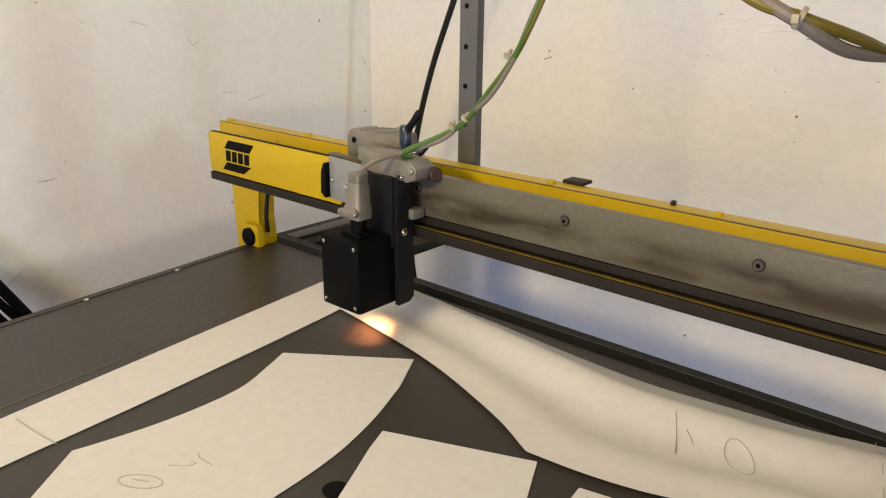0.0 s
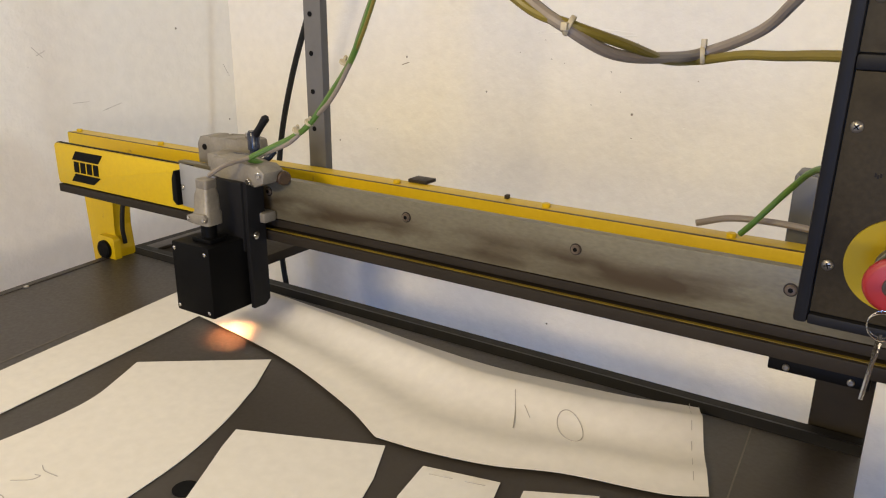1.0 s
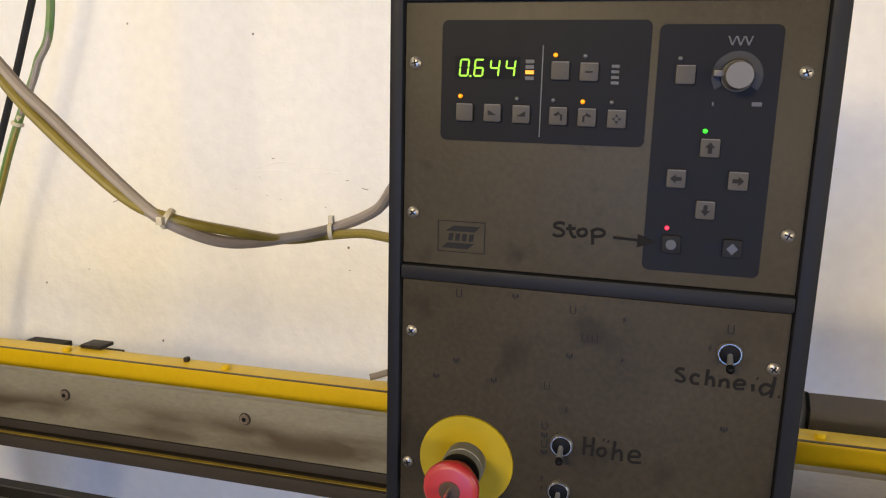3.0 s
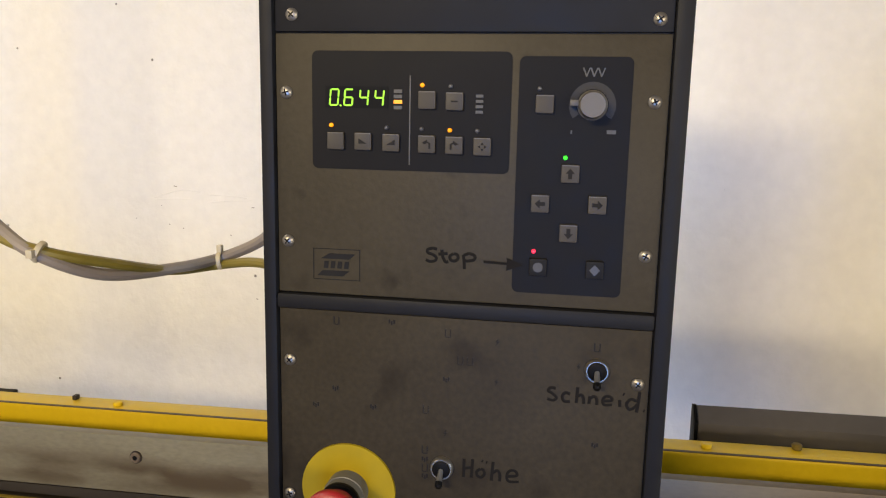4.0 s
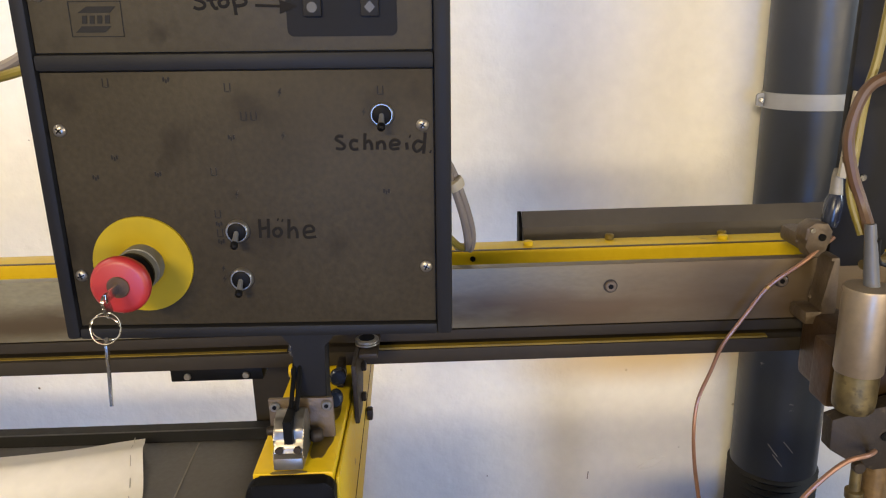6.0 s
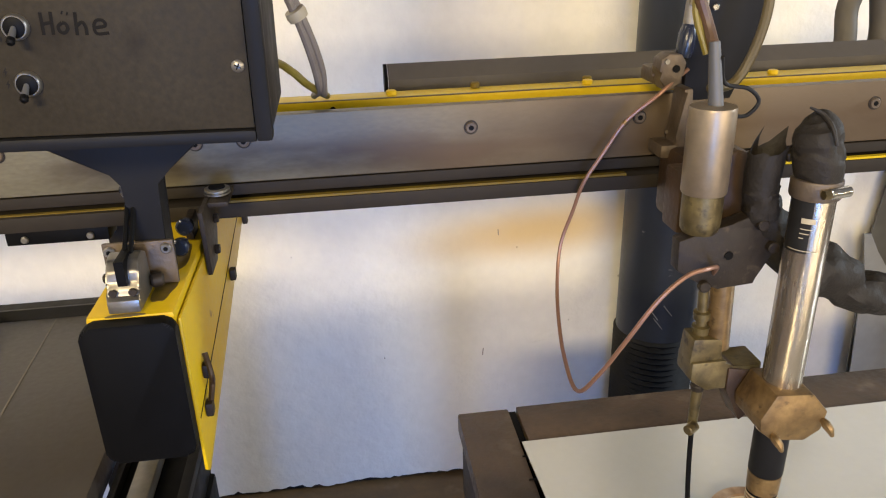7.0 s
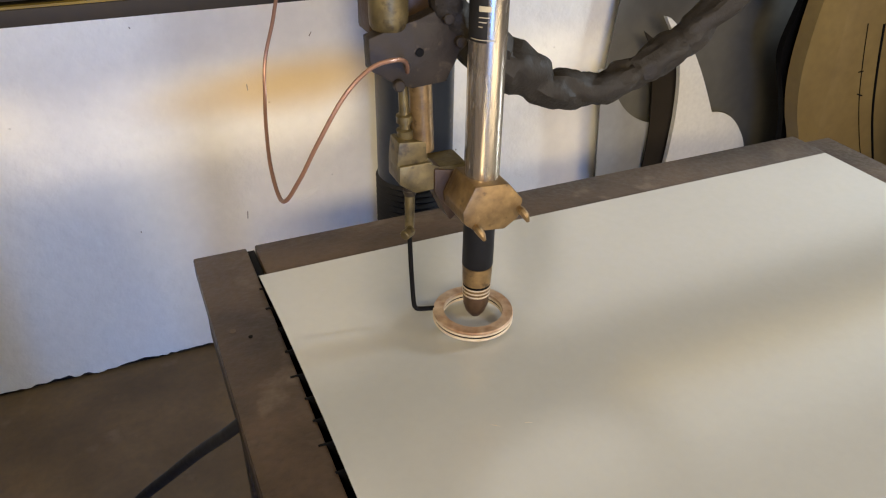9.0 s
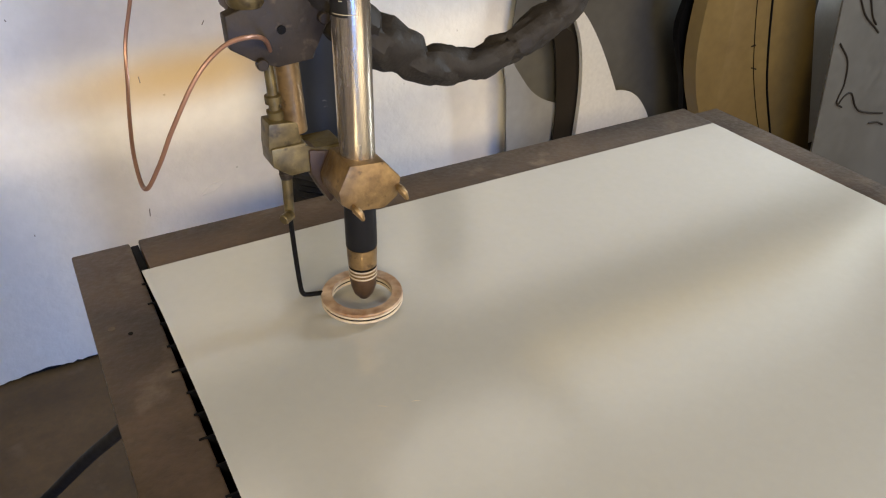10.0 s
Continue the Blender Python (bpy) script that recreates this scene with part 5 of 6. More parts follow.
rod(b, (-0.520, 0.99, 1.312), (-0.505, 0.985, 1.312), 0.012, 16, 0.002)
part("felt_wiper", b, BROWNCAST, head)
zp = B()
prism(zp, [(-0.757, 1.308), (-0.640, 1.303), (-0.640, 1.225), (-0.757, 1.230)], "y", 0.978, 0.9815, 0.0008)
zinc = part("zinc_plate", zp, ZINC, head, "pale zinc mounting plate")
for x, z in ((-0.750, 1.266), (-0.714, 1.259)):
    b = B()
    rod(b, (x, 0.978, z), (x, 0.974, z), 0.0045, 12, 0.001)
    part("screw", b, CHROME, zinc)
b = B()
prism(b, [(-0.772, 1.24), (-0.762, 1.232), (-0.757, 1.232), (-0.757, 1.296), (-0.763, 1.296), (-0.770, 1.28)], "y", 0.968, 0.985, 0.002)
part("black_stop", b, BLACK, head)
b = B()
turned(b, (-0.587, 1.0, 1.334), (-0.587, 1.0, 1.380), [(0, 0.008), (0.3, 0.008), (0.32, 0.0105), (0.9, 0.0105), (1, 0.008)], 20)
lev = part("clamp_hub", b, NAVY, head, "black clamping lever")
b = B()
turned(b, (-0.583, 1.0, 1.372), (-0.552, 0.998, 1.406), [(0, 0.0065), (0.5, 0.0060), (0.9, 0.0070), (1, 0.0045)], 14)
part("clamp_handle", b, CHARCOAL, lev)
b = B()
hose(b, [(-0.552, 1.012, 1.350), (-0.566, 1.0, 1.336), (-0.60, 0.992, 1.335), (-0.625, 0.99, 1.336)], [0.007, 0.009, 0.006, 0.005], 12)
part("lower_handle", b, NAVY, head)
# cables of the tracer: grey and green strands up to the hanger
for mat, off, r, nm in ((GREENWIRE, (0.002, 0, 0.003), 0.0047, "green"), (GREYWIRE, (0.003, -0.003, -0.0035), 0.0036, "grey"), (OLIVEWIRE, (-0.003, 0.003, 0.0), 0.0024, "yellow-green")):
    o = Vector(off)
    pts = [Vector((-0.585, 0.897, 1.322)), Vector((-0.566, 0.915, 1.338)), Vector((-0.548, 0.955, 1.347)), Vector((-0.489, 0.980, 1.376)) + o, Vector((-0.447, 0.985, 1.406)) - o * 0.6, Vector((-0.404, 0.985, 1.451)) + o * 1.6, Vector((-0.360, 0.978, 1.499)) + o * 0.4, Vector((-0.322, 0.965, 1.548)) - o * 1.8, Vector((-0.283, 0.95, 1.608)) - o, Vector((-0.267, 0.95, 1.643)) - o * 0.4, Vector((-0.254, 0.95, 1.670)) + o, Vector((-0.234, 0.95, 1.71)) + o, Vector((-0.205, 0.95, 1.80)), Vector((-0.20, 0.95, 2.20))]
    if nm == "green":
        pts[0], pts[1] = Vector((-0.552, 0.985, 1.330)), Vector((-0.550, 0.968, 1.338))
    b = B()
    hose(b, pts, r, 8, 8)
    single("hanging_cable", b, mat, nm + " cable running up from the optical tracer", "cable", group="cables of the optical tracer")
for p, d in (((-0.368, 0.978, 1.503), (0.4, -0.1, 0.8)), ((-0.448, 0.985, 1.408), (0.6, 0, 0.7)), ((-0.470, 0.980, 1.394), (0.6, 0, 0.6)), ((-0.268, 0.95, 1.642), (0.3, 0, 0.9))):
    b = B()
    p, d = Vector(p), Vector(d).normalized()
    turned(b, p - d * 0.002, p + d * 0.002, [(0, 0.0070), (0.5, 0.0074), (1, 0.0070)], 14)
    box(b, (-0.002, -0.002, 0.006), (0.002, 0.002, 0.013), 0, Matrix.Translation(p) @ pose(0, 0, 0, 20, 40, 0))
    single("cable_tie", b, NYLON, "pale nylon tie round the tracer cables", "cable tie", group="cable ties")


# ---- the cutting table with its sheet ----
def cutting_table():
    t = thing("cutting_table", "rust-brown steel cutting table with slats under a sheet", "table")
    part("side_bar", box(B(), (0.747, -0.6, 0.805), (0.8215, 1.0895, 0.835), 0.003), RUST, t, "rust-brown flat bar")
    part("rear_bar", box(B(), (0.8335, 1.011, 0.805), (1.866, 1.092, 0.8355), 0.003), RUST, t, "rust-brown flat bar")
    part("side_bar", box(B(), (1.8685, -0.6, 0.800), (1.930, 1.066, 0.833), 0.003), RUST, t, "rust-brown flat bar")
    part("joint_plate", box(B(), (0.822, 1.018, 0.800), (0.8325, 1.0895, 0.829), 0.001), BLACK, t)
    part("front_bar", box(B(), (0.822, -0.6, 0.805), (1.866, -0.53, 0.835), 0.003), RUST, t)
    for lo, hi in (((0.752, -0.58, 0.70), (0.764, 1.08, 0.8045)), ((1.912, -0.58, 0.70), (1.924, 1.06, 0.7995)), ((0.766, 1.068, 0.70), (1.911, 1.080, 0.8045))):
        part("apron", box(B(), lo, hi, 0.001), DARKCAST, t)
    for x in (0.79, 1.885):
        for y in (-0.52, 1.03):
            part("leg", box(B(), (x - 0.025, y - 0.025, 0.0), (x + 0.025, y + 0.025, 0.7995), 0.003), DARKCAST, t)
    for x, y, r in ((0.786, 0.886, 0.0028), (0.768, 0.905, 0.004), (0.765, 0.60, 0.004)):
        b = B()
        rod(b, (x, y, 0.8351), (x, y, 0.8358), r, 12)
        part("bolt_hole", b, BLACK if r < 0.003 else STAINEDCAST, t)
    # slats: thin upright plates whose ends show in the gap beside the sheet
    rng = random.Random(5)
    y = 0.98
    slat = None
    while y > -0.5:
        a = rng.uniform(-0.006, 0.002)
        b = box(B(), (0.818 + a, y - 0.0011, 0.79), (1.86, y + 0.0011, 0.8363))
        part("slat", b, BLACK, t)
        y -= rng.choice((0.036, 0.040, 0.046))
    part("tray", box(B(), (0.766, -0.55, 0.69), (1.910, 1.066, 0.70), 0.001), BLACK, t)
    return t


cutting_table()
sheet = B()
prism(sheet, [(0.8225, 1.007), (0.8262, 0.90), (0.8285, 0.72), (0.8285, 0.40), (0.828, -0.50), (1.857, -0.50), (1.857, 1.007)], "z", 0.8366, 0.8388, 0.0006)
plate_sheet = single("metal_sheet", sheet, SHEET, "smooth pale grey steel sheet on the cutting table", "metal sheet")
plate_sheet.data.shade_flat()
for p, q in (((0.985, 0.640), (0.996, 0.632)), ((1.020, 0.628), (1.030, 0.624))):
    b = B()
    hose(b, [(*p, 0.8386), ((p[0] + q[0]) / 2, (p[1] + q[1]) / 2 + 0.001, 0.8387), (*q, 0.8386)], [0.0002, 0.0004, 0.0002], 6, 4)
    part("scratch", b, PALE, plate_sheet, "short pale scratch")

# ---- the torch station ----
torch = thing("torch_station", "stained torch station with a motor and a long metal torch", "cutting torch")
TX, TY = 1.0455, 0.800
MX, MY = 0.957, 0.842


def tor(name, bm, mat, label="", parent=None):
    return part(name, bm, mat, parent or torch, label)


def on_tube(name, z0, z1, profile, mat, label="", seg=28):
    b = B()
    turned(b, (TX, TY, z0), (TX, TY, z1), profile, seg)
    return tor(name, b, mat, label)


on_tube("torch_tip", 0.853, 0.887, [(0, 0.003), (0.06, 0.006), (0.3, 0.012), (0.6, 0.0150), (1, 0.0160)], BROWNCAST, "scorched brown torch nozzle")
on_tube("label_band", 0.8872, 0.9005, [(0, 0.0163), (1, 0.0166)], BRONZE, "brown sleeve with pale label lines")
for z in (0.8885, 0.8935, 0.8985):
    on_tube("label_line", z, z + 0.0018, [(0, 0.0169), (1, 0.0169)], PALE)
on_tube("dark_groove", 0.9007, 0.9035, [(0, 0.0165), (1, 0.0165)], BLACK)
on_tube("heat_sleeve", 0.9037, 0.9285, [(0, 0.0168), (0.5, 0.0174), (1, 0.0178)], BRONZE, "orange-brown heat-tinted sleeve")
on_tube("black_collar", 0.9287, 0.990, [(0, 0.0172), (0.03, 0.0182), (1, 0.0182)], CHARCOAL, "black insulating collar")
on_tube("torch_tube", 0.986, 1.262, [(0, 0.0185), (0.02, 0.0195), (1, 0.0195)], TUBE, "brushed stainless torch tube", 36)
b = B()
arc = [radians(a) for a in range(168, 246, 6)]
prism(b, [(TX + 0.01985 * math.cos(a), TY + 0.01985 * math.sin(a)) for a in arc] + [(TX + 0.0193 * math.cos(a), TY + 0.0193 * math.sin(a)) for a in reversed(arc)], "z", 1.196, 1.247)
tor("tube_label", b, RUBBER, "black printed label")
for k, (z, a0, a1) in enumerate(((1.226, 214, 252), (1.220, 214, 244), (1.2155, 214, 238), (1.211, 214, 230), (1.1985, 186, 266))):
    b = B()
    h = 0.0052 if k == 0 else (0.0007 if k == 4 else 0.0009)
    ring = [(TX + 0.02 * math.cos(radians(a)), TY + 0.02 * math.sin(radians(a))) for a in range(a0, a1 + 1, 6)]
    back = [(TX + 0.0199 * math.cos(radians(a)), TY + 0.0199 * math.sin(radians(a))) for a in range(a1 - (a1 - a0) % 6, a0 - 1, -6)]
    prism(b, ring + back, "z", z, z + h)
    tor("label_bar", b, NYLON, "pale unreadable print")
cl = on_tube("hose_clamp", 1.248, 1.266, [(0, 0.0222), (0.1, 0.0230), (0.9, 0.0230), (1, 0.0222)], STAINEDCAST, "dull worm-drive hose clamp")
b = B()
rod(b, (TX - 0.004, TY - 0.026, 1.258), (TX + 0.018, TY - 0.023, 1.259), 0.0052, 14, 0.001)
part("clamp_screw", b, CHROME, cl)
b = B()
rod(b, (TX - 0.010, TY - 0.027, 1.258), (TX - 0.004, TY - 0.027, 1.258), 0.0045, 6)
part("screw_head", b, BRASS, cl)


def crumpled(points, radii, seg=26, rough=0.2, pitch=30.0, n=16):
    """A wrinkled fabric sleeve: a hose with sharp creases that run round and across it."""
    b = B()
    line = glide(points, n)
    rings, u = [], None
    for i, p in enumerate(line):
        d = (line[min(i + 1, len(line) - 1)] - line[max(i - 1, 0)]).normalized()
        u = d.orthogonal().normalized() if u is None else (u - d * u.dot(d)).normalized()
        v = d.cross(u)
        k = min(i // n, len(radii) - 2)
        f = i / n - k
        r = radii[k] * (1 - f) + radii[k + 1] * f
        ring = []
        for s in range(seg):
            a = 2 * math.pi * s / seg
            q = p + (u * math.cos(a) + v * math.sin(a)) * r
            fold = 1.2 * max(0.0, 1 - 5 * abs(noise.noise(q * pitch))) + 0.8 * max(0.0, 1 - 8 * abs(noise.noise(q * pitch * 0.6 + Vector((7, 3, 1)))))
            bulge = noise.noise(q * pitch * 0.55 + Vector((2, 9, 4)))
            ring.append(p + (u * math.cos(a) + v * math.sin(a)) * r * (1 + rough * (0.55 * bulge - 1.0 * fold + 0.2)))
        rings.append(ring)
    return loft(b, rings)


tor("boot", crumpled([(TX, TY, 1.258), (TX, TY, 1.268), (TX - 0.002, TY, 1.282), (TX - 0.004, TY + 0.002, 1.298), (TX - 0.005, TY + 0.003, 1.312), (TX - 0.008, TY + 0.003, 1.321), (TX - 0.011, TY + 0.003, 1.325)], [0.0208, 0.0212, 0.0222, 0.0220, 0.0192, 0.0125, 0.0040], 52, 0.075, 34), SLEEVE, "crumpled dark fabric boot tied over the tube")
b = B()
hose(b, [(TX - 0.003, TY - 0.023, 1.302), (TX - 0.006, TY - 0.017, 1.317), (TX - 0.011, TY - 0.008, 1.327), (TX - 0.022, TY - 0.004, 1.333)], [0.0016, 0.0024, 0.0022, 0.0010], 8, 6)
tor("boot_tie", b, SLEEVE, "twisted fabric end")
rim = B()
tips = [0.004, 0.010, 0.024, 0.008, 0.003, 0.014, 0.026, 0.012, 0.003, 0.002, 0.006, 0.003, 0.005, 0.016, 0.006, 0.003]
cx, cy = 1.010, 0.832


def around(r, z, lift=0.0, lean=0.0):
    return [(cx + lean * tips[k] + r * math.cos(2 * math.pi * k / 16), cy + r * math.sin(2 * math.pi * k / 16), z + lift * tips[k]) for k in range(16)]


loft(rim, [around(0.0160, 1.242), around(0.0172, 1.262), around(0.0180, 1.276, 0.4, 0.2), around(0.0182, 1.281, 0.95, 0.6), around(0.0170, 1.278, 0.4, 0.2), around(0.0155, 1.262), around(0.0130, 1.238), around(0.004, 1.234)])
tor("torn_flap", rim, SLEEVE, "torn open end of the fabric sleeve")
b = B()
prism(b, [(1.020, 1.286), (1.034, 1.292), (1.053, 1.289), (1.054, 1.2865), (1.036, 1.283), (1.022, 1.278)], "y", 0.812, 0.818, 0.0015)
tor("torn_flap", b, SLEEVE, "torn fabric tongue")


def creased(points, radii, folds, seg=28, n=9):
    """A stiff fabric sleeve: a smooth tube that pinches in sharp slanting folds at the given shares of its length."""
    b = B()
    line = glide(points, n)
    rings, u = [], None
    for i, p in enumerate(line):
        d = (line[min(i + 1, len(line) - 1)] - line[max(i - 1, 0)]).normalized()
        u = d.orthogonal().normalized() if u is None else (u - d * u.dot(d)).normalized()
        v = d.cross(u)
        k = min(i // n, len(radii) - 2)
        g = i / n - k
        r = radii[k] * (1 - g) + radii[k + 1] * g
        ring = []
        for q in range(seg):
            a = 2 * math.pi * q / seg
            share = i / (len(line) - 1)
            pinch = 0.0
            for at_share, depth, phase, twist in folds:
                off = share - at_share - twist * math.cos(a - phase)
                pinch += depth * max(0.0, 1 - abs(off) / 0.020) ** 1.5 * (0.55 + 0.45 * math.cos(a - phase))
            swell = 0.16 * noise.noise((math.cos(a) * 2.2, math.sin(a) * 2.2, share * 24)) - 0.12 * max(0.0, 1 - 7 * abs(noise.noise((math.cos(a) * 1.4 + 5, math.sin(a) * 1.4, share * 30))))
            ring.append(p + (u * math.cos(a) + v * math.sin(a)) * r * (1 + swell - pinch))
        rings.append(ring)
    return loft(b, rings)


FOLDS = [(0.16, 0.20, 2.0, 0.02), (0.27, 0.38, 4.2, 0.03), (0.335, 0.30, 1.2, 0.035), (0.375, 0.42, 3.6, 0.02), (0.43, 0.34, 0.6, 0.04), (0.47, 0.42, 2.6, 0.03), (0.51, 0.30, 5.0, 0.04), (0.555, 0.40, 1.6, 0.03), (0.60, 0.34, 3.9, 0.04), (0.66, 0.3, 0.4, 0.03)]
tor("torch_hose", creased([(1.010, 0.832, 1.250), (1.013, 0.834, 1.236), (1.024, 0.840, 1.212), (1.050, 0.850, 1.184), (1.098, 0.860, 1.147), (1.150, 0.860, 1.115), (1.212, 0.860, 1.098), (1.275, 0.860, 1.110), (1.330, 0.860, 1.136), (1.385, 0.860, 1.174), (1.47, 0.85, 1.26), (1.55, 0.84, 1.42), (1.58, 0.86, 1.70), (1.58, 0.9, 2.1)], [0.0162, 0.0170, 0.0195, 0.0260, 0.0310, 0.0265, 0.0215, 0.0215, 0.0225, 0.0215, 0.0195, 0.017, 0.017, 0.018], FOLDS), SLEEVE, "crumpled dark fabric hose sleeve")
# hexagonal clamp block that holds the torch
hx = B()
outline = [(1.029 - 0.019, 1.020), (1.024, 1.048), (1.064, 1.045), (1.083, 1.022), (1.079, 1.000), (1.062, 0.9885), (1.026, 0.993), (1.012, 1.005)]
prism(hx, outline, "y", 0.770, 0.824, 0.003)
hexb = tor("clamp_block", hx, BRONZE, "faceted bronze clamp block")
for x, z in ((1.026, 1.000), (1.079, 1.012)):
    b = B()
    hose(b, [(x, 0.772, z), (x, 0.765, z - 0.001), (x + 0.003, 0.761, z - 0.006), (x + 0.006, 0.760, z - 0.013)], [0.003, 0.0048, 0.0042, 0.0022], 8, 5)
    part("wing_screw", b, BRONZE, hexb, "worn wing screw")
b = B()
prism(b, [(1.001, 1.048), (1.036, 1.040), (1.036, 0.992), (1.021, 0.978), (1.001, 1.020)], "y", 0.826, 0.858, 0.003)
tor("clamp_bracket", b, BROWNCAST, "brown clamp bracket")
b = B()
prism(b, [(0.961, 1.034), (0.961, 1.056), (0.999, 1.056), (1.006, 1.045), (1.040, 1.050), (1.040, 1.030), (1.004, 1.022), (0.980, 1.020)], "y", 0.829, 0.866, 0.003)
tor("height_arm", b, BRASS, "olive brass height arm")
b = B()
prism(b, [(0.959, 1.052), (0.962, 1.083), (0.995, 1.080), (0.997, 1.050), (0.982, 1.042)], "y", 0.833, 0.862, 0.004)
blk = tor("valve_block", b, BRASS, "olive brass valve block")
for x, z, r in ((0.990, 1.050, 0.0035),):
    b = B()
    rod(b, (x, 0.8335, z), (x, 0.832, z), r, 12)
    part("bore", b, BLACK, blk)
b = B()
turned(b, (0.9755, 0.848, 1.080), (0.9725, 0.847, 1.142), [(0, 0.008), (0.18, 0.0095), (0.2, 0.006), (0.3, 0.006), (0.32, 0.009), (0.45, 0.009), (0.47, 0.0055), (1, 0.005)], 16)
tor("gas_fitting", b, BRASS, "brass gas fitting")
b = B()
rod(b, (0.995, 0.846, 1.065), (0.991, 0.846, 1.16), 0.0125, 22)
tor("guide_rod", b, BRONZE, "stained bronze guide rod")
b = B()
turned(b, (0.979, 0.848, 1.030), (0.980, 0.848, 1.010), [(0, 0.008), (0.3, 0.0072), (0.35, 0.008), (0.65, 0.0072), (0.7, 0.008), (1, 0.007)], 16)
tor("spring", b, DARKCAST)
b = B()
turned(b, (0.9800, 0.848, 1.012), (0.9785, 0.847, 0.962), [(0, 0.0062), (0.9, 0.0055), (1, 0.004)], 14)
tor("sensor_stem", b, BRASS)
b = B()
rod(b, (0.9785, 0.840, 0.968), (0.966, 0.832, 0.967), 0.006, 12, 0.001)
tor("stem_screw", b, BRASS)
b = B()
hose(b, [(0.9785, 0.847, 0.965), (0.979, 0.844, 0.915), (0.9795, 0.838, 0.868), (0.981, 0.835, 0.859), (0.986, 0.833, 0.8565), (1.003, 0.828, 0.8565)], 0.0030, 8, 6)
tor("sensor_wire", b, BLACK, "bent dark steel wire")
RC = Vector((1.0455, 0.806))


def torus(z0, z1, r0, r1, mat, name, label):
    b = B()
    n = 44
    rings = [[(RC.x + r * math.cos(2 * math.pi * k / n), RC.y + r * math.sin(2 * math.pi * k / n), z) for r, z in ((r0, z0), (r1, z0), (r1 + 0.001, (z0 + z1) / 2), (r1, z1), (r0, z1))] for k in range(n)]
    made = [[b.verts.new(p) for p in ring] for ring in rings]
    for i in range(n):
        for j in range(5):
            b.faces.new((made[i][j], made[i][(j + 1) % 5], made[(i + 1) % n][(j + 1) % 5], made[(i + 1) % n][j]))
    return tor(name, b, mat, label)


torus(0.8455, 0.8490, 0.037, 0.0485, PALE, "sensor_ring", "pale lower insulating ring")
torus(0.8492, 0.8515, 0.037, 0.0478, BLACK, "sensor_ring", "dark middle ring")
torus(0.8517, 0.8545, 0.036, 0.0488, PALE, "sensor_ring", "pale insulating ring")
torus(0.8547, 0.8585, 0.0365, 0.0485, CERAMIC, "sensor_ring", "scorched brown top ring")
# height plate
hp = B()
prism(hp, [(0.931, 1.199), (0.958, 1.207), (0.985, 1.213), (1.007, 1.222), (1.020, 1.212), (1.030, 1.200), (1.033, 1.181), (1.020, 1.163), (1.015, 1.146), (0.977, 1.143), (0.955, 1.152), (0.932, 1.167)], "y", 0.828, 0.846, 0.002)
hplate = tor("pivot_plate", hp, DARKCAST, "dark brown faceted pivot plate")
b = B()
rod(b, (0.984, 0.8281, 1.180), (0.984, 0.8268, 1.180), 0.0045, 16)
part("bore", b, BLACK, hplate)
for x, z in ((1.013, 1.212), (1.027, 1.187), (0.960, 1.150)):
    b = B()
    rod(b, (x, 0.828, z), (x, 0.820, z), 0.006, 12, 0.001)
    part("bolt", b, DARKCAST, hplate)
# motor
b = B()
turned(b, (MX, MY, 1.244), (MX, MY, 1.328), [(0, 0.0212), (0.02, 0.0220), (0.97, 0.0220), (1, 0.0212)], 36)
motor = tor("motor", b, SATIN, "satin metal motor cylinder")
b = B()
turned(b, (MX, MY, 1.203), (MX, MY, 1.2435), [(0, 0.0165), (0.1, 0.0190), (0.3, 0.0196), (1, 0.0198)], 30)
part("gearbox", b, BRASS, motor, "dull olive gearbox")
b = B()
turned(b, (MX + 0.004, MY + 0.003, 1.326), (MX - 0.001, MY + 0.01, 1.385), [(0, 0.0072), (0.6, 0.0060), (1, 0.0050)], 16)
part("cable_boot", b, GREYPLASTIC, motor, "grey rubber cable boot")
# castings that carry the motor on the rail
b = B()
prism(b, [(0.985, 1.165), (0.985, 1.262), (0.998, 1.279), (1.013, 1.274), (1.018, 1.248), (1.016, 1.215), (1.0, 1.165)], "y", 0.862, 0.90, 0.005)
tor("motor_bracket", b, BROWNCAST, "rust-brown cast bracket")
tor("slide_body", box(B(), (0.970, 0.905, 1.175), (1.006, 0.983, 1.256), 0.008), BROWNCAST, "rust-brown cast slide body")
tor("motor_backing", box(B(), (0.945, 0.868, 1.19), (0.985, 0.905, 1.255), 0.004), BROWNCAST)
tor("guide_lug", box(B(), (0.960, 0.955, 1.243), (0.984, 0.9935, 1.259), 0.005), STAINEDCAST, "grey cast guide lug")
b = B()
prism(b, [(0.956, 1.338), (0.957, 1.350), (0.966, 1.356), (0.980, 1.355), (0.986, 1.346), (0.984, 1.332), (0.977, 1.326), (0.974, 1.317), (0.962, 1.317), (0.960, 1.330)], "y", 0.966, 0.990, 0.003)
cc = tor("cast_clamp", b, STAINEDCAST, "brown-stained cast clamp")
for x, z, r, m in ((0.974, 1.340, 0.0040, BLACK), (0.963, 1.348, 0.0028, DULLSTEEL)):
    b = B()
    rod(b, (x, 0.9662, z), (x, 0.964, z), r, 14)
    part("bore", b, m, cc)
b = B()
prism(b, [(0.974, 1.254), (0.994, 1.254), (0.992, 1.320), (0.981, 1.320), (0.980, 1.265)], "y", 0.955, 0.985, 0.004)
tor("cast_web", b, STAINEDCAST)
tor("cast_hook", box(B(), (0.974, 0.991, 1.3115), (0.996, 1.065, 1.330), 0.005), STAINEDCAST)
b = B()
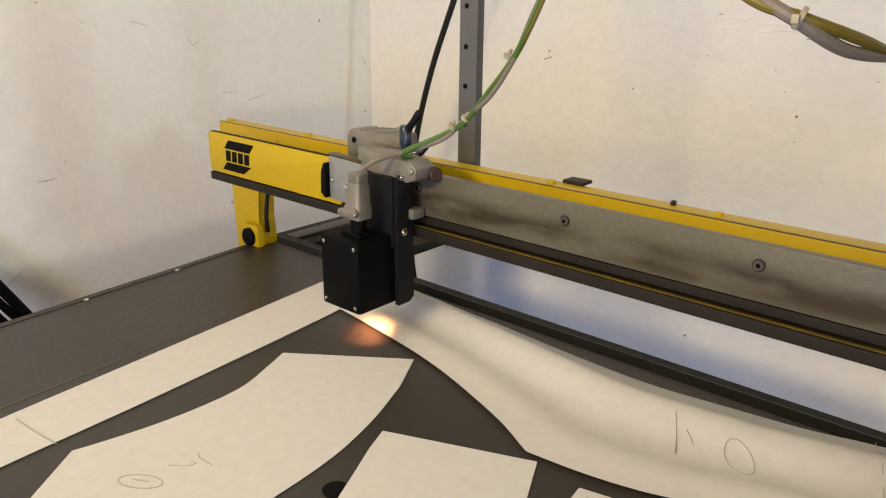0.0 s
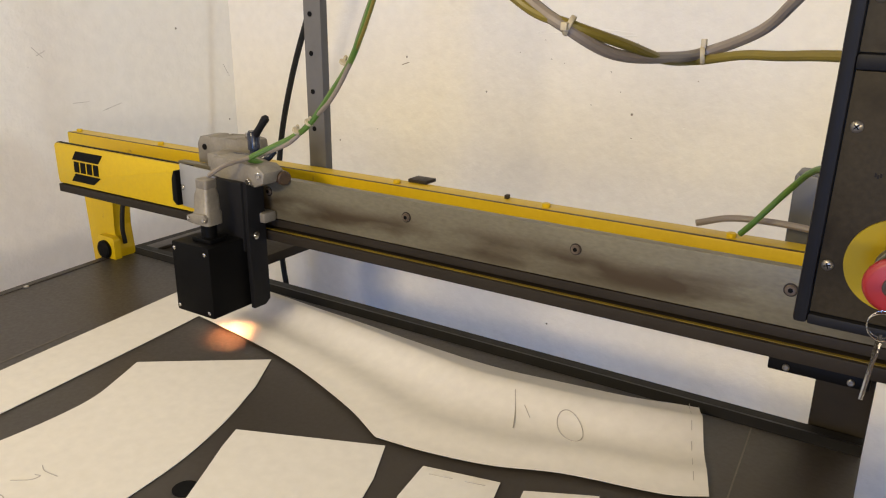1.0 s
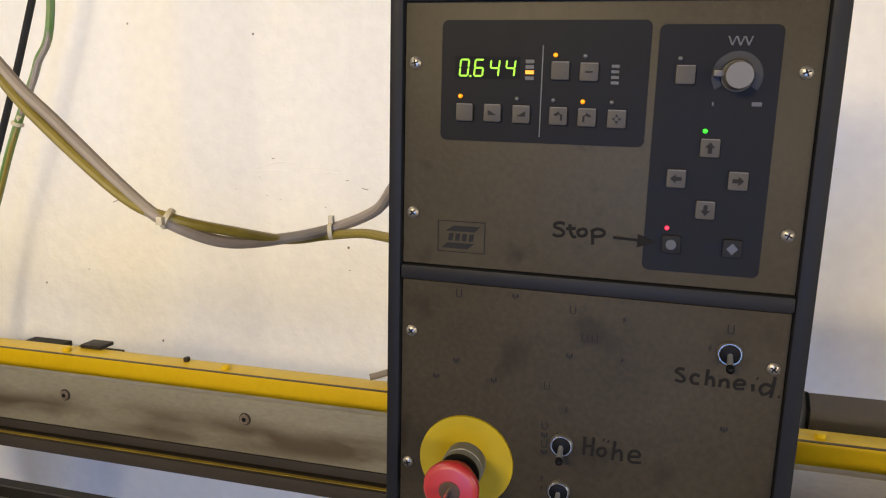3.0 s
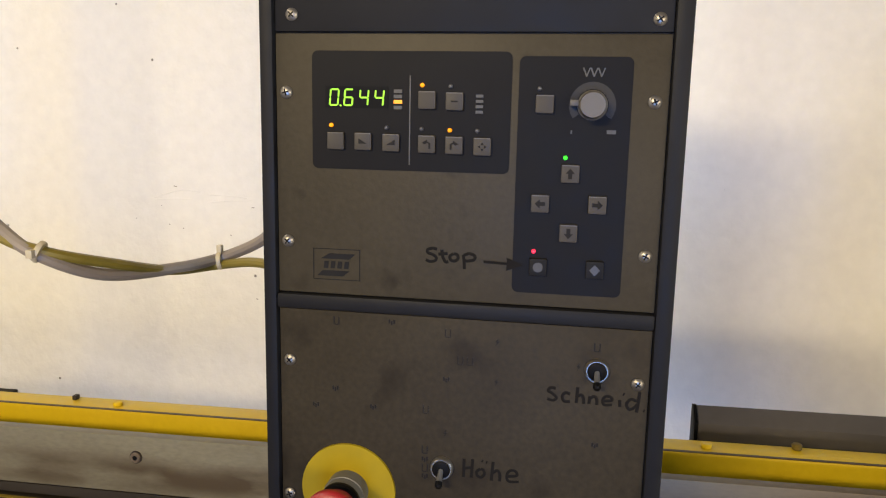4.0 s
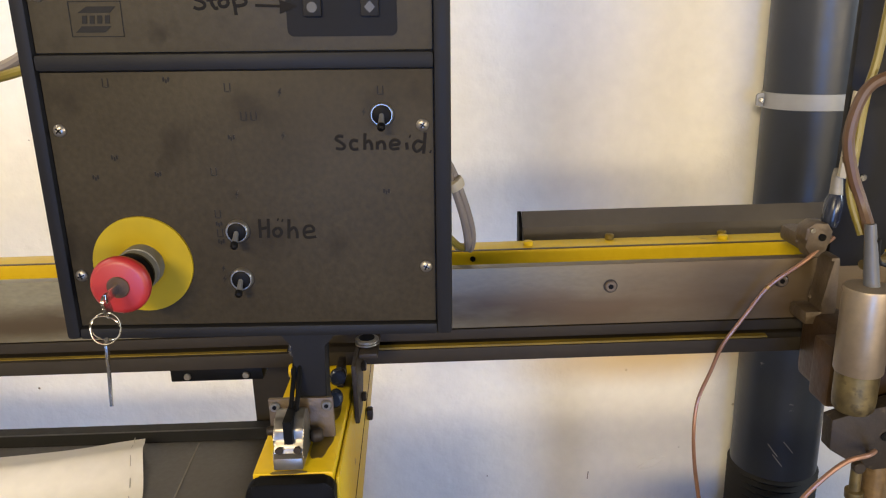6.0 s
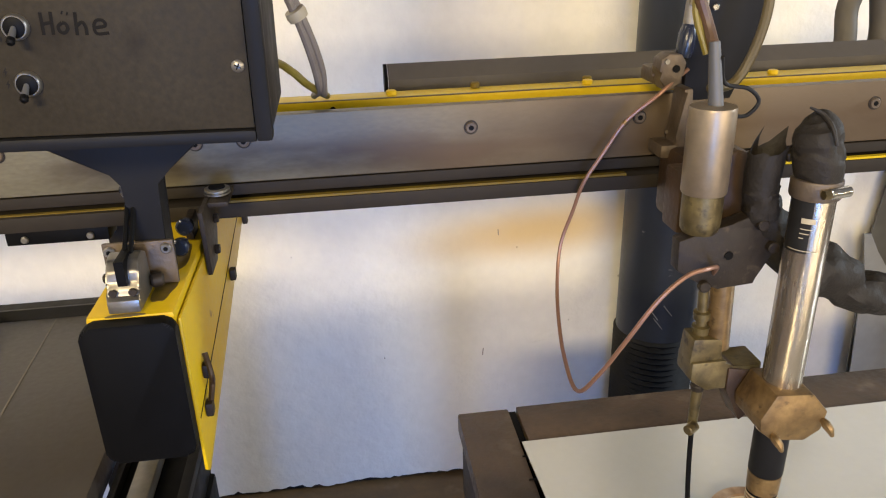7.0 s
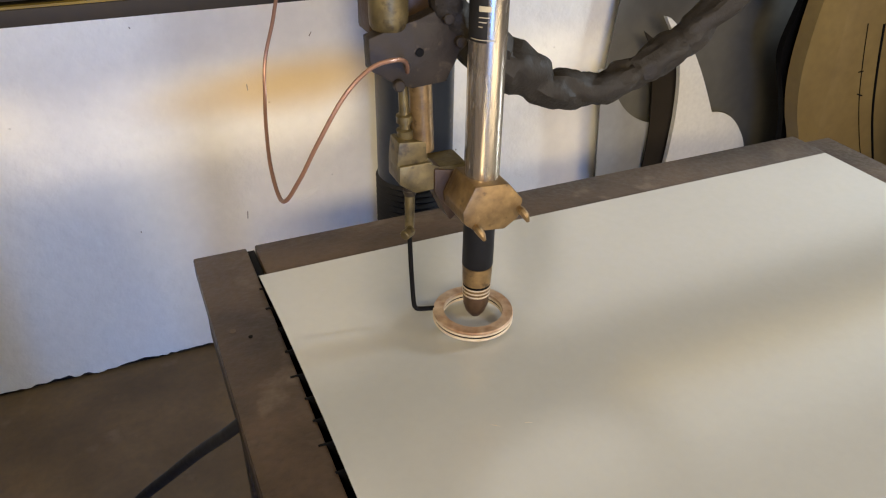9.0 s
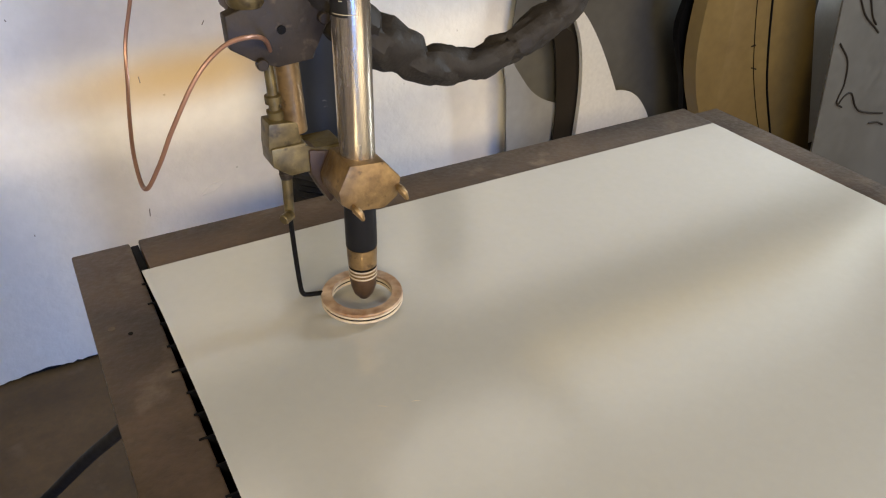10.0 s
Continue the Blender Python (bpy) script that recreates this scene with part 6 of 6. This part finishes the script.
turned(b, (0.985, 0.975, 1.350), (0.990, 0.978, 1.384), [(0, 0.008), (0.2, 0.0098), (0.75, 0.0098), (1, 0.007)], 18)
hub = tor("clamp_hub", b, NAVY, "dark blue clamping lever")
b = B()
turned(b, (0.990, 0.978, 1.380), (0.990, 0.980, 1.412), [(0, 0.0075), (0.8, 0.0055), (1, 0.004)], 12)
part("handle", b, CAST, hub)
b = B()
prism(b, [(0.994, 1.30), (1.050, 1.30), (1.075, 1.36), (1.098, 1.62), (0.998, 1.62), (0.994, 1.36)], "y", 0.985, 0.994, 0.0015)
shield = tor("back_plate", b, CHARCOAL, "dark grey mounting plate")
for x, z in ((1.058, 1.49), (1.079, 1.465), (1.02, 1.40)):
    b = B()
    rod(b, (x, 0.985, z), (x, 0.981, z), 0.004, 12, 0.001)
    part("bolt", b, CHROME, shield)
b = B()
prism(b, [(0.985, 1.405), (1.004, 1.400), (1.003, 1.440), (1.000, 1.492), (0.991, 1.494)], "y", 0.966, 0.972, 0.001)
strap = tor("cable_strap", b, NYLON, "cream plastic strap")
b = B()
rod(b, (0.990, 0.966, 1.425), (0.990, 0.958, 1.425), 0.006, 6, 0.001)
part("bolt", b, BRASS, strap)
for mat, pts, r, lab in ((BROWNWIRE, [(0.958, 0.852, 1.375), (0.955, 0.868, 1.40), (0.943, 0.87, 1.431), (0.936, 0.87, 1.465), (0.946, 0.87, 1.503), (0.970, 0.87, 1.516), (1.010, 0.87, 1.518), (1.07, 0.88, 1.50), (1.10, 0.92, 1.54), (1.11, 0.95, 1.75), (1.11, 0.95, 2.1)], 0.0054, "brown motor cable looping over the torch station"),
                         (OLIVEDARK, [(0.975, 0.888, 1.334), (1.008, 0.90, 1.338), (1.027, 0.90, 1.38), (1.031, 0.90, 1.429), (1.014, 0.90, 1.498), (1.01, 0.90, 1.56), (1.03, 0.92, 1.75), (1.04, 0.93, 2.1)], 0.0050, "olive cable beside the torch station"),
                         (OLIVEWIRE, [(0.955, 0.862, 1.372), (0.946, 0.874, 1.41), (0.950, 0.88, 1.45), (0.956, 0.885, 1.50), (0.97, 0.89, 1.60), (1.0, 0.9, 2.1)], 0.0038, "thin olive cable beside the motor cable"),
                         (RUBBER, [(0.962, 0.846, 1.372), (0.975, 0.86, 1.345), (1.000, 0.86, 1.338), (1.012, 0.86, 1.325), (1.000, 0.86, 1.312), (0.975, 0.856, 1.316)], 0.0020, "thin black wire loop above the motor")):
    b = B()
    hose(b, pts, r, 10, 8)
    single("machine_cable", b, mat, lab, "cable", group="cables of the torch station")
b = B()
hose(b, [(0.992, 0.975, 1.337), (0.972, 0.968, 1.325), (0.955, 0.965, 1.312), (0.924, 0.97, 1.285), (0.901, 0.972, 1.25), (0.880, 0.974, 1.215), (0.871, 0.980, 1.18), (0.859, 0.982, 1.14), (0.851, 0.965, 1.105), (0.840, 0.92, 1.08), (0.830, 0.86, 1.062), (0.828, 0.806, 1.054), (0.842, 0.785, 1.085), (0.858, 0.77, 1.125), (0.885, 0.765, 1.170), (0.912, 0.769, 1.191), (0.936, 0.775, 1.194), (0.958, 0.800, 1.182), (0.9735, 0.836, 1.155), (0.9735, 0.847, 1.138)], 0.0022, 8, 8)
tor("gas_line", b, COPPER, "thin coppery gas line in a loop")
b = B()
turned(b, (0.924, 0.97, 1.285), (0.9215, 0.9702, 1.2815), [(0, 0.0032), (1, 0.0032)], 10)
tor("line_tie", b, BRONZE)

# ---- the large pipe on the back wall ----
pipe = thing("wall_pipe", "dark blue-grey pipe clamped to the back wall", "pipe")
PX, PY = 1.385, 1.842
b = B()
rod(b, (PX, PY, 0.505), (PX, PY, 2.999), 0.100, 40)
part("pipe_body", b, PIPE, pipe)
b = B()
prof = []
for k in range(30):
    prof += [(k / 30, 0.096), ((k + 0.5) / 30, 0.106)]
turned(b, (PX, PY, 0.0), (PX, PY, 0.505), prof + [(1, 0.096)], 40)
for k, (a0, z0) in enumerate(((236, 0.60), (243, 0.575), (255, 0.612))):
    sc = B()
    hose(sc, [(PX + 0.1002 * math.cos(radians(a0 + d)), PY + 0.1002 * math.sin(radians(a0 + d)), z0 - 0.0022 * d) for d in (0, 4, 9, 13)], 0.0013, 6, 4)
    part("scuff", sc, SCRATCH, pipe, "pale scuff on the pipe")
part("corrugated_hose", b, RUBBER, pipe, "black corrugated flexible hose")
b = B()
turned(b, (PX, PY, 1.378), (PX, PY, 1.412), [(0, 0.1012), (0.02, 0.1025), (0.98, 0.1025), (1, 0.1012)], 44)
band = part("pipe_clamp", b, ZINC, pipe, "zinc pipe clamp")
b = B()
prism(b, rounded(PX - 0.118, 1.381, PX - 0.096, 1.409, 0.006), "y", PY + 0.004, PY + 0.012, 0.002)
part("clamp_ear", b, ZINC, band)
b = B()
rod(b, (PX - 0.110, PY + 0.004, 1.395), (PX - 0.110, PY - 0.006, 1.395), 0.006, 14, 0.001)
part("clamp_bolt", b, CHROME, band)
part("wall_tie", box(B(), (PX - 0.010, PY + 0.1026, 1.385), (PX + 0.010, 1.949, 1.405), 0.002), ZINC, band)

# ---- sheet guard behind the beam ----
gd = B()
loft(gd, [[(x, 1.190, 1.262), (x, 1.186, 1.280), (x, 1.185, 1.302), (x, 1.203, 1.3205), (x, 1.205, 1.3185), (x, 1.1885, 1.301), (x, 1.1895, 1.280), (x, 1.1935, 1.262)] for x in (0.679, 1.05, 1.392)])
guard = thing("cable_tray", "dark grey bent-sheet cable tray behind the beam", "cable tray")
part("tray_sheet", gd, TRAYGREY, guard)
b = B()
prism(b, [(1.190, 1.262), (1.186, 1.280), (1.185, 1.302), (1.203, 1.3205), (1.215, 1.318), (1.22, 1.262)], "x", 0.674, 0.6785, 0.0005)
part("end_plate", b, BLACK, guard)
part("tray_floor", box(B(), (0.679, 1.1295, 1.252), (1.392, 1.25, 1.2615), 0.001), TRAYGREY, guard)

# ---- hanging cables between the tracing head and the console ----
for mat, off, r, lab in ((GREYWIRE, (-0.0035, -0.002, -0.0045), 0.0056, "grey cable hanging in a bow to the console"), (OLIVEWIRE, (0.0035, 0.003, 0.0045), 0.0048, "yellow-green cable hanging in a bow to the console")):
    o = Vector(off)
    ends = [(0.210, 0.900, 1.565), (0.245, 0.86, 1.595), (0.285, 0.83, 1.635), (0.32, 0.79, 1.66)] if mat is GREYWIRE else [(0.195, 0.90, 1.5415), (0.235, 0.87, 1.544), (0.275, 0.83, 1.548), (0.315, 0.79, 1.55)]
    pts = [Vector((-0.30, 0.78, 2.30)), Vector((-0.26, 0.77, 2.00)), Vector((-0.175, 0.765, 1.785)) - o * 0.6, Vector((-0.091, 0.76, 1.690)) - o * 0.6, Vector((-0.041, 0.76, 1.645)) - o * 0.8, Vector((0.033, 0.757, 1.588)) - o * 0.5, Vector((0.077, 0.754, 1.568)) + o * 0.3, Vector((0.108, 0.80, 1.548)) + o * 1.0, Vector((0.130, 0.87, 1.537)) - o * 0.2, Vector((0.150, 0.925, 1.537)) - o * 0.9] + [Vector(e) for e in ends]
    b = B()
    hose(b, pts, r, 10, 8)
    single("hanging_cable", b, mat, lab, "cable", group="cables to the console")
for p, d, s in (((0.077, 0.754, 1.569), (1, 0.3, -0.5), 0), ((0.152, 0.924, 1.538), (1, 0.2, 0.1), 1)):
    b = B()
    p, d = Vector(p), Vector(d).normalized()
    turned(b, p - d * 0.0022, p + d * 0.0022, [(0, 0.0092), (0.5, 0.0098), (1, 0.0092)], 14)
    if s:
        box(b, (-0.0028, -0.0028, 0.007), (0.0028, 0.0028, 0.0165), 0.001, Matrix.Translation(p))
    else:
        box(b, (-0.003, -0.013, -0.004), (0.003, -0.006, 0.003), 0.001, Matrix.Translation(p))
    single("cable_tie", b, NYLON, "pale nylon tie round the console cables", "cable tie", group="cable ties")
for mat, pts, r, lab in ((GREENWIRE, [(0.179, 1.105, 1.306), (0.195, 1.10, 1.326), (0.231, 1.09, 1.375), (0.262, 1.04, 1.412), (0.30, 0.95, 1.43), (0.33, 0.81, 1.44)], 0.0040, "green earth wire from the beam to the console"),
                         (GREYWIRE, [(0.12, 1.115, 1.309), (0.165, 1.135, 1.318), (0.24, 1.135, 1.319), (0.30, 1.13, 1.312), (0.34, 1.12, 1.309)], 0.0045, "grey cable lying along the beam"),
                         (GREYWIRE, [(0.545, 0.81, 1.475), (0.563, 0.93, 1.452), (0.578, 0.95, 1.415), (0.590, 0.96, 1.372), (0.594, 0.99, 1.335), (0.585, 1.08, 1.309)], 0.0042, "grey cable bending from the console to the beam"),
                         (GREYWIRE, [(0.550, 0.81, 1.465), (0.572, 0.94, 1.440), (0.588, 0.955, 1.40), (0.598, 0.97, 1.36), (0.598, 1.0, 1.33), (0.597, 1.085, 1.309)], 0.0042, "grey cable bending from the console to the beam"),
                         (OLIVEWIRE, [(0.540, 0.81, 1.380), (0.556, 0.92, 1.374), (0.570, 0.95, 1.360), (0.584, 0.97, 1.342), (0.600, 1.06, 1.312)], 0.0040, "yellow-green cable bending from the console to the beam"),
                         (RUBBER, [(-0.96, 1.75, 2.0), (-1.05, 1.75, 1.76), (-1.128, 1.75, 1.569), (-1.206, 1.75, 1.384), (-1.265, 1.75, 1.191), (-1.292, 1.75, 1.0), (-1.291, 1.75, 0.82), (-1.273, 1.75, 0.694), (-1.23, 1.75, 0.50), (-1.20, 1.75, 0.0)], 0.0085, "black cable hanging behind the upright post")):
    b = B()
    hose(b, pts, r, 10, 8)
    single("machine_cable", b, mat, lab, "cable", group="cables of the gantry")
b = B()
turned(b, (0.578, 0.948, 1.418), (0.582, 0.950, 1.410), [(0, 0.0100), (0.5, 0.0108), (1, 0.0100)], 14)
single("cable_tie", b, NYLON, "pale nylon tie round the console cables", "cable tie", group="cable ties")
cabbox = box(B(), (0.222, 1.190, 1.262), (0.30, 1.25, 1.375), 0.004)
junction = thing("junction_box", "grey junction box behind the beam", "junction box")
part("box_body", cabbox, GREYPLASTIC, junction)
part("mounting_foot", box(B(), (0.23, 1.1285, 1.264), (0.29, 1.189, 1.275), 0.002), GREYPLASTIC, junction)
b = B()
hose(b, [(0.770, 0.85, 0.745), (0.735, 0.885, 0.690), (0.700, 0.93, 0.628), (0.655, 0.985, 0.545), (0.600, 1.06, 0.435), (0.54, 1.14, 0.300), (0.48, 1.22, 0.15), (0.43, 1.29, 0.03), (0.36, 1.36, 0.010), (0.25, 1.45, 0.010)], 0.0085, 12, 8)
single("black_hose", b, RUBBER, "black hose hanging from the cutting table to the floor", "hose")
# hoses lying behind the right end of the tray
for k, (m, lab) in enumerate(((HOSEGREY, "grey-brown hose loop behind the cable tray"), (OLIVEWIRE, "green-yellow wires behind the cable tray"))):
    b = B()
    if k == 0:
        hose(b, [(1.532, 1.948, 1.00), (1.532, 1.70, 1.08), (1.532, 1.50, 1.224), (1.536, 1.50, 1.334), (1.568, 1.50, 1.389), (1.600, 1.50, 1.334), (1.604, 1.51, 1.224), (1.604, 1.70, 1.08), (1.604, 1.948, 1.00)], 0.019, 14, 8)
    else:
        hose(b, [(1.45, 1.14, 1.27), (1.468, 1.20, 1.29), (1.475, 1.25, 1.36), (1.49, 1.28, 1.50), (1.50, 1.3, 2.1)], 0.011, 10, 8)
    single("hose_loop", b, m, lab, "hose")


# ---- sheet offcuts leaning at the right of the back wall ----
def leaning(name, outline, y, mat, label, thick=0.004, lean=2.0, bevel=0.0):
    """A cut sheet standing on the floor, its top leant back a little."""
    b = B()
    prism(b, outline, "y", -thick / 2, thick / 2, bevel)
    ob = single(name, b, mat, label, "metal offcut", group="offcuts leaning on the wall")
    ob.matrix_world = pose(0, y, 0, -lean, 0, 0)
    return ob


leaning("sheet_offcut", [(2.03, 0.0), (2.010, 0.667), (2.040, 0.92), (2.085, 1.30), (3.4, 1.30), (3.4, 0.0)], 1.90, GREYSHEET, "large grey steel sheet leaning on the wall", 0.004, 0.9)
leaning("sheet_offcut", [(2.012, 0.0), (2.007, 0.30), (1.987, 0.597), (1.967, 0.700), (1.987, 0.698)] + curve_line([(2.017, 0.645), (2.082, 0.561), (2.153, 0.515), (2.255, 0.481)], 5) + [(2.287, 0.475), (2.292, 0.0)], 1.868, ZINC, "pale zinc offcut with a round cut-out", 0.004, 0.9)
leaning("sheet_offcut", curve_line([(2.148, 0.842), (2.191, 0.775), (2.225, 0.690), (2.241, 0.58), (2.241, 0.45), (2.225, 0.30), (2.163, 0.0)], 5) + curve_line([(2.483, 0.0), (2.469, 0.283), (2.418, 0.45), (2.376, 0.543), (2.303, 0.678), (2.231, 0.779), (2.163, 0.838)], 5), 1.835, WHITESHEET, "white horn-shaped offcut leaning on the wall", 0.016, 0.9, 0.001)
leaning("sheet_offcut", curve_line([(2.32, 0.0), (2.325, 0.40), (2.36, 0.493), (2.43, 0.505), (2.495, 0.483), (2.548, 0.433), (2.592, 0.355), (2.625, 0.20), (2.635, 0.0)], 5), 1.862, WHITESHEET, "small white round-topped offcut", 0.004, 0.9)
tan = leaning("thick_plate", curve_line([(2.66, 0.0), (2.63, 0.25), (2.575, 0.45), (2.53, 0.56), (2.505, 0.66), (2.500, 0.78), (2.52, 0.95), (2.60, 1.2)], 5) + [(2.88, 1.25), (2.99, 0.787), (3.17, 0.259), (3.24, 0.0)], 1.66, TANSHEET, "tan curved plywood plate with a sawn slit", 0.05, 0.5, 0.004)
for line, r in (([(2.712, 0.819), (2.737, 0.714), (2.775, 0.582), (2.837, 0.436), (2.886, 0.345)], 0.0016), ([(2.781, 0.811), (2.814, 0.668), (2.862, 0.511), (2.953, 0.309)], 0.0042)):
    b = B()
    hose(b, [(x, -0.0255, z) for x, z in line], r, 8, 6)
    part("sawn_slit", b, BLACK, tan, "dark sawn slit")
for line in [[(2.734, 0.672), (2.754, 0.673)], [(2.759, 0.6), (2.782, 0.592)]]:
    b = B()
    hose(b, [(x, -0.0255, z) for x, z in line], 0.0022, 6, 3)
    part("slit_nick", b, BLACK, tan)
# black sheet draws the shaded gap left of the tan plate
leaning("thick_plate", curve_line([(2.62, 0.0), (2.585, 0.30), (2.556, 0.52), (2.51, 0.65), (2.480, 0.74), (2.50, 0.84), (2.55, 1.0), (2.60, 1.15)], 5) + [(2.9, 1.15), (2.9, 0.0)], 1.715, BLACK, "black curved sheet in place of the shaded gap beside the tan plate", 0.02, 0.5, 0.002)
leaning("sheet_offcut", curve_line([(2.098, 0.80), (2.138, 0.72), (2.163, 0.57), (2.168, 0.40), (2.133, 0.0)], 5) + [(2.263, 0.0), (2.283, 0.40), (2.243, 0.70)], 1.853, FLANGE, "dark curved shape behind the white horn", 0.004, 0.9)
stained = leaning("sheet_offcut", [(2.965, 0.0), (2.91, 0.373), (2.853, 0.846), (2.81, 1.2), (4.2, 1.2), (4.2, 0.0)], 1.45, GREYSHEET, "grey sheet with dark scorch lines leaning at the wall", 0.006, 0.9)
for line in [[(2.895, 0.711), (2.957, 0.649), (2.977, 0.574), (2.966, 0.527), (2.97, 0.508), (3.0, 0.491)], [(2.974, 0.5), (2.998, 0.529), (3.031, 0.531), (3.073, 0.481), (3.122, 0.452), (3.244, 0.424)], [(2.931, 0.838), (2.98, 0.783), (3.043, 0.741), (3.073, 0.72)], [(2.981, 0.833), (3.015, 0.779), (3.048, 0.748)], [(3.178, 0.401), (3.23, 0.394), (3.269, 0.378)]]:
    b = B()
    hose(b, [(x, -0.0032, z) for x, z in line], 0.0035, 8, 6)
    part("scorch_line", b, FLANGE, stained, "dark scorch line")
